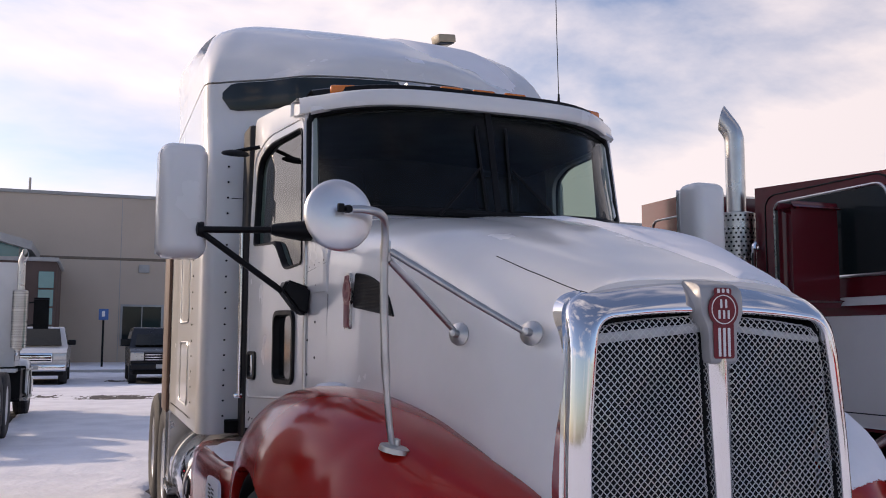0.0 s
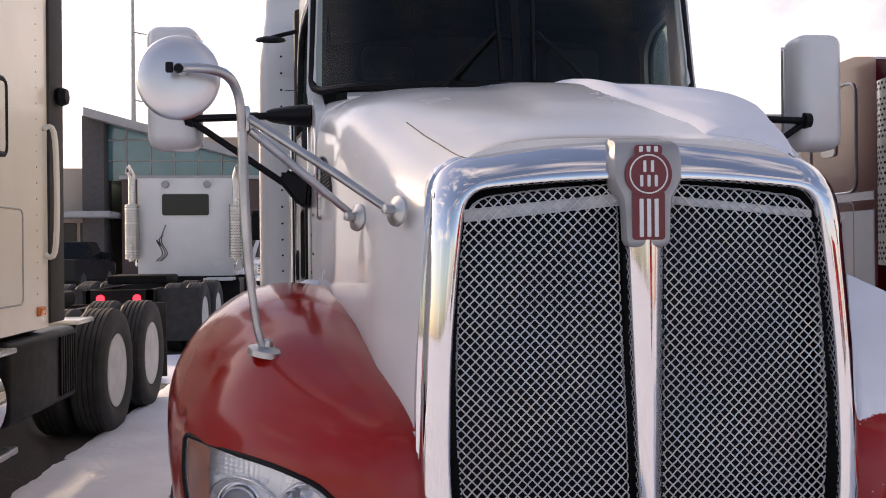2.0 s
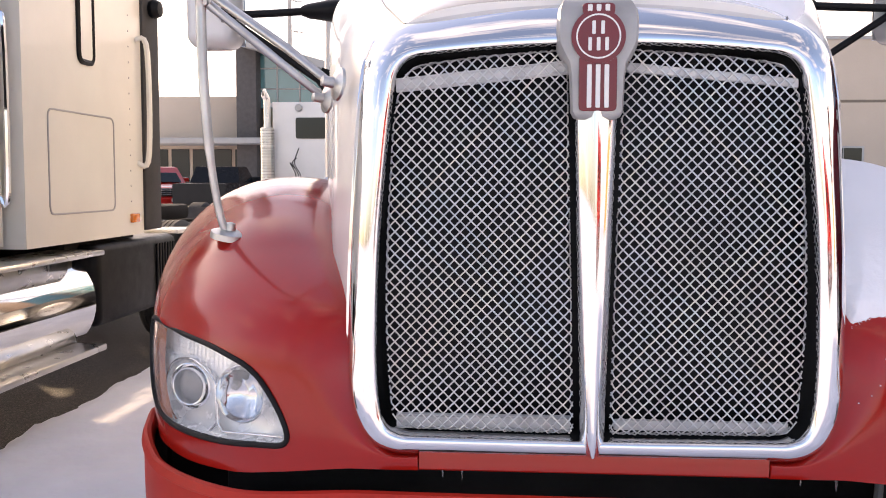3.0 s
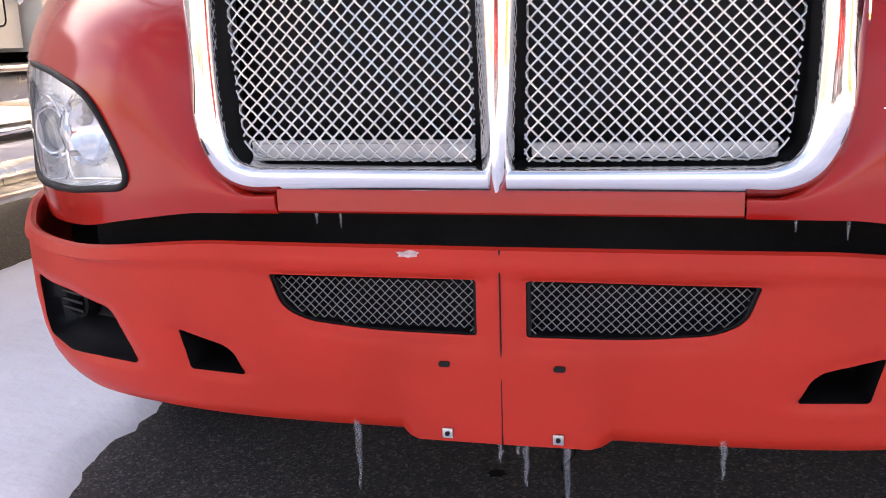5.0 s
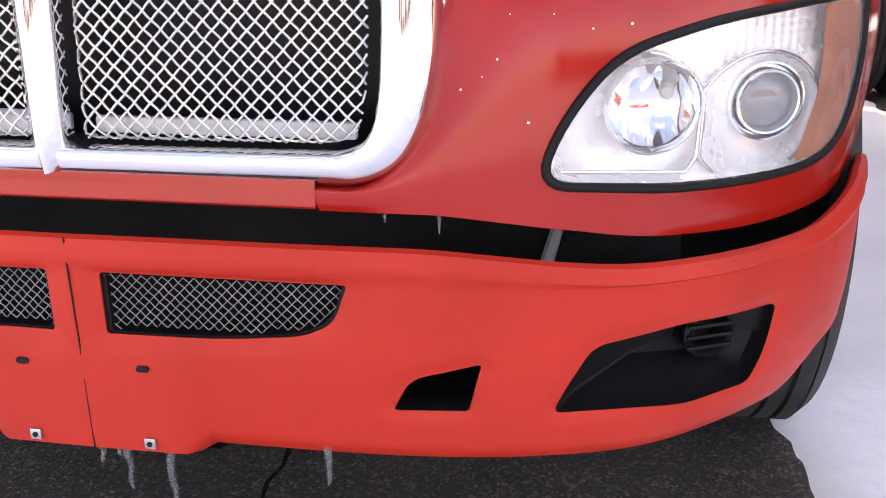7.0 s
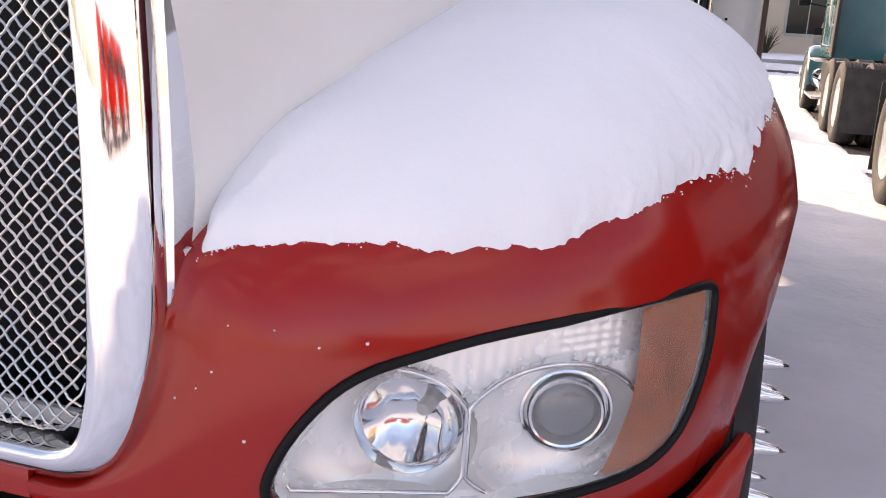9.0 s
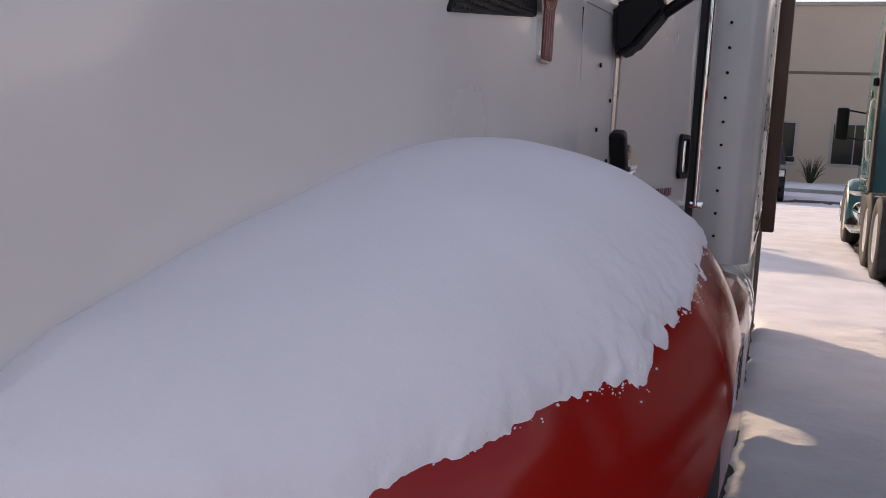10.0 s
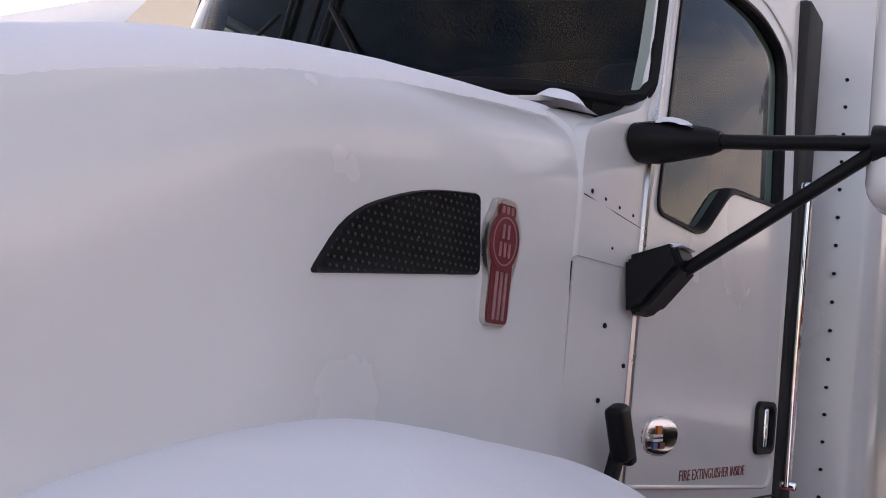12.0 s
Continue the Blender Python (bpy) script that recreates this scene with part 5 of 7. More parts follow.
b = bmesh.new()
made = grid(b, [sleeper_outline(z) for z in (1.0, 1.3, 1.8, 2.1, 2.3, 2.45, 2.55, 2.65, 2.75, 2.83, 2.915)], round_v=True)
b.faces.new(made[0])
b.faces.new(made[-1])
sleeper = part("sleeper", b, WHITE, truck, "white riveted sleeper box", smooth=40)
b = bmesh.new()
made = grid(b, [sleeper_outline(z) for z in (2.926, 2.95, 2.99, 3.05, 3.13, 3.22, 3.31, 3.38, 3.44, 3.49, 3.525, 3.545, 3.552)], round_v=True)
b.faces.new(made[0])
b.faces.new(made[-1])
part("sleeper_roof", b, WHITE, truck, "tall white rounded sleeper roof", smooth=60)


def on_sleeper(y_or_x, z, face, out=0.0):
    w = 1.03 - 0.045 * smoothstep(2.2, 2.86, z)
    return Vector((y_or_x, sleeper_front(y_or_x, z) - out, z)) if face == "front" else Vector((w + out, y_or_x, z))


for sx in (-1, 1):
    def glassband():
        b = bmesh.new()
        rows = []
        for k in range(25):
            x = 0.055 + 0.88 * k / 24
            end = smoothstep(0.055, 0.10, x) * (1 - smoothstep(0.88, 0.937, x))
            low, high = 2.835 - 0.08 * math.sqrt(end), 2.86 + 0.05 * math.sqrt(end)
            rows.append([Vector((x, sleeper_front(x, z) - d, z)) for z, d in ((low, -0.01), (low, 0.008), (low + 0.01, 0.010), (high - 0.01, 0.010), (high, 0.008), (high, -0.01))])
        made = grid(b, rows)
        b.faces.new(made[0])
        b.faces.new(made[-1])
        return b

    part("skylight_window", sided(glassband, sx), FAR_GLASS, sleeper, "black sleeper front window", smooth=30)

    def studs():
        b = bmesh.new()
        spots = [("front", 0.914, 1.10 + 0.083 * k) for k in range(17)]
        spots += [("front", 0.86, 1.05)] + [("side", 3.26 + 0.075 * k, 1.06) for k in range(19)]
        spots += [("side", 3.26, 1.15 + 0.09 * k) for k in range(18)]
        for face, a, z in spots:
            p = on_sleeper(a, z, face)
            turn = pose(*p, 90, 0, 0) if face == "front" else pose(*p, 0, 90, 0)
            lathe(b, [(0.0055, 0), (0.005, 0.003), (0.0, 0.004)], turn, 8)
        return b

    part("rivet_row", sided(studs, sx), DARK, sleeper, kind="stuff")
    part("panel_seam", sided(lambda: seam_line([on_sleeper(x, 2.26, "front", 0.0005) for x in np.linspace(0.75, 0.895, 5)], 0.0018), sx), BLACK, sleeper)
    for name, corners in (("luggage_door", [(3.45, 1.12, 0.05), (3.95, 1.12, 0.05), (3.95, 1.50, 0.05), (3.45, 1.50, 0.05)]), ("side_hatch", [(3.45, 1.62, 0.05), (4.0, 1.62, 0.05), (4.0, 2.15, 0.05), (3.45, 2.15, 0.05)])):
        def hatch():
            b = bmesh.new()
            tube(b, [on_sleeper(p.x, p.y, "side", 0.001) for p in rounded(corners)], 0.006, 6, closed=True)
            return b
        part(name, sided(hatch, sx), DULL_METAL, sleeper, "flush sleeper side hatch")

    def extender():
        b = bmesh.new()
        box(b, 1.032, 1.098 if sx > 0 else 1.055, 4.78, 5.22, 0.98, 2.86, 0.010)
        return b

    part("side_extender", sided(extender, sx), BROWN_PANEL, sleeper, "brown side extender panel")
    b = bmesh.new()
    box(b, sx * 0.80, sx * 0.90, 2.895, 2.912, 1.015, 1.075, 0.006)
    part("maker_plate", b, BLACK, sleeper, "small black plate")
b = bmesh.new()
box(b, -0.844, 0.844, 2.79, 2.92, 0.99, 2.62, 0.02)
part("cab_gap_boot", b, RUBBER, truck, "black rubber boot between cab and sleeper")


# running gear
def make_wheel_meshes():
    tyre = [(0.29, -0.10), (0.33, -0.125), (0.42, -0.14), (0.475, -0.125), (0.497, -0.10)]
    for k in range(5):
        c = -0.08 + 0.04 * k
        tyre += [(0.503, c - 0.014), (0.503, c + 0.014), (0.492, c + 0.016), (0.492, c + 0.024)]
    tyre += [(0.497, 0.10), (0.475, 0.125), (0.42, 0.14), (0.33, 0.125), (0.29, 0.10)]
    b = bmesh.new()
    lathe(b, tyre, pose(0, 0, 0, 0, 90, 0), 56)
    bmesh.ops.holes_fill(b, edges=b.edges[:])
    rim = [(0.295, 0.115), (0.285, 0.12), (0.27, 0.10), (0.255, 0.04), (0.20, 0.015), (0.16, 0.02), (0.14, 0.06), (0.12, 0.075), (0.06, 0.08), (0.0, 0.08)]
    c = bmesh.new()
    lathe(c, rim, pose(0, 0, 0, 0, 90, 0), 40)
    for k in range(10):
        a = 2 * math.pi * k / 10
        lathe(c, [(0.016, 0.0), (0.016, 0.045), (0.01, 0.055), (0.0, 0.055)], pose(0.015, 0.165 * math.cos(a), 0.165 * math.sin(a), 0, 90, 0), 8)
    return b, c


def wheel(parent, x, y, sx, rim_material, cache={}):
    """A wheel with its outer face towards sx."""
    hub = new("wheel")
    hub.parent, hub.matrix_basis = parent, pose(x, y, 0.505, 0, 0, 0 if sx > 0 else 180)
    key = rim_material.name
    if key not in cache:
        b, c = make_wheel_meshes()
        cache[key] = (part("tyre", b, RUBBER, hub, smooth=35).data, part("rim", c, rim_material, hub, smooth=35).data)
    else:
        for name, me in zip(("tyre", "rim"), cache[key]):
            ob = new(name, me)
            ob.parent = hub
    return hub


for sx in (-1, 1):
    front = wheel(truck, sx * 0.935, AXLE_Y, sx, BRUSHED)
    for k in range(10):
        a = 2 * math.pi * (k + 0.5) / 10
        b = bmesh.new()
        lathe(b, [(0.019, 0.05), (0.019, 0.10), (0.016, 0.115), (0.009, 0.15), (0.0, 0.165)], pose(0.05, 0.165 * math.cos(a), 0.165 * math.sin(a), 0, 90, 0), 10)
        part("lug_nut_cover", b, CHROME, front, "pointed chrome lug nut cover")
    for y in (5.55, 6.85):
        wheel(truck, sx * 0.90, y, sx, BRUSHED)
        wheel(truck, sx * 0.60, y, -sx, BRUSHED)
b = bmesh.new()
for sx in (-1, 1):
    box(b, sx * 0.38, sx * 0.46, 0.2, 7.6, 0.62, 0.90, 0.01)
box(b, -0.9, 0.9, 1.04, 1.16, 0.44, 0.56, 0.02)
for y in (5.55, 6.85):
    box(b, -0.8, 0.8, y - 0.08, y + 0.08, 0.43, 0.58, 0.03)
box(b, -0.4, 0.4, 7.5, 7.6, 0.62, 0.9, 0.01)
box(b, -0.45, 0.45, 0.2, 1.6, 0.60, 1.30, 0.05)
part("chassis", b, DARK, truck, "black steel chassis rails and axles")
for sx in (-1, 1):
    def flap():
        b = bmesh.new()
        grid(b, [[Vector((x, 1.70 + 0.02 * math.sin(z * 6), z)) for z in np.linspace(0.25, 1.15, 10)] for x in (0.70, 0.85, 1.0)])
        return thick(b, 0.012)
    part("splash_guard", sided(flap, sx), BLACK, truck, "black splash guard behind the front wheel")

    def arch():
        b = bmesh.new()
        rows = []
        for k in range(25):
            a = math.pi * (0.0 + k / 24)
            rows.append([Vector((x, AXLE_Y - 0.575 * math.cos(a), 0.50 + 0.575 * math.sin(a) - 0.02)) for x in (0.52, 0.8, 1.045)])
        grid(b, rows)
        return thick(b, 0.01)

    part("wheel_liner", sided(arch, sx), BLACK, truck, "black wheel arch liner")

    def fairing():
        b = bmesh.new()
        rows = []
        for y, out, top, low in ((1.74, 1.00, 1.02, 0.42), (1.85, 1.035, 1.00, 0.36), (2.1, 1.05, 0.985, 0.33), (2.5, 1.055, 0.98, 0.33), (2.85, 1.055, 0.975, 0.34), (3.0, 1.045, 0.965, 0.36), (3.06, 1.02, 0.95, 0.4)):
            rows.append([Vector((0.80, y, top)), Vector((out - 0.11, y, top)), Vector((out - 0.05, y, top - 0.015)), Vector((out - 0.012, y, top - 0.06)), Vector((out, y, top - 0.16)), Vector((out, y, low + 0.15)), Vector((out - 0.02, y, low + 0.03)), Vector((out - 0.10, y, low))])
        grid(b, rows)
        return thick(b, 0.01)

    steps = part("step_fairing", sided(fairing, sx), RED, truck, "red side step fairing", smooth=50)

    def tread():
        b = bmesh.new()
        prism(b, [Vector((1.052, p.x, p.y)) for p in rounded([(1.86, 0.74, 0.05), (2.16, 0.69, 0.10), (2.32, 0.76, 0.07), (2.26, 0.885, 0.06), (1.88, 0.90, 0.05)])], (0.010, 0, 0))
        return b

    tr = part("step_recess", sided(tread, sx), SNOW, steps, "snow-filled step recess")

    def slots():
        b = bmesh.new()
        for i in range(2):
            for j in range(7):
                box(b, 1.0625, 1.065, 2.02 + 0.10 * i, 2.09 + 0.10 * i, 0.73 + 0.018 * j + 0.008 * i, 0.738 + 0.018 * j + 0.008 * i, 0.001, segments=1)
        return b

    part("tread_slot", sided(slots, sx), BLACK, tr, kind="stuff")

    def tank():
        b = bmesh.new()
        lathe(b, [(0.0, 0.0), (0.25, 0.0), (0.30, 0.02), (0.32, 0.05), (0.32, 1.35), (0.30, 1.38), (0.0, 1.39)], pose(0.72, 3.10, 0.62, -90, 0, 0), 40)
        return b

    can = part("fuel_tank", sided(tank, sx), CHROME, truck, "polished cylindrical fuel tank", smooth=40)
    for y in (3.35, 4.2):
        b = bmesh.new()
        rows = []
        for k in range(40):
            a = 2 * math.pi * k / 40
            rows.append([Vector((sx * 0.72 + r * math.cos(a), yy, 0.62 + r * math.sin(a))) for r, yy in ((0.321, y), (0.326, y), (0.326, y + 0.05), (0.321, y + 0.05))])
        grid(b, rows, round_u=True, round_v=True)
        part("tank_strap", b, DULL_METAL, can)
    b = bmesh.new()
    box(b, sx * 0.78, sx * 1.02, 4.62, 5.0, 0.50, 0.98, 0.015)
    box(b, sx * 0.8, sx * 1.03, 4.60, 5.02, 0.42, 0.46, 0.01)
    part("tool_box", b, BRUSHED, truck, "polished metal box behind the tank")

    # side intake and badge on the hood
    INTAKE = [(0.968, 1.600, 0.012), (1.318, 1.640, 0.012), (1.298, 1.762, 0.012), (1.16, 1.744, 0.08), (1.03, 1.690, 0.05)]

    def hood_out(y, d):
        return table(HOOD_SIDE, y) + d

    def intake(out, ins, d0, d1):
        def build():
            b = bmesh.new()
            o = rounded(INTAKE)
            c = Vector((1.17, 1.675))
            rows = [[Vector((hood_out(q.x, d), q.x, q.y)) for p in o for q in (c.lerp(p, f),)] for f, d in ((out, d0), (out - 0.03, d1), (ins, d1 - 0.004), (ins * 0.5, d1 - 0.004), (0.01, d1 - 0.004))]
            grid(b, rows, round_v=True)
            return b
        return build

    inlet = part("air_inlet", sided(intake(1.05, 0.95, 0.0, 0.006), sx), BLACK, truck, "black perforated hood air inlet")
    b = bmesh.new()
    poly = [(p.x, p.y) for p in rounded(INTAKE)]
    for i in range(26):
        for j in range(14):
            y, z = 0.99 + 0.0135 * i + 0.00675 * (j % 2), 1.60 + 0.0117 * j
            if inside(poly, y, z):
                lathe(b, [(0.003, 0), (0.002, 0.0014), (0.0, 0.0014)], pose(hood_out(y, 0.003), y, z, 0, 90, 0), 6)
    part("inlet_dimple", b if sx > 0 else mirrored(b), RUBBER, inlet, kind="stuff")
    m = Matrix.Translation((sx * 0.683, 1.368, 0.167)) @ Matrix.Rotation(radians(85 * sx), 4, "Z") @ Matrix.Diagonal((0.8, 0.5, 0.95, 1))
    badge(truck, m, [(0.0, 1.466, 0.03), (0.043, 1.467, 0.02), (0.042, 1.55, 0.01), (0.059, 1.59, 0.03), (0.059, 1.64, 0.03), (0.040, 1.665, 0.02), (0.038, 1.684, 0.01), (0.0, 1.687, 0.03)], mark=PINK_MARK)

# badge sticker and wording on one door
# Disc and marks are stretched along the door to fit the camera's view.
b = bmesh.new()
lathe(b, [(0.052, 0.0), (0.051, 0.0012), (0.044, 0.0015), (0.0, 0.0015)], pose(side_x(1.366, 1.955) + 0.0012, 1.955, 1.366, 0, 90, 0) @ Matrix.Rotation(radians(6.6), 4, "X") @ Matrix.Diagonal((0.88, 1.72, 1, 1)), 40)
sticker = part("door_sticker", b, CHROME, truck, "shiny door sticker, stretched lengthwise to fit the view", smooth=30)
for dy, dz, w, h, m in ((-0.004, 0.014, 0.020, 0.020, AMBER), (0.008, -0.022, 0.022, 0.014, ENAMEL), (-0.014, -0.022, 0.016, 0.014, BLUE_SIGN), (0.0, 0.001, 0.060, 0.006, WHITE_MARK), (0.0, -0.009, 0.060, 0.006, WHITE_MARK)):
    b = bmesh.new()
    x = side_x(1.366, 1.955 + 1.6 * dy) + 0.0014
    box(b, x + 0.001, x + 0.0028, 1.955 + 1.6 * (dy - w / 2), 1.955 + 1.6 * (dy + w / 2), 1.366 + dz - h / 2, 1.366 + dz + h / 2, 0.0004, segments=1)
    part("sticker_mark", b, m, sticker)
wording = bpy.data.curves.new("wording", "FONT")
wording.body = "FIRE EXTINGUISHER INSIDE"
wording.extrude = 0.01
words = new("wording", wording)
bpy.context.view_layer.update()
lettering = bpy.data.meshes.new_from_object(words.evaluated_get(bpy.context.evaluated_depsgraph_get()))
bpy.data.objects.remove(words)
b = bmesh.new()
b.from_mesh(lettering)
xs, ys = [v.co.x for v in b.verts], [v.co.y for v in b.verts]
for v in b.verts:
    y, z = 2.075 + 0.444 * (v.co.x - min(xs)) / (max(xs) - min(xs)), 1.258 + 0.026 * (v.co.y - min(ys)) / (max(ys) - min(ys))
    v.co = Vector((side_x(z, y) + 0.0006 + 0.05 * v.co.z, y, z))
part("door_wording", b, ENAMEL, truck, "dark red lettering: FIRE EXTINGUISHER INSIDE", smooth=0)
for y0, y1 in ((1.79, 2.79),):
    part("door_sill_seam", seam_line([(side_x(1.2, y) + 0.0005, y, 1.19) for y in np.linspace(y0, y1, 12)], 0.003), BLACK, truck)


# ---- snow lying on the tractor ----
def lumps(p, size, seed=0.0):
    q = p * (1 / size) + Vector((seed, seed * 0.7, 0))
    return noise.noise(q)


FENDER_SNOW = [(0.519, 0.074), (0.60, 0.095), (0.682, 0.120), (0.778, 0.164), (0.857, 0.223), (0.935, 0.318), (0.972, 0.40), (1.004, 0.495), (1.026, 0.548), (1.043, 0.605), (1.035, 0.645), (1.031, 0.69), (1.034, 0.78), (1.038, 0.86), (1.030, 0.95), (1.020, 1.06), (1.008, 1.26), (0.99, 1.45), (0.967, 1.56), (0.90, 1.70), (0.60, 1.74)]


def edge_distance(poly, u, v):
    """Distance to an outline in plan, above zero inside it."""
    best = 9.0
    for k in range(len(poly)):
        a, b = Vector(poly[k - 1]), Vector(poly[k])
        p, d = Vector((u, v)), b - a
        t = min(1.0, max(0.0, (p - a).dot(d) / d.length_squared))
        best = min(best, (a + d * t - p).length)
    return best if inside(poly, u, v) else -best


def make_fender_snow():
    outline = FENDER_SNOW + [(0.45, 1.74), (0.45, 0.20), (0.508, 0.125)]
    step = 0.0054
    b = bmesh.new()
    made = {}
    across = [0.475 + i * step for i in range(int(0.41 / step))]
    across += [across[-1] + 0.0024 * (k + 1) for k in range(86)]
    ny = int(1.72 / step)
    for i in range(len(across)):
        for j in range(ny):
            x, y = across[i], 0.03 + j * step
            d = edge_distance(outline, x, y) + 0.004
            wall = x - table(HOOD_SIDE, y)
            if d < -0.03 or wall < -0.02:
                continue
            hit, normal = FENDER_TREE.ray_cast(Vector((x, y, 3.0)), Vector((0, 0, -1)))[:2]
            if hit is None:
                hit = Vector((x, y, table([(0.0, 1.0), (0.06, 1.03), (0.15, 1.095), (0.42, 1.205), (0.9, 1.305), (1.24, 1.325), (1.6, 1.27), (1.75, 1.16)], y)))
                normal = Vector((0, 0, 1))
            if normal.z < 0:
                normal = -normal
            if normal.z < 0.12 or hit.z < 1.0:
                continue
            near = [FENDER_TREE.ray_cast(Vector((x + u, y + v, 3.0)), Vector((0, 0, -1)))[1] for u, v in ((0.025, 0), (-0.025, 0), (0, 0.025), (0, -0.025))]
            for other in near:
                if other is not None:
                    normal = normal + (other if other.z > 0 else -other)
            normal = normal.normalized()
            p = hit.copy()
            rag = 0.006 * lumps(p, 0.07) + 0.0035 * lumps(p, 0.026, 3) + 0.0035 * lumps(p, 0.011, 4)
            side = smoothstep(0.35, 0.7, y) * smoothstep(0.85, 1.0, x)
            rag += side * (0.012 * lumps(p, 0.040, 7) + 0.007 * lumps(p, 0.018, 2))
            h = smoothstep(0.0, 0.15, d + rag)
            thin = 1 - 0.62 * smoothstep(0.74, 1.0, x) * smoothstep(0.4, 0.9, y) - 0.70 * smoothstep(0.95, 1.40, y)
            deep = -0.006 + 0.019 * math.sqrt(smoothstep(0.0, 0.022, d + rag)) + 0.036 * thin * math.sqrt(max(0.0, h)) + 0.003 * lumps(p, 0.12, 5) * h + 0.0004 * lumps(p, 0.035, 9)
            deep += side * (1 - h) * (0.003 * lumps(p, 0.030, 11) + 0.0012 * lumps(p, 0.012, 12))
            deep += h * smoothstep(0.20, 0.0, wall) * (0.012 + 0.016 * smoothstep(0.5, 0.9, y) * smoothstep(1.3, 1.0, y)) * smoothstep(1.7, 1.3, y)
            made[i, j] = b.verts.new(hit + (normal * 0.6 + Vector((0, 0, 0.4))).normalized() * deep)
    for (i, j), v in made.items():
        ring = [made.get(k) for k in ((i, j), (i + 1, j), (i + 1, j + 1), (i, j + 1))]
        if all(ring):
            b.faces.new(ring)
    return b


snow = part("fender_snow", make_fender_snow(), SNOW, None, "soft snow heaped on the red front fender", smooth=180)
tagged(snow, category="snow", group="snow on the truck")


def make_crumbs():
    """Loose grains and small clots scattered past the ragged side of the heap."""
    rng = random.Random(21)
    b = bmesh.new()
    edge = [Vector(p) for p in FENDER_SNOW]
    for k in range(420):
        i = rng.randrange(0, len(edge) - 3)
        q = edge[i].lerp(edge[i + 1], rng.random())
        far = 0.25 if q.y < 0.35 else 1.0
        out = Vector((q.x - 0.70, q.y - 1.0)).normalized()
        q = q + out * (abs(rng.gauss(0, 0.008)) - 0.008) * far
        hit, normal = FENDER_TREE.ray_cast(Vector((q.x, q.y, 3.0)), Vector((0, 0, -1)))[:2]
        if hit is None or abs(normal.z) < 0.10:
            continue
        size = rng.uniform(0.0006, 0.0018) * (1.5 if rng.random() < 0.10 else 1.0)
        m = Matrix.Translation(hit + (normal if normal.z > 0 else -normal) * size * 0.4) @ Matrix.Rotation(rng.uniform(0, 6.28), 4, (rng.random(), rng.random(), 0.5)) @ Matrix.Diagonal((size, size * rng.uniform(0.6, 1.0), size * rng.uniform(0.5, 0.9), 1))
        bmesh.ops.create_icosphere(b, subdivisions=1, radius=1.0, matrix=m)
    return b


crumbs = part("snow_crumbs", make_crumbs(), SNOW, None, "loose snow crumbs clinging to the red fender", smooth=180, kind="stuff")
tagged(crumbs, category="snow")


def make_hood_snow():
    b = bmesh.new()
    rows = []
    ys = axis_steps([(0.13, 1.64, 0.012)])
    for y in ys:
        row = []
        for k in range(60):
            turn = 0.0004 + 0.9116 * (k / 59) ** 1.7
            p, q, r = hood_point(y, turn), hood_point(y, turn + 0.01), hood_point(y + 0.01, turn)
            n = (q - p).cross(r - p).normalized()
            if n.z < 0:
                n = -n
            flat = Vector((p.x, p.y, 0))
            left = 0.05 + 0.14 * smoothstep(0.75, 0.15, y)
            low = table(HOOD_SIDE, y) * table([(0.1, 0.80), (0.4, 0.88), (0.8, 0.935), (1.2, 0.925), (1.5, 0.895)], y)
            rag = 0.010 * lumps(flat, 0.09, 4) + 0.005 * lumps(flat, 0.016, 6)
            d = min(p.x - left, (low - p.x) * 1.6, (y - 0.15) * 1.5) + rag
            h = smoothstep(0.0, 0.06, d)
            deep = -0.004 + 0.017 * math.sqrt(h) + 0.0025 * lumps(flat, 0.15, 1) * h + 0.0006 * lumps(flat, 0.015, 2) * h
            row.append(p + n * deep)
        rows.append(row)
    grid(b, rows)
    return b


snow = part("hood_snow", make_hood_snow(), SNOW, None, "thin snow lying along the hood top", smooth=180)
tagged(snow, category="snow", group="snow on the truck")


def patch_of_snow(name, label, cx, cy, rx, ry, deep, base, seed):
    """A small drift: base gives the height of what it lies on."""
    b = bmesh.new()
    n = 34
    rows = []
    for i in range(n):
        row = []
        for j in range(n):
            u, v = 2 * i / (n - 1) - 1, 2 * j / (n - 1) - 1
            x, y = cx + u * rx, cy + v * ry
            r = 1 - math.sqrt(u * u + v * v) + 0.25 * lumps(Vector((x, y, 0)), 0.08, seed)
            row.append(Vector((x, y, base(x, y) - 0.006 + (deep + 0.006) * math.sqrt(smoothstep(0.0, 0.6, r)))))
        rows.append(row)
    grid(b, rows)
    tagged(part(name, b, SNOW, None, label, smooth=180), category="snow", group="snow on the truck")


patch_of_snow("snow_drift", "small snow drift at the back of the red fender", -0.72, 1.50, 0.06, 0.17, 0.03, lambda x, y: (top_z(-x, y) or 1.32), 1)
patch_of_snow("snow_drift", "patch of snow remaining on the side step", -0.93, 2.3, 0.10, 0.35, 0.03, lambda x, y: 0.985, 2)
patch_of_snow("snow", "little snow lying on a mirror mount", 0.80, 1.765, 0.055, 0.038, 0.014, lambda x, y: 2.006 - 0.12 * max(0.0, x - 0.78), 3)
patch_of_snow("snow", "little snow lying on a lower mirror mount", 0.80, 1.78, 0.048, 0.034, 0.012, lambda x, y: 1.752 + 0.33 * (x - 0.80), 4)
patch_of_snow("snow_drift", "crusted snow in the corner of the windscreen", 0.62, 1.665, 0.06, 0.035, 0.018, lambda x, y: 2.034 - 0.25 * max(0.0, x - 0.60), 5)


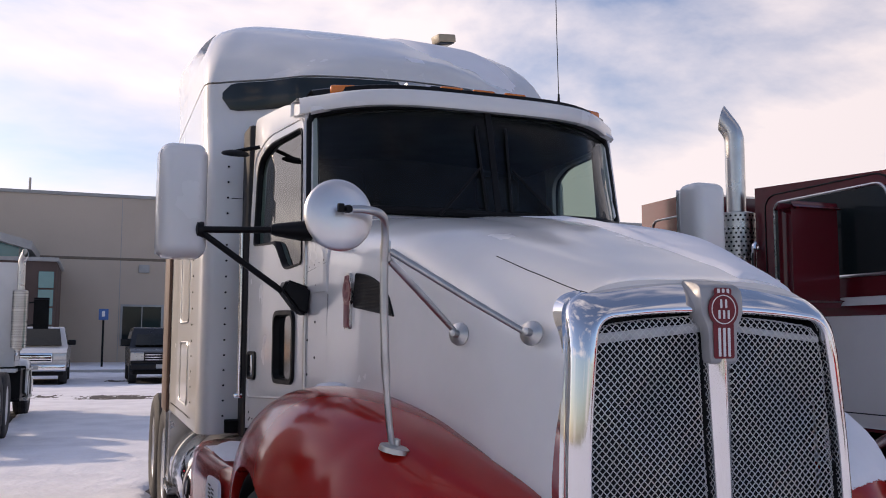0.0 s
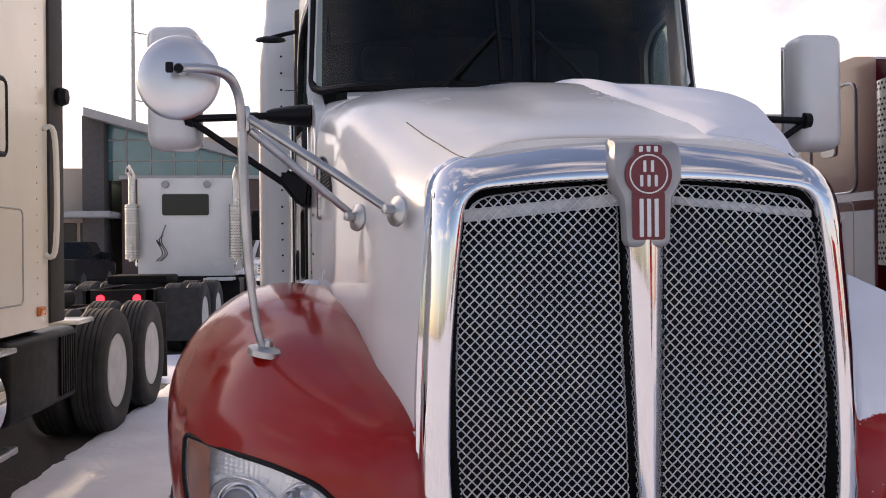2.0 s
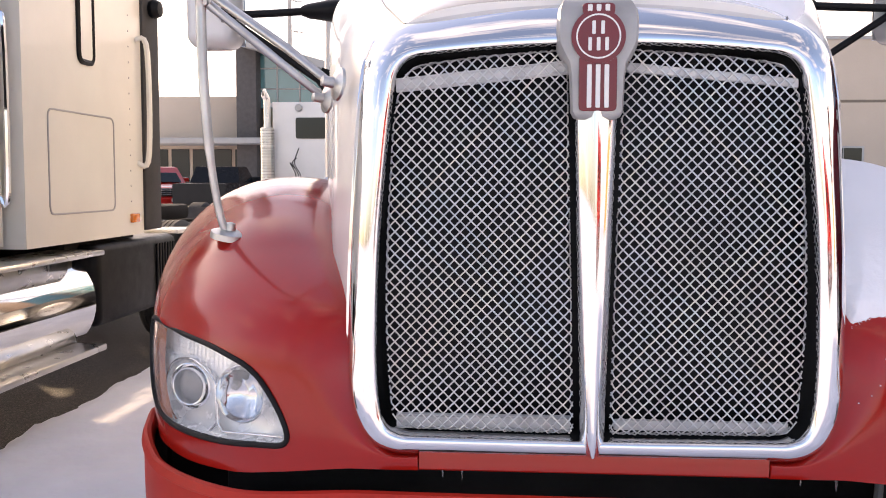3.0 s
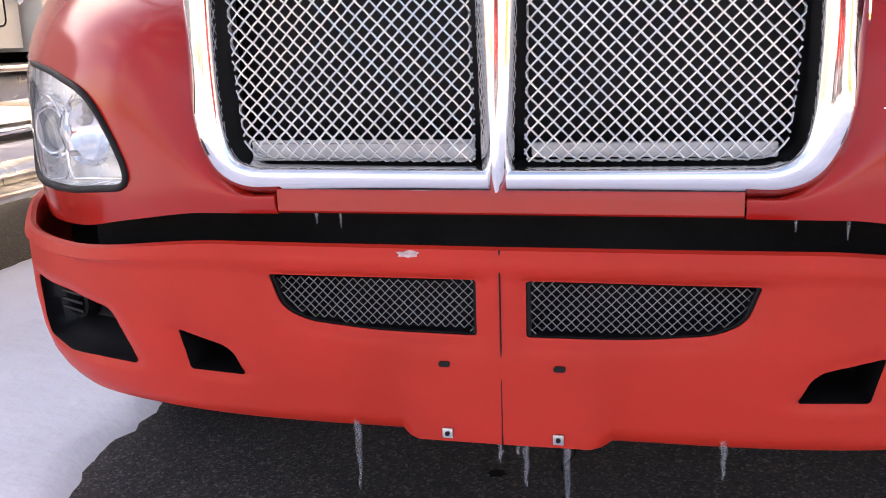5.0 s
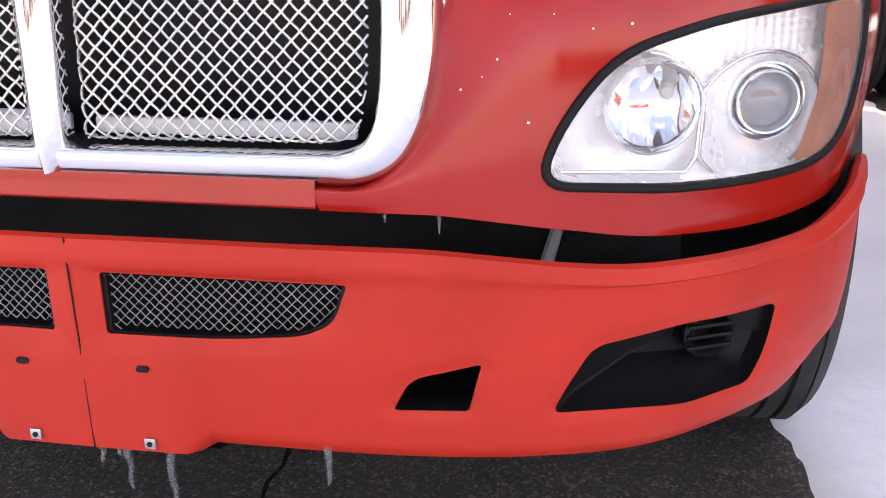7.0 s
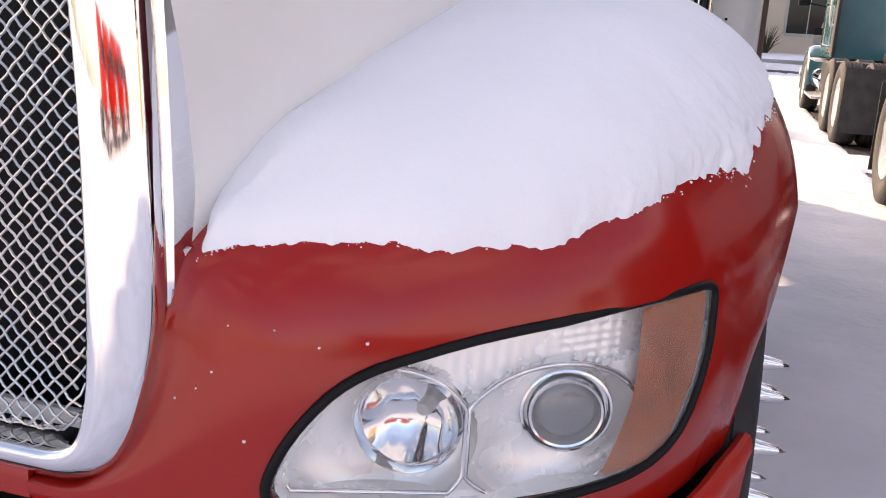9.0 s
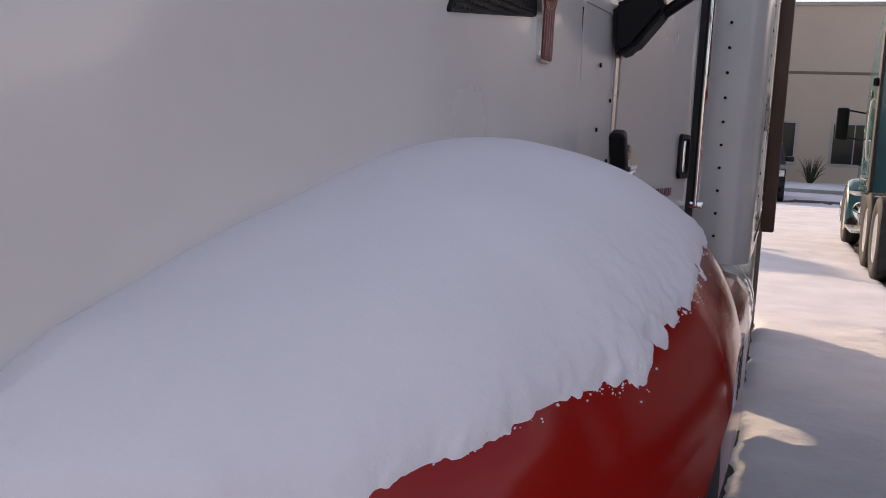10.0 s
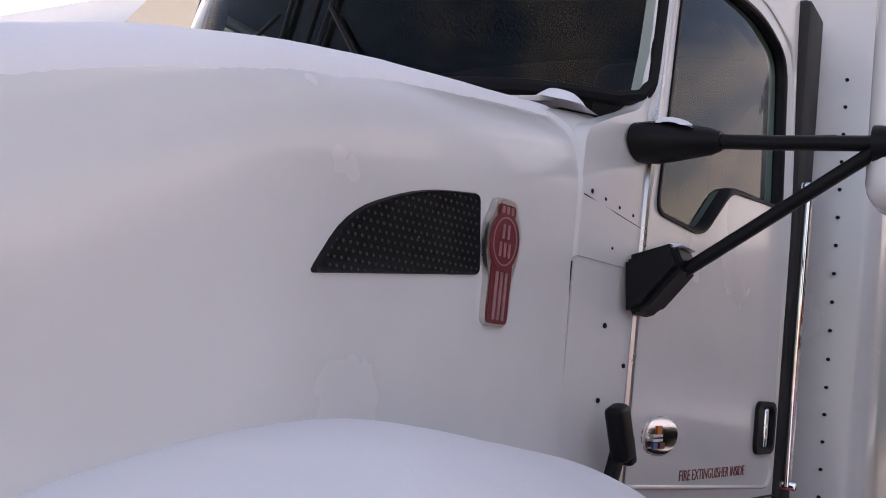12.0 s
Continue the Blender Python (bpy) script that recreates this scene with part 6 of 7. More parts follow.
def sleeper_roof_snow():
    b = bmesh.new()
    rows = []
    for z in (2.95, 3.0, 3.08, 3.16, 3.24, 3.31, 3.37, 3.42, 3.46, 3.50, 3.525, 3.545):
        line = [p for p in sleeper_outline(z) if p.y < 4.0 and p.x > -0.6 and p.y < sleeper_front(0.9, z) + 0.1]
        line.sort(key=lambda p: p.x)
        pts = []
        for x in np.linspace(0.02, 0.80, 30):
            y = float(np.interp(x, [p.x for p in line], [p.y for p in line]))
            p = Vector((x, y, z))
            d = min(x - 0.12 - 0.35 * smoothstep(3.3, 3.0, z), 0.78 - x, (z - 2.97) * 0.8) + 0.03 * lumps(p, 0.12, 8)
            pts.append(p + Vector((0, -0.6, 0.8)) * (-0.006 + 0.022 * smoothstep(0, 0.12, d)))
        rows.append(pts)
    grid(b, rows)
    return b


snow = part("roof_snow", sleeper_roof_snow(), SNOW, None, "thin snow on the front of the sleeper roof", smooth=180)
tagged(snow, category="snow", group="snow on the truck")


# ---- the finished tractor is warped, wider and higher towards the sleeper, to fit the camera's view ----
# By y: widening factor and shift along y, fitted to the camera's view.
VIEW_SPREAD = [(0.15, 0.0), (0.31, 0.018), (0.49, 0.030), (0.9, 0.085), (1.3, 0.098), (1.7, 0.092), (2.7, 0.11), (3.2, 0.12)]
VIEW_SHIFT = [(0.05, 0.0), (0.3, 0.03), (0.5, 0.033), (0.9, -0.035), (1.0, -0.045), (1.3, -0.03), (1.65, 0.0), (1.80, 0.075), (2.1, 0.075), (2.66, 0.01), (2.85, 0.0), (2.915, 0.08), (3.2, 0.15)]


def fit_view(p):
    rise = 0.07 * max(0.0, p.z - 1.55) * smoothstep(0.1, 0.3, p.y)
    return Vector((p.x * (1 + table(VIEW_SPREAD, p.y)), p.y + table(VIEW_SHIFT, p.y), p.z + rise))


def fit_tractor():
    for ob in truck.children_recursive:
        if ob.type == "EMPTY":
            ob.location = fit_view(ob.location)
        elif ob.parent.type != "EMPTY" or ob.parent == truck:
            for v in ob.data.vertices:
                v.co = fit_view(v.co)
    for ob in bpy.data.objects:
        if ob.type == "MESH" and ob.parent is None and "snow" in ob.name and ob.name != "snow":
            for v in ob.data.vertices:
                v.co = fit_view(v.co)


fit_tractor()

# icicles under the bumper
for x, length, turn in ((-0.246, 0.13, 0), (-0.008, 0.045, 4), (0.033, 0.085, -3), (0.098, 0.16, 2), (0.334, 0.065, 0), (0.02, 0.03, 5)):
    b = bmesh.new()
    n = 9
    base = 0.388 if abs(x) < 0.15 else 0.405
    tube(b, [Vector((x + 0.0014 * math.sin(k * 1.7 + x * 9), 0.035 + 0.002 * math.cos(k * 1.3), base - length * k / (n - 1))) for k in range(n)], [0.006 * (1 - k / n) ** 0.8 + 0.0012 for k in range(n)], 8)
    tagged(part("icicle", b, ICE, None, "clear icicle hanging below the bumper", smooth=80), category="icicle", group="icicles")
for x, length in ((-0.30, 0.03), (-0.26, 0.035), (0.42, 0.03), (0.49, 0.04)):
    b = bmesh.new()
    tube(b, [Vector((x, 0.05, 0.755 - length * k / 5)) for k in range(6)], [0.0035 * (1 - k / 6) + 0.0008 for k in range(6)], 7)
    tagged(part("icicle", b, ICE, None, "tiny icicle below the red strip", smooth=80), category="icicle", group="icicles")


# ---- other parked tractors ----
def bevel_all(b, offset, segments=2, angle=30):
    edges = [e for e in b.edges if len(e.link_faces) == 2 and e.calc_face_angle(0) > radians(angle)]
    bmesh.ops.bevel(b, geom=edges, offset=offset, segments=segments, profile=0.5, affect="EDGES")
    return b


def profile_body(outline, half, bevel=0.06):
    """A solid from a side outline (y, z) across the whole width, with rounded edges."""
    b = bmesh.new()
    prism(b, [Vector((-half, y, z)) for y, z in outline], (2 * half, 0, 0))
    return bevel_all(b, bevel, 3)


def outlined(parent, name, corners, sx, x, material, r=0.008):
    b = bmesh.new()
    tube(b, [Vector((sx * x, p.x, p.y)) for p in rounded(corners, 5)], r, 6, closed=True)
    return part(name, b, material, parent)


def filled(parent, name, corners, sx, x, material, deep=0.012, label=""):
    b = bmesh.new()
    prism(b, [Vector((sx * x, p.x, p.y)) for p in rounded(corners, 5)], (sx * deep, 0, 0))
    return part(name, b, material, parent, label, smooth=30)


def tall_stack(parent, x, y, top, way=-1, low=1.3):
    b = bmesh.new()
    o, r, bend = (-1 if x < 0 else 1), 0.067, top - 0.20
    line = [(Vector((x, y, low + (bend - low) * k / 6)), 0.0) for k in range(7)]
    line += [(Vector((x + o * 0.2 * (1 - math.cos(a)), y, bend + 0.2 * math.sin(a))), a) for a in (0.1, 0.2, 0.3, 0.4, 0.5, 0.58)]
    line.append((line[-1][0] + Vector((o * 0.55, 0, 0.83)) * 0.09, 0.58))
    rows = []
    for k, (p, a) in enumerate(line):
        ahead, out = Vector((o * math.sin(a), 0, math.cos(a))), Vector((math.cos(a) * o, 0, -math.sin(a)))
        row = []
        for i in range(24):
            c = 2 * math.pi * i / 24
            slide = -0.9 * r * math.cos(c) if k == len(line) - 1 else 0.0
            row.append(p + r * (math.sin(c) * Vector((0, 1, 0)) + math.cos(c) * out) + ahead * slide)
        rows.append(row)
    rows.append([line[-1][0].lerp(q, 0.88) for q in rows[-1]])
    rows.append([line[-4][0].lerp(q, 0.9) for q in rows[-5]])
    made = grid(b, rows, round_v=True)
    b.faces.new(made[-1])
    turned = Matrix.Translation((x, y, 0)) @ Matrix.Rotation(radians(48 * o), 4, "Z") @ Matrix.Translation((-x, -y, 0))
    bmesh.ops.transform(b, matrix=turned, verts=b.verts)
    pipe = part("exhaust_pipe", b, BRUSHED, parent, "chrome exhaust stack with curved tip", smooth=60)
    b = bmesh.new()
    lathe(b, [(0.105, 0), (0.135, 0.005), (0.135, 1.05), (0.110, 1.06)], pose(x, y, top - 1.76), 36)
    shield = part("heat_shield", b, BRUSHED, pipe, "perforated heat shield", smooth=40)
    b = bmesh.new()
    for i in range(34):
        for j in range(26):
            if i % 9 in (4,):
                continue
            a = 2 * math.pi * (j + 0.5 * (i % 2)) / 26
            lathe(b, [(0.0085, 0.0), (0.0085, 0.0015), (0.0, 0.0015)], Matrix.Translation((x + 0.1345 * math.cos(a), y + 0.1345 * math.sin(a), top - 1.72 + 0.03 * i)) @ Matrix.Rotation(a, 4, "Z") @ Matrix.Rotation(math.pi / 2, 4, "Y"), 6)
    part("shield_hole", b, BLACK, shield, kind="stuff")
    return pipe


def tractor(name, label, paint, low_paint, at, cab=(1.45, 2.6), sleeper_to=4.45, roof=2.6, tall=3.5, tail=8.1, axles=(6.3, 7.55), stacks=(), rims=None, hood_to=0.1, stripe=None, gap=0.06, mirror_at=0.1, mirror_paint=None, group="parked tractors"):
    ob = thing(name, label, "truck", group, at=at)
    rims = rims or BRUSHED
    y0, y1 = cab
    half = 0.98
    # hood and front
    body = part("hood", profile_body([(hood_to, 0.95), (hood_to, 1.55), (hood_to + 0.15, 1.68), (y0 + 0.05, 1.95), (y0 + 0.05, 0.95)], 0.68, 0.09), paint, ob, smooth=45)
    b = bmesh.new()
    box(b, -0.46, 0.46, hood_to - 0.05, hood_to + 0.05, 0.80, 1.58, 0.03)
    grill = part("grille", b, CHROME, ob, "chrome grille")
    for k in range(13):
        b = bmesh.new()
        box(b, -0.42, 0.42, hood_to - 0.062, hood_to - 0.045, 0.85 + 0.055 * k, 0.87 + 0.055 * k, 0.004, segments=1)
        part("grille_slat", b, BLACK, grill)
    b = bmesh.new()
    box(b, -1.1, 1.1, hood_to - 0.16, hood_to - 0.02, 0.38, 0.70, 0.04, segments=3)
    part("bumper", b, CHROME, ob, "chrome bumper")
    for sx in (-1, 1):
        def wing():
            b = bmesh.new()
            rows = []
            for k in range(17):
                a = math.pi * (-0.05 + 1.05 * k / 16)
                rows.append([Vector((x, hood_to + 1.0 - (0.62 + 0.04 * (x > 1.0)) * math.cos(a), 0.5 + 0.62 * math.sin(a) - d)) for x, d in ((0.62, 0.0), (0.8, -0.01), (1.0, 0.0), (1.08, 0.04), (1.10, 0.10))])
            grid(b, rows)
            return thick(b, 0.015)
        part("fender", sided(wing, sx), low_paint or paint, ob, smooth=50)
        b = bmesh.new()
        box(b, sx * 0.66, sx * 0.96, hood_to + 0.08, hood_to + 0.2, 0.86, 1.06, 0.04, segments=3)
        part("headlight", b, BRUSHED, ob, "headlight")
    # cab
    part("cab", profile_body([(y0, 1.0), (y0, 1.92), (y0 + 0.28, 2.5), (y0 + 0.42, roof), (y1, roof + 0.06), (y1, 1.0)], half - 0.06, 0.07), paint, ob, "cab", smooth=45)
    b = bmesh.new()
    prism(b, [Vector((-0.80, y0 + 0.0, 1.95)), Vector((0.80, y0 + 0.0, 1.95)), Vector((0.76, y0 + 0.245, 2.46)), Vector((-0.76, y0 + 0.245, 2.46))], (0, -0.02, 0.008))
    part("windscreen", b, FAR_GLASS, ob, "dark windscreen", smooth=30)
    for sx in (-1, 1):
        filled(ob, "side_window", [(y0 + 0.2, 1.90, 0.04), (y1 - 0.2, 1.90, 0.04), (y1 - 0.2, 2.42, 0.06), (y0 + 0.42, 2.42, 0.06)], sx, half - 0.06, FAR_GLASS, label="dark side window")
        outlined(ob, "window_trim", [(y0 + 0.2, 1.90, 0.04), (y1 - 0.2, 1.90, 0.04), (y1 - 0.2, 2.42, 0.06), (y0 + 0.42, 2.42, 0.06)], sx, half - 0.05, BRUSHED, 0.010)
        outlined(ob, "door_seam", [(y0 + 0.12, 1.1, 0.04), (y1 - 0.1, 1.1, 0.04), (y1 - 0.1, 2.48, 0.1), (y0 + 0.4, 2.48, 0.1), (y0 + 0.12, 1.9, 0.06)], sx, half - 0.059, BLACK, 0.005)
        b = bmesh.new()
        tube(b, [(sx * 0.90, y0 + mirror_at + 0.05, 2.2), (sx * 1.2, y0 + mirror_at, 2.25)], 0.015, 8)
        arm = part("mirror_arm", b, BLACK, ob)
        b = bmesh.new()
        tube(b, [(sx * 0.90, y0 + mirror_at + 0.05, 1.75), (sx * 1.2, y0 + mirror_at, 1.80)], 0.015, 8)
        part("mirror_arm", b, BLACK, ob)
        b = bmesh.new()
        near = 1.04 if mirror_paint else 1.18
        box(b, sx * near, sx * (near + 0.26 if mirror_paint else 1.38), y0 + mirror_at - 0.05, y0 + mirror_at + 0.06, 1.75, 2.29, 0.04, segments=3)
        part("mirror", b, mirror_paint or BLACK, arm, "tall mirror")
        b = bmesh.new()
        tube(b, spline([(sx * 0.93, y1 - 0.03, 1.25), (sx * 0.97, y1 - 0.03, 1.28), (sx * 0.97, y1 - 0.03, 2.1), (sx * 0.93, y1 - 0.03, 2.13)], 16), 0.016, 8)
        part("grab_rail", b, CHROME, ob)
    if stripe:
        for sx in (-1, 1):
            for z0, z1, m in stripe:
                b = bmesh.new()
                box(b, sx * (half - 0.07), sx * (half - 0.056), y0 + 0.06, y1 - 0.04, z0, z1, 0.003, segments=1)
                part("stripe", b, m, ob)
    if sleeper_to > y1:
        sb = y1 + gap
        rise = tall - roof
        part("sleeper", profile_body([(sb, 0.98), (sb, roof + 0.05), (sb + min(0.9, 1.2 * rise) * 0.5, roof + 0.7 * rise), (sb + min(1.2, 1.6 * rise) + 0.05, tall), (sleeper_to, tall), (sleeper_to, 0.98)], half + 0.03, 0.08), paint, ob, "sleeper box", smooth=45)
        for sx in (-1, 1):
            outlined(ob, "hatch", [(sb + 0.25, 1.15, 0.05), (sleeper_to - 0.45, 1.15, 0.05), (sleeper_to - 0.45, 1.72, 0.05), (sb + 0.25, 1.72, 0.05)], sx, half + 0.031, GREY_TRIM, 0.006)
            if sleeper_to - sb > 1.4:
                outlined(ob, "bunk_window", [(sb + 0.62, 2.02, 0.05), (sb + 0.80, 2.02, 0.05), (sb + 0.80, 2.45, 0.05), (sb + 0.62, 2.45, 0.05)], sx, half + 0.034, BLACK, 0.018)
                filled(ob, "bunk_pane", [(sb + 0.62, 2.02, 0.05), (sb + 0.80, 2.02, 0.05), (sb + 0.80, 2.45, 0.05), (sb + 0.62, 2.45, 0.05)], sx, half + 0.03, CREAM)
                b = bmesh.new()
                box(b, sx * (half + 0.0), sx * (half + 0.05), sleeper_to, sleeper_to + 0.28, 1.0, tall - 0.25, 0.015)
                part("side_extender", b, RUBBER, ob, "black rubber side extender")
                b = bmesh.new()
                lathe(b, [(0.0, 0.05), (0.05, 0.04), (0.065, 0.0), (0.05, -0.04), (0.0, -0.05)], pose(sx * (half + 0.08), sleeper_to + 0.14, 2.5, 0, 90, 0), 20)
                part("work_lamp", b, BLACK, ob, "black work lamp")
                b = bmesh.new()
                tube(b, spline([(sx * (half + 0.03), sleeper_to - 0.08, 1.45), (sx * (half + 0.10), sleeper_to - 0.06, 1.5), (sx * (half + 0.10), sleeper_to - 0.06, 2.2), (sx * (half + 0.03), sleeper_to - 0.08, 2.26)], 18), 0.018, 8)
                part("grab_rail", b, CREAM, ob)
                b = bmesh.new()
                box(b, sx * (half + 0.02), sx * (half + 0.05), sleeper_to - 0.22, sleeper_to - 0.10, 1.06, 1.12, 0.01)
                part("side_marker", b, AMBER, ob, "amber side marker")
                b = bmesh.new()
                for k in range(22):
                    lathe(b, [(0.006, 0), (0.005, 0.003), (0, 0.004)], pose(sx * (half + 0.03), sleeper_to - 0.2, 1.1 + 0.1 * k, 0, 90 * sx, 0), 6)
                part("rivet_row", b, GREY_TRIM, ob, kind="stuff")
            else:
                if stripe:
                    for z0, z1, m in stripe:
                        b = bmesh.new()
                        box(b, sx * (half + 0.02), sx * (half + 0.034), sb + 0.03, sleeper_to - 0.03, z0, z1, 0.003, segments=1)
                        part("stripe", b, m, ob)
                    # Pane in cream paint: the yellow reflection is put in as colour.
                    filled(ob, "bunk_pane", [(sb + 0.45, 2.02, 0.04), (sb + 0.62, 2.02, 0.04), (sb + 0.62, 2.32, 0.04), (sb + 0.45, 2.32, 0.04)], sx, half + 0.03, CREAM)
                outlined(ob, "sleeper_door", [(sb + 0.22, 1.78, 0.08), (sleeper_to - 0.15, 1.78, 0.08), (sleeper_to - 0.15, 2.45, 0.08), (sb + 0.22, 2.45, 0.08)], sx, half + 0.034, DULL_METAL, 0.008)
    else:
        b = bmesh.new()
        prism(b, [Vector((p.x, y1 - 0.001, p.y)) for p in rounded([(-0.45, 2.19, 0.05), (0.45, 2.19, 0.05), (0.45, 2.61, 0.05), (-0.45, 2.61, 0.05)], 5)], (0, 0.02, 0))
        part("rear_window", b, FAR_GLASS, ob, "dark rear cab window", smooth=30)
        for x in (-0.42, 0.38):
            b = bmesh.new()
            lathe(b, [(0.07, 0.0), (0.075, 0.06), (0.06, 0.08), (0.0, 0.085)], pose(x, y1, roof - 0.06, -90, 0, 0), 20)
            part("work_lamp", b, GREY_TRIM, ob, "round rear work lamp")
        b = bmesh.new()
        for k, x in enumerate((0.38, 0.42, 0.47)):
            tube(b, spline([(x, y1 + 0.05, 2.0 - 0.2 * k), (x + 0.05, y1 + 0.22, 1.7), (x - 0.06, y1 + 0.2, 1.45), (x + 0.03, y1 + 0.35, 1.3)], 20), 0.010, 8)
        part("air_hoses", b, BLACK, ob, "coiled black air hoses", kind="stuff")
    for x, y in stacks:
        tall_stack(ob, x, y, 3.10 if sleeper_to < 4.2 else 3.3)
    # chassis
    b = bmesh.new()
    for sx in (-1, 1):
        box(b, sx * 0.38, sx * 0.46, hood_to + 0.1, tail, 0.66, 0.94, 0.01)
    for y in (*axles, hood_to + 1.0):
        box(b, -0.8, 0.8, y - 0.08, y + 0.08, 0.43, 0.58, 0.03)
    box(b, -0.5, 0.5, tail - 0.1, tail, 0.66, 0.94, 0.01)
    box(b, -0.45, 0.45, axles[0] + 0.1, axles[0] + 1.0, 0.98, 1.12, 0.04)
    box(b, -0.9, 0.9, max(y1, sleeper_to) - 0.9, max(y1, sleeper_to) + 0.1, 0.86, 0.99, 0.02)
    part("chassis", b, DARK, ob, "black chassis with fifth wheel")
    for sx in (-1, 1):
        b = bmesh.new()
        rear = max(y1, sleeper_to)
        box(b, sx * 0.55, sx * 1.03, rear - 0.75, rear + 0.55, 0.45, 0.95, 0.05, segments=3)
        case = part("battery_box", b, BLACK, ob, "black ribbed battery box")
        for k in range(7):
            b = bmesh.new()
            box(b, sx * 1.03, sx * 1.045, rear + 0.15 + 0.05 * k, rear + 0.17 + 0.05 * k, 0.5, 0.9, 0.005, segments=1)
            part("rib", b, BLACK, case)
        b = bmesh.new()
        box(b, sx * 0.50, sx * 1.02, rear + 0.62, rear + 1.0, 0.94, 0.975, 0.01)
        part("deck_plate", b, WHITE, ob, "snowy deck plate")
        b = bmesh.new()
        lathe(b, [(0.0, 0.0), (0.28, 0.0), (0.31, 0.03), (0.31, 1.37), (0.28, 1.4), (0.0, 1.4)], pose(sx * 0.74, rear - 2.2, 0.62, -90, 0, 0), 36)
        tank = part("fuel_tank", b, CHROME, ob, "polished fuel tank", smooth=40)
        b = bmesh.new()
        box(b, sx * 0.80, sx * 1.12, rear - 2.2, rear - 0.85, 0.34, 0.38, 0.01)
        box(b, sx * 0.80, sx * 1.12, rear - 2.2, rear - 0.85, 0.90, 0.93, 0.01)
        part("step", b, BRUSHED, tank, "bright tread step")
        for x, inner in ((sx * 0.95, False), (sx * 0.64, True)):
            for y in axles:
                wheel(ob, x, y, -sx if inner else sx, rims)
        wheel(ob, sx * 0.96, hood_to + 1.0, sx, rims)
        b = bmesh.new()
        grid(b, [[Vector((x, axles[1] + 0.62 + 0.01 * math.sin(9 * z), z)) for z in np.linspace(0.2, 0.95, 8)] for x in (sx * 0.5, sx * 0.8, sx * 1.08)])
        part("mud_flap", thick(b, 0.012), RUBBER, ob, "black mud flap")
    if sleeper_to == 0:
        for x in (-0.25, 0.25):
            b = bmesh.new()
            lathe(b, [(0.055, 0), (0.055, 0.03), (0.0, 0.035)], pose(x, tail, 0.82, -90, 0, 0), 18)
            part("tail_lamp", b, TAIL, ob, "lit red tail lamp")
    return ob


WHITE_RIM = surface("white_painted_rim", (0.62, 0.61, 0.6), 0.5, var=0.15, scale=8)
tractor("semi_truck", "off-white sleeper tractor with black side extenders", CREAM, None, pose(-3.64, 0, 0), cab=(1.6, 2.66), hood_to=0.4, sleeper_to=4.24, tall=3.6, tail=7.6, axles=(5.72, 6.97), rims=WHITE_RIM)
tractor("semi_truck", "white day-cab tractor seen from behind, tail lamps lit", WHITE, None, pose(-3.97, 19.3, 0, 0, 0, 180), cab=(1.5, 2.9), sleeper_to=0, roof=2.86, tail=8.0, axles=(5.95, 7.25), stacks=((-0.99, 3.05), (0.99, 3.05)), rims=WHITE_RIM)
red = tractor("semi_truck", "maroon and white tractor with chrome exhaust stacks", MAROON, MAROON, pose(3.40, 0, 0), cab=(1.3, 2.81), sleeper_to=4.05, roof=2.49, tall=2.60, tail=7.9, axles=(5.9, 7.2), stacks=((-0.94, 2.98), (0.94, 2.98)), hood_to=0.35, gap=0.32, mirror_at=0.75, mirror_paint=MAROON,
              stripe=((1.02, 1.665, WHITE), (1.725, 1.775, WHITE)))
for x in (-0.62, -0.31, 0.0, 0.31, 0.62):
    b = bmesh.new()
    box(b, x - 0.05, x + 0.05, 1.74, 1.82, 2.475, 2.535, 0.018, segments=3)
    part("marker_light", b, AMBER, red, "amber roof marker light")
for x in (-0.46, -0.16):
    b = bmesh.new()
    lathe(b, [(0.020, 0.42), (0.022, 0.12), (0.035, 0.04), (0.065, 0.0), (0.050, 0.004), (0.018, 0.06)], pose(x, 1.80, 2.575, -90, 0, 0), 20)
    box(b, x - 0.02, x + 0.02, 2.0, 2.04, 2.49, 2.565, 0.006)
    part("air_horn", b, CHROME, red, "chrome roof air horn")
tractor("semi_truck", "turquoise sleeper tractor parked nose away", TEAL, None, pose(3.45, 17.7, 0, 0, 0, 180), cab=(1.3, 2.4), sleeper_to=4.1, tall=3.5, tail=7.3, axles=(4.9, 6.2))
scarlet = tractor("semi_truck", "bright red tractor in the row across the lot", RED, RED, pose(10.5, -10.5, 0, 0, 0, 180), cab=(1.3, 2.5), sleeper_to=4.3, tall=3.3)
for k in range(3):
    copy_thing(scarlet, pose(14.4 + 3.8 * k, -10.3 + 0.3 * (k % 2), 0, 0, 0, 180))
pylon = thing("pylon_sign", "tall roadside sign with dark panels and a red stripe", "sign")
b = bmesh.new()
box(b, 29.0, 29.4, -4.0, -1.0, 0.0, 3.2, 0.05)
part("base", b, surface("orange_tan_plaster", (0.55, 0.30, 0.12), 0.8, var=0.1), pylon, "orange-tan base")
for k in range(3):
    b = bmesh.new()
    box(b, 28.95, 29.45, -4.0, -1.0, 3.5 + 1.25 * k, 4.65 + 1.25 * k, 0.04)
    panel = part("sign_panel", b, NAVY, pylon, "dark sign panel")
    b = bmesh.new()
    box(b, 28.93, 28.948, -3.6, -1.6, 3.9 + 1.25 * k, 4.1 + 1.25 * k, 0.004, segments=1)
    part("sign_bar", b, WHITE_MARK, panel)
b = bmesh.new()
box(b, 28.98, 29.42, -1.0, -0.5, 3.2, 7.3, 0.03)
part("stripe", b, RED, pylon, "red upright stripe")


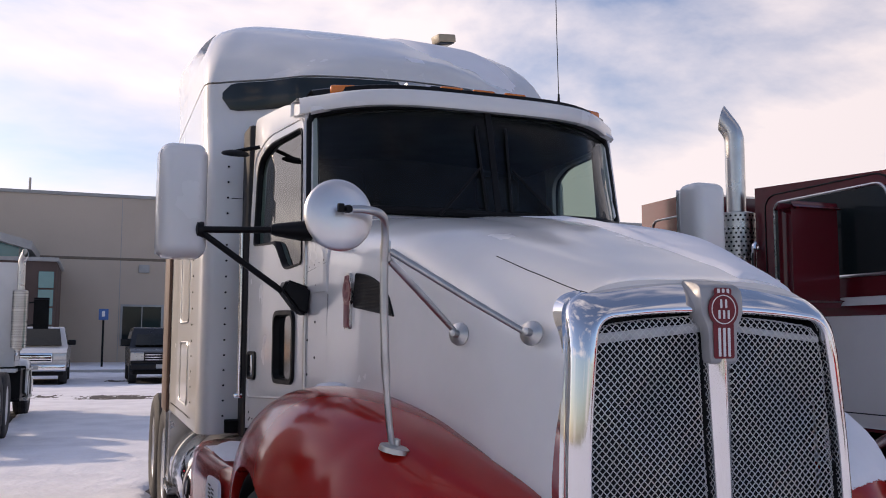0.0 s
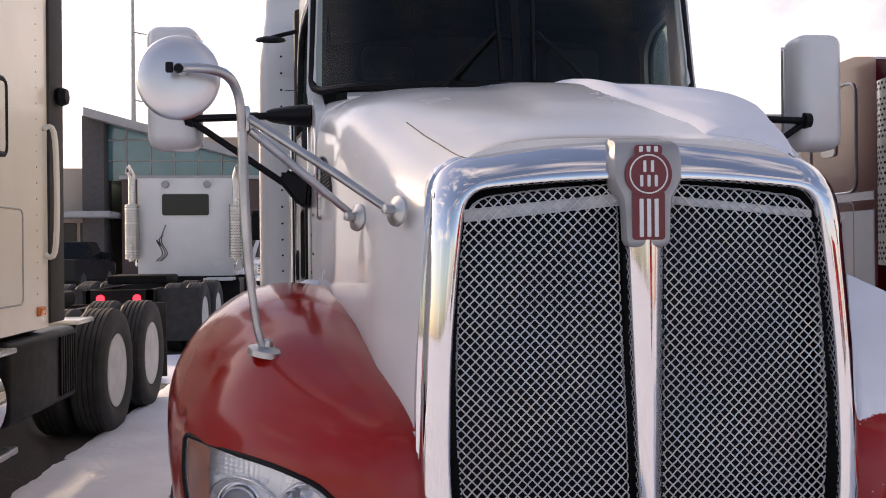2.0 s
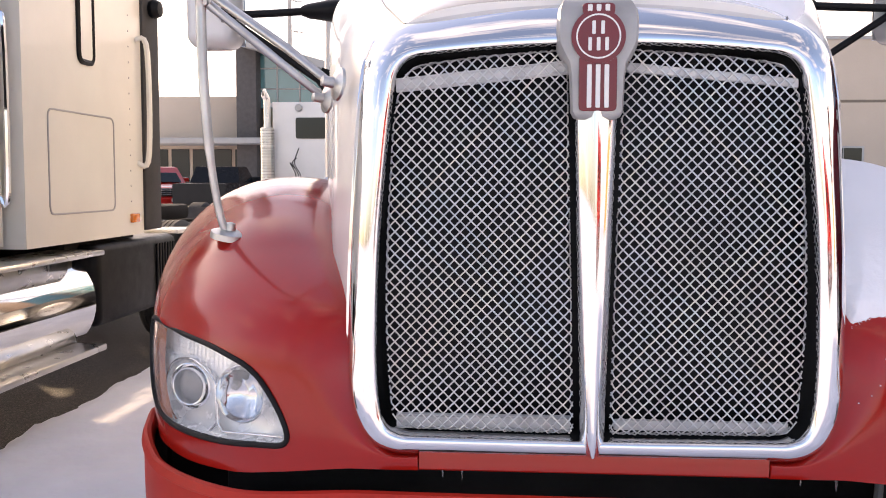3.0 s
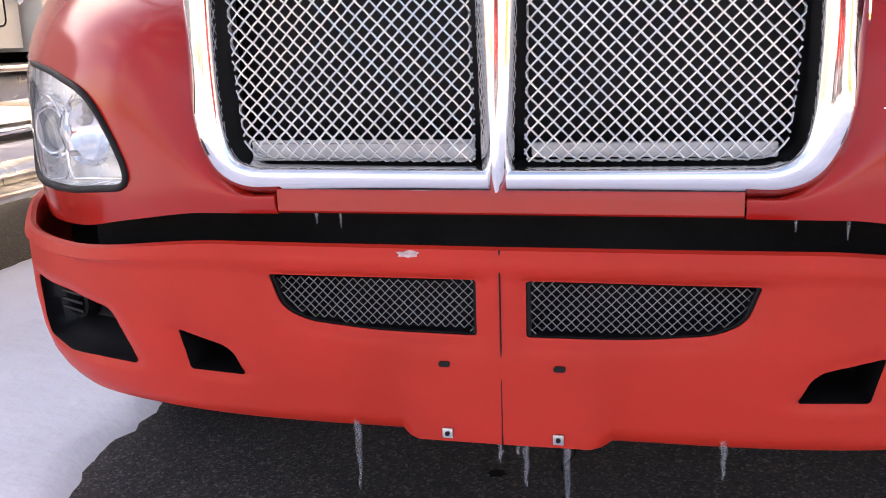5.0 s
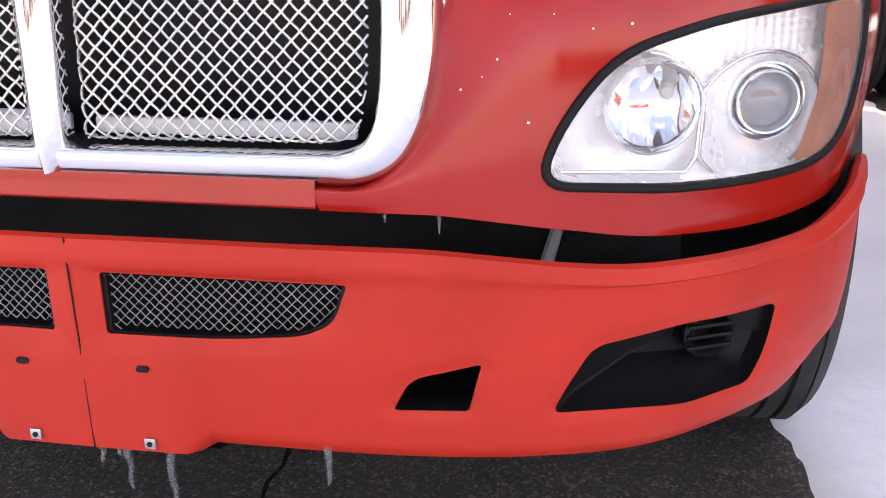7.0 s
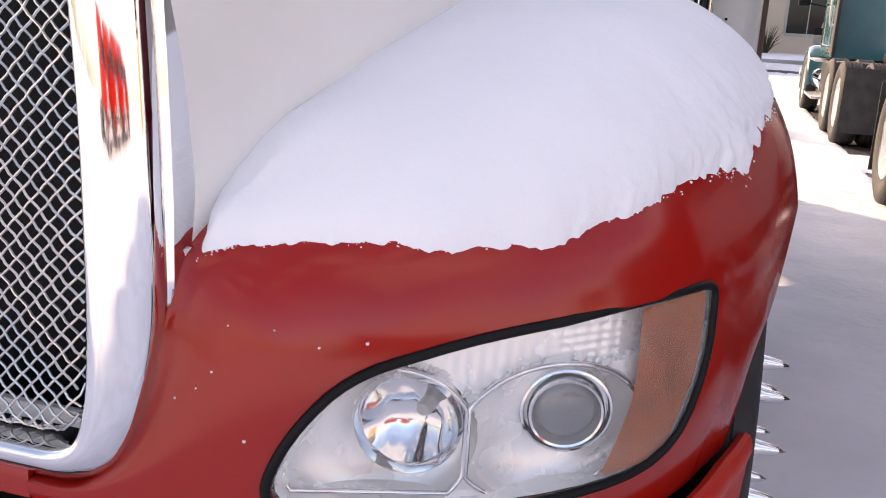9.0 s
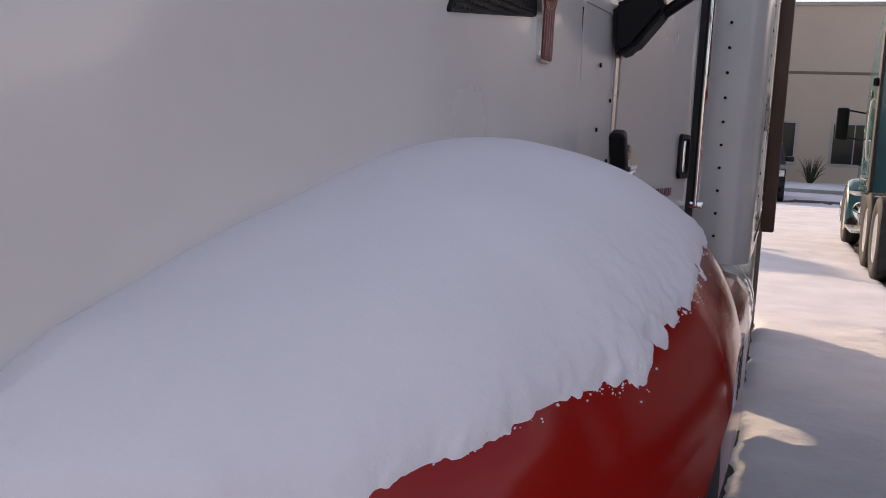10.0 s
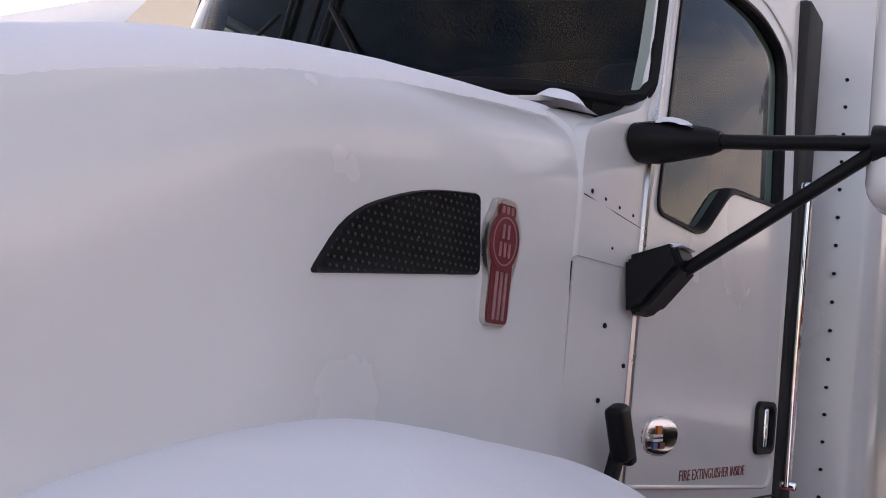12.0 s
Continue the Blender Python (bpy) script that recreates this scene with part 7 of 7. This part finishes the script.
# ---- cars and pickups by the building ----
def car(name, label, paint, at, pickup=False, long=5.6, tall=1.93, group="parked cars"):
    """A pickup or large estate car, nose towards -y, origin at the nose on the ground."""
    ob = thing(name, label, "pickup" if pickup else "car", group, at=at)
    h = 1.0
    nose = [(0.0, 0.55), (0.02, 1.05), (0.25, 1.14), (1.45, 1.22)]
    if pickup:
        side = nose + [(2.15, tall - 0.04), (2.5, tall), (3.4, tall - 0.02), (3.75, 1.28), (long, 1.25), (long, 0.5)]
    else:
        side = nose + [(2.05, tall - 0.05), (2.4, tall), (long - 0.5, tall - 0.02), (long - 0.05, 1.25), (long, 0.55)]
    b = profile_body(side, h, 0.07)
    for v in b.verts:
        if v.co.z > 1.25:
            v.co.x *= 1 - 0.17 * (v.co.z - 1.25) / 0.7
    part("body", b, paint, ob, smooth=45)
    b = bmesh.new()
    prism(b, [Vector((-0.80, 1.47, 1.28)), Vector((0.80, 1.47, 1.28)), Vector((0.70, 2.10, tall - 0.09)), Vector((-0.70, 2.10, tall - 0.09))], (0, -0.03, 0.02))
    part("windscreen", b, FAR_GLASS, ob, smooth=30)
    for sx in (-1, 1):
        b = bmesh.new()
        prism(b, [Vector((sx * (1.0 - 0.17 * (z - 1.25) / 0.7), y, z)) for y, z in ((1.75, 1.32), (3.3 if pickup else long - 0.6, 1.32), (3.2 if pickup else long - 0.75, tall - 0.14), (2.25, tall - 0.14))], (sx * 0.012, 0, 0))
        part("side_window", b, FAR_GLASS, ob, smooth=30)
        b = bmesh.new()
        box(b, sx * 0.60, sx * 0.97, -0.025, 0.10, 0.82, 1.03, 0.03, segments=2)
        part("headlight", b, BRUSHED, ob, "headlight")
        b = bmesh.new()
        box(b, sx * 0.98, sx * 1.24, 1.75, 1.9, 1.30, 1.48, 0.04, segments=2)
        part("mirror", b, BLACK if pickup else paint, ob)
        for y in (0.95, long - 1.15):
            b = bmesh.new()
            lathe(b, [(0.20, -0.13), (0.36, -0.13), (0.385, -0.09), (0.385, 0.09), (0.36, 0.13), (0.22, 0.13)], pose(sx * 0.88, y, 0.385, 0, 90, 0), 28)
            t = part("tyre", b, RUBBER, ob)
            b = bmesh.new()
            lathe(b, [(0.23, 0.11), (0.21, 0.09), (0.06, 0.10), (0.0, 0.11)], pose(sx * 0.88, y, 0.385, 0, 90 * sx, 0), 24)
            part("rim", b, BRUSHED, t)
    b = bmesh.new()
    box(b, -0.58, 0.58, -0.03, 0.05, 0.74, 1.06, 0.03, segments=2)
    g = part("grille", b, CHROME if pickup else BLACK, ob, "grille")
    for k in range(3):
        b = bmesh.new()
        box(b, -0.54, 0.54, -0.045, -0.028, 0.79 + 0.085 * k, 0.83 + 0.085 * k, 0.006, segments=1)
        part("grille_slat", b, BLACK if pickup else CHROME, g)
    b = bmesh.new()
    box(b, -1.0, 1.0, -0.10, 0.08, 0.46, 0.70, 0.05, segments=3)
    part("bumper", b, CHROME if pickup else paint, ob)
    b = bmesh.new()
    box(b, -0.17, 0.17, -0.115, -0.10, 0.52, 0.66, 0.004)
    part("number_plate", b, GREY_TRIM, ob)
    b = bmesh.new()
    box(b, -0.92, 0.92, 0.1, long - 0.1, 0.32, 0.56, 0.04)
    part("underbody", b, DARK, ob)
    return ob


car("pickup", "pale pickup parked nose out on the snow", SILVER, pose(-3.5, 30.1, 0), pickup=True)
car("car", "large black estate car parked nose out", NAVY, pose(0.48, 30.4, 0))
car("pickup", "grey pickup parked by the wall", surface("grey_car_paint", (0.18, 0.19, 0.2), 0.25, coat=0.6), pose(5.4, 36.0, 0), pickup=True)
car("pickup", "dark pickup with its tail to the lot", NAVY, pose(-11.6, 37.0, 0, 0, 0, 180), pickup=True)
car("car", "red car parked near the glass building", RED, pose(-13.1, 33.0, 0, 0, 0, 40), long=4.9)


# ---- buildings ----
def make_tan_building():
    ob = thing("commercial_building", "long tan concrete building with a groove along the wall", "building")
    y = 54.0
    b = bmesh.new()
    box(b, -7.25, 62.0, y, y + 30, 0, 9.75, 0.05)
    part("wall", b, STUCCO, ob)
    b = bmesh.new()
    box(b, -16.0, -7.27, y + 1.5, y + 30, 0, 8.6, 0.05)
    part("lower_wing", b, STUCCO, ob)
    b = bmesh.new()
    box(b, -7.35, 62.1, y - 0.08, y + 0.3, 9.72, 9.92, 0.02)
    part("roof_edge", b, GREY_TRIM, ob)
    for z in (6.05,):
        b = bmesh.new()
        box(b, -7.27, 62.0, y - 0.02, y + 0.05, z, z + 0.16, 0.01)
        part("groove_band", b, surface("dark_tan_band", (0.20, 0.16, 0.12), 0.9), ob)
    for x in np.arange(-0.4, 60, 6.3):
        b = bmesh.new()
        box(b, x - 0.02, x + 0.02, y - 0.012, y + 0.02, 0.1, 9.7, 0.004, segments=1)
        part("panel_joint", b, GREY_TRIM, ob)
    for x in (-0.21, 3.9, 11.5, 18.5, 24.5, 31.0):
        b = bmesh.new()
        box(b, x - 0.10, x + 2.30, y - 0.07, y + 0.05, 1.1, 3.50, 0.02)
        w = part("window", b, GREY_TRIM, ob, "framed dark window")
        for k in range(2):
            b = bmesh.new()
            box(b, x + 0.02 + 1.1 * k, x + 1.06 + 1.1 * k, y - 0.09, y - 0.071, 1.25, 3.38, 0.005, segments=1)
            part("pane", b, FAR_GLASS, w)
    for x in (0.91, 15.0):
        b = bmesh.new()
        box(b, x - 0.3, x + 0.3, y - 0.12, y, 5.36, 5.84, 0.03)
        part("wall_vent", b, GREY_TRIM, ob, "small wall vent")
    for x in (-5.6, 10.0):
        b = bmesh.new()
        tube(b, [(x, y + 3, 9.7), (x, y + 3, 11.1)], 0.07, 8)
        part("roof_pipe", b, GREY_TRIM, ob)
    b = bmesh.new()
    box(b, -14.0, 62.0, 41.2, y, 0.0, 0.17, 0.02)
    walk_slab = part("pavement", b, SNOW, None, "snow-covered raised pavement by the building", kind="structure")
    tagged(walk_slab, category="pavement")
    b = bmesh.new()
    box(b, -14.0, 62.0, 41.0, 41.2, 0.0, 0.16, 0.02)
    kerb = part("kerb", b, GREY_TRIM, None, "pale concrete kerb", kind="structure")
    tagged(kerb, category="kerb")


make_tan_building()


def make_glass_building():
    ob = thing("office_building", "glass-fronted office with a sloping roof over brown brick", "building")
    y = 47.5
    b = bmesh.new()
    prism(b, [Vector((-14.3, y - 2.0, 8.45)), Vector((-4.7, y - 0.9, 5.85)), Vector((-4.7, y + 10, 5.85)), Vector((-14.3, y + 10, 8.45))], (0, 0, 0.42))
    part("roof", b, GREY_TRIM, ob, "sloping grey roof slab", smooth=30)
    b = bmesh.new()
    prism(b, [Vector((-14.0, y, 5.3)), Vector((-5.2, y, 5.3)), Vector((-5.2, y, 6.0)), Vector((-14.0, y, 8.4))], (0, 8, 0))
    part("glass_band", b, TEAL_GLASS, ob, "teal glass below the roof", smooth=0)
    for k in range(8):
        x = -13.9 + 1.23 * k
        top = 8.35 - (x + 14.0) * 0.273
        b = bmesh.new()
        box(b, x - 0.04, x + 0.04, y - 0.06, y + 0.02, 5.3, top, 0.01, segments=1)
        part("mullion", b, GREY_TRIM, ob)
    for z in (6.3, 7.4):
        b = bmesh.new()
        box(b, -14.0, -6.5 if z < 6.6 else -10.5, y - 0.05, y + 0.02, z, z + 0.07, 0.01, segments=1)
        part("transom", b, GREY_TRIM, ob)
    b = bmesh.new()
    box(b, -12.8, -3.55, y - 0.6, y + 8, 0.0, 5.35, 0.03)
    part("brick_wall", b, BROWN_BRICK, ob, "brown brick wall")
    b = bmesh.new()
    box(b, -12.9, -3.45, y - 0.7, y + 8, 5.32, 5.52, 0.02)
    part("wall_cap", b, GREY_TRIM, ob)
    for k in range(5):
        b = bmesh.new()
        box(b, -4.35, -3.65, y - 0.64, y - 0.60, 0.4 + 0.9 * k, 1.22 + 0.9 * k, 0.01, segments=1)
        part("pane", b, TEAL_GLASS, ob)
    b = bmesh.new()
    box(b, -21.0, -14.6, y + 0.5, y + 9, 0, 6.0, 0.05)
    part("side_wing", b, STUCCO, ob, "tan wing beside the glass")
    b = bmesh.new()
    box(b, -14.7, -13.6, y - 0.9, y + 0.6, 0, 8.6, 0.04)
    part("pier", b, surface("dark_grey_stone", (0.10, 0.09, 0.085), 0.8), ob, "dark stone pier")
    b = bmesh.new()
    box(b, -19.9, -12.9, y - 2.6, y + 0.4, 3.3, 3.6, 0.03)
    part("canopy", b, GREY_TRIM, ob, "flat entrance canopy")
    for k in range(5):
        b = bmesh.new()
        box(b, -20.0 + 1.2 * k, -19.0 + 1.2 * k, y + 0.42, y + 0.49, 0.3, 3.1, 0.02, segments=1)
        part("door_glass", b, FAR_GLASS, ob)


make_glass_building()

# sign post, street lamp, mast, shrub
sign = thing("road_sign", "blue parking sign on a thin dark post", "sign")
b = bmesh.new()
tube(b, [(-1.29, 45.0, 0.1), (-1.29, 45.0, 2.95)], 0.05, 8)
part("post", b, DARK, sign)
b = bmesh.new()
box(b, -1.51, -1.07, 44.92, 44.94, 2.42, 2.95, 0.006)
face = part("sign_face", b, BLUE_SIGN, sign, "blue sign face")
b = bmesh.new()
box(b, -1.37, -1.23, 44.905, 44.918, 2.58, 2.84, 0.004)
part("sign_mark", b, WHITE_MARK, face)
lamp = thing("street_lamp", "tall dark lamp post with a tan box head", "lamp")
b = bmesh.new()
tube(b, [(8.72, 26.3, 0.0), (8.72, 26.3, 5.0), (8.72, 26.3, 11.3)], [0.11, 0.09, 0.065], 10)
tube(b, [(8.72, 26.3, 11.25), (8.80, 26.2, 11.5), (8.96, 26.15, 11.6)], 0.05, 8)
part("post", b, DARK, lamp)
b = bmesh.new()
box(b, -0.37, 0.32, -0.25, 0.25, -0.12, 0.15, 0.04, m=pose(9.1, 26.1, 11.68, 0, -8, 12))
head = part("lamp_head", b, surface("tan_lamp_paint", (0.36, 0.30, 0.21), 0.5), lamp, "tan box lamp head")
b = bmesh.new()
box(b, -0.31, 0.25, -0.21, 0.21, -0.16, -0.12, 0.01, m=pose(9.1, 26.1, 11.68, 0, -8, 12))
part("lamp_glass", b, FAR_GLASS, head)
mast = thing("power_mast", "distant steel mast with short cross arms", "mast")
b = bmesh.new()
tube(b, [(-36.5, 150, 0), (-36.5, 150, 22), (-36.5, 150, 45)], [0.55, 0.4, 0.22], 8)
part("pole", b, GREY_TRIM, mast)
for z in (26, 31, 37, 43.5):
    b = bmesh.new()
    tube(b, [(-35.2, 150, z), (-36.5, 150, z + 0.4), (-34.3, 150, z)], 0.10, 6)
    part("cross_arm", b, GREY_TRIM, mast)
bush = thing("shrub", "bare dry shrub against the wall", "shrub")
rng = random.Random(5)
b = bmesh.new()
for k in range(70):
    a, r = rng.uniform(0, 6.28), rng.uniform(0.2, 0.8)
    tip = Vector((2.9 + r * math.cos(a), 51.5 + r * math.sin(a), rng.uniform(0.7, 1.7)))
    tube(b, [(2.9 + 0.1 * math.cos(a), 51.5, 0.17), Vector((2.9, 51.5, 0.17)).lerp(tip, 0.6) + Vector((0, 0, 0.1)), tip], [0.02, 0.012, 0.004], 4)
part("twigs", b, LEAF, bush, kind="stuff")
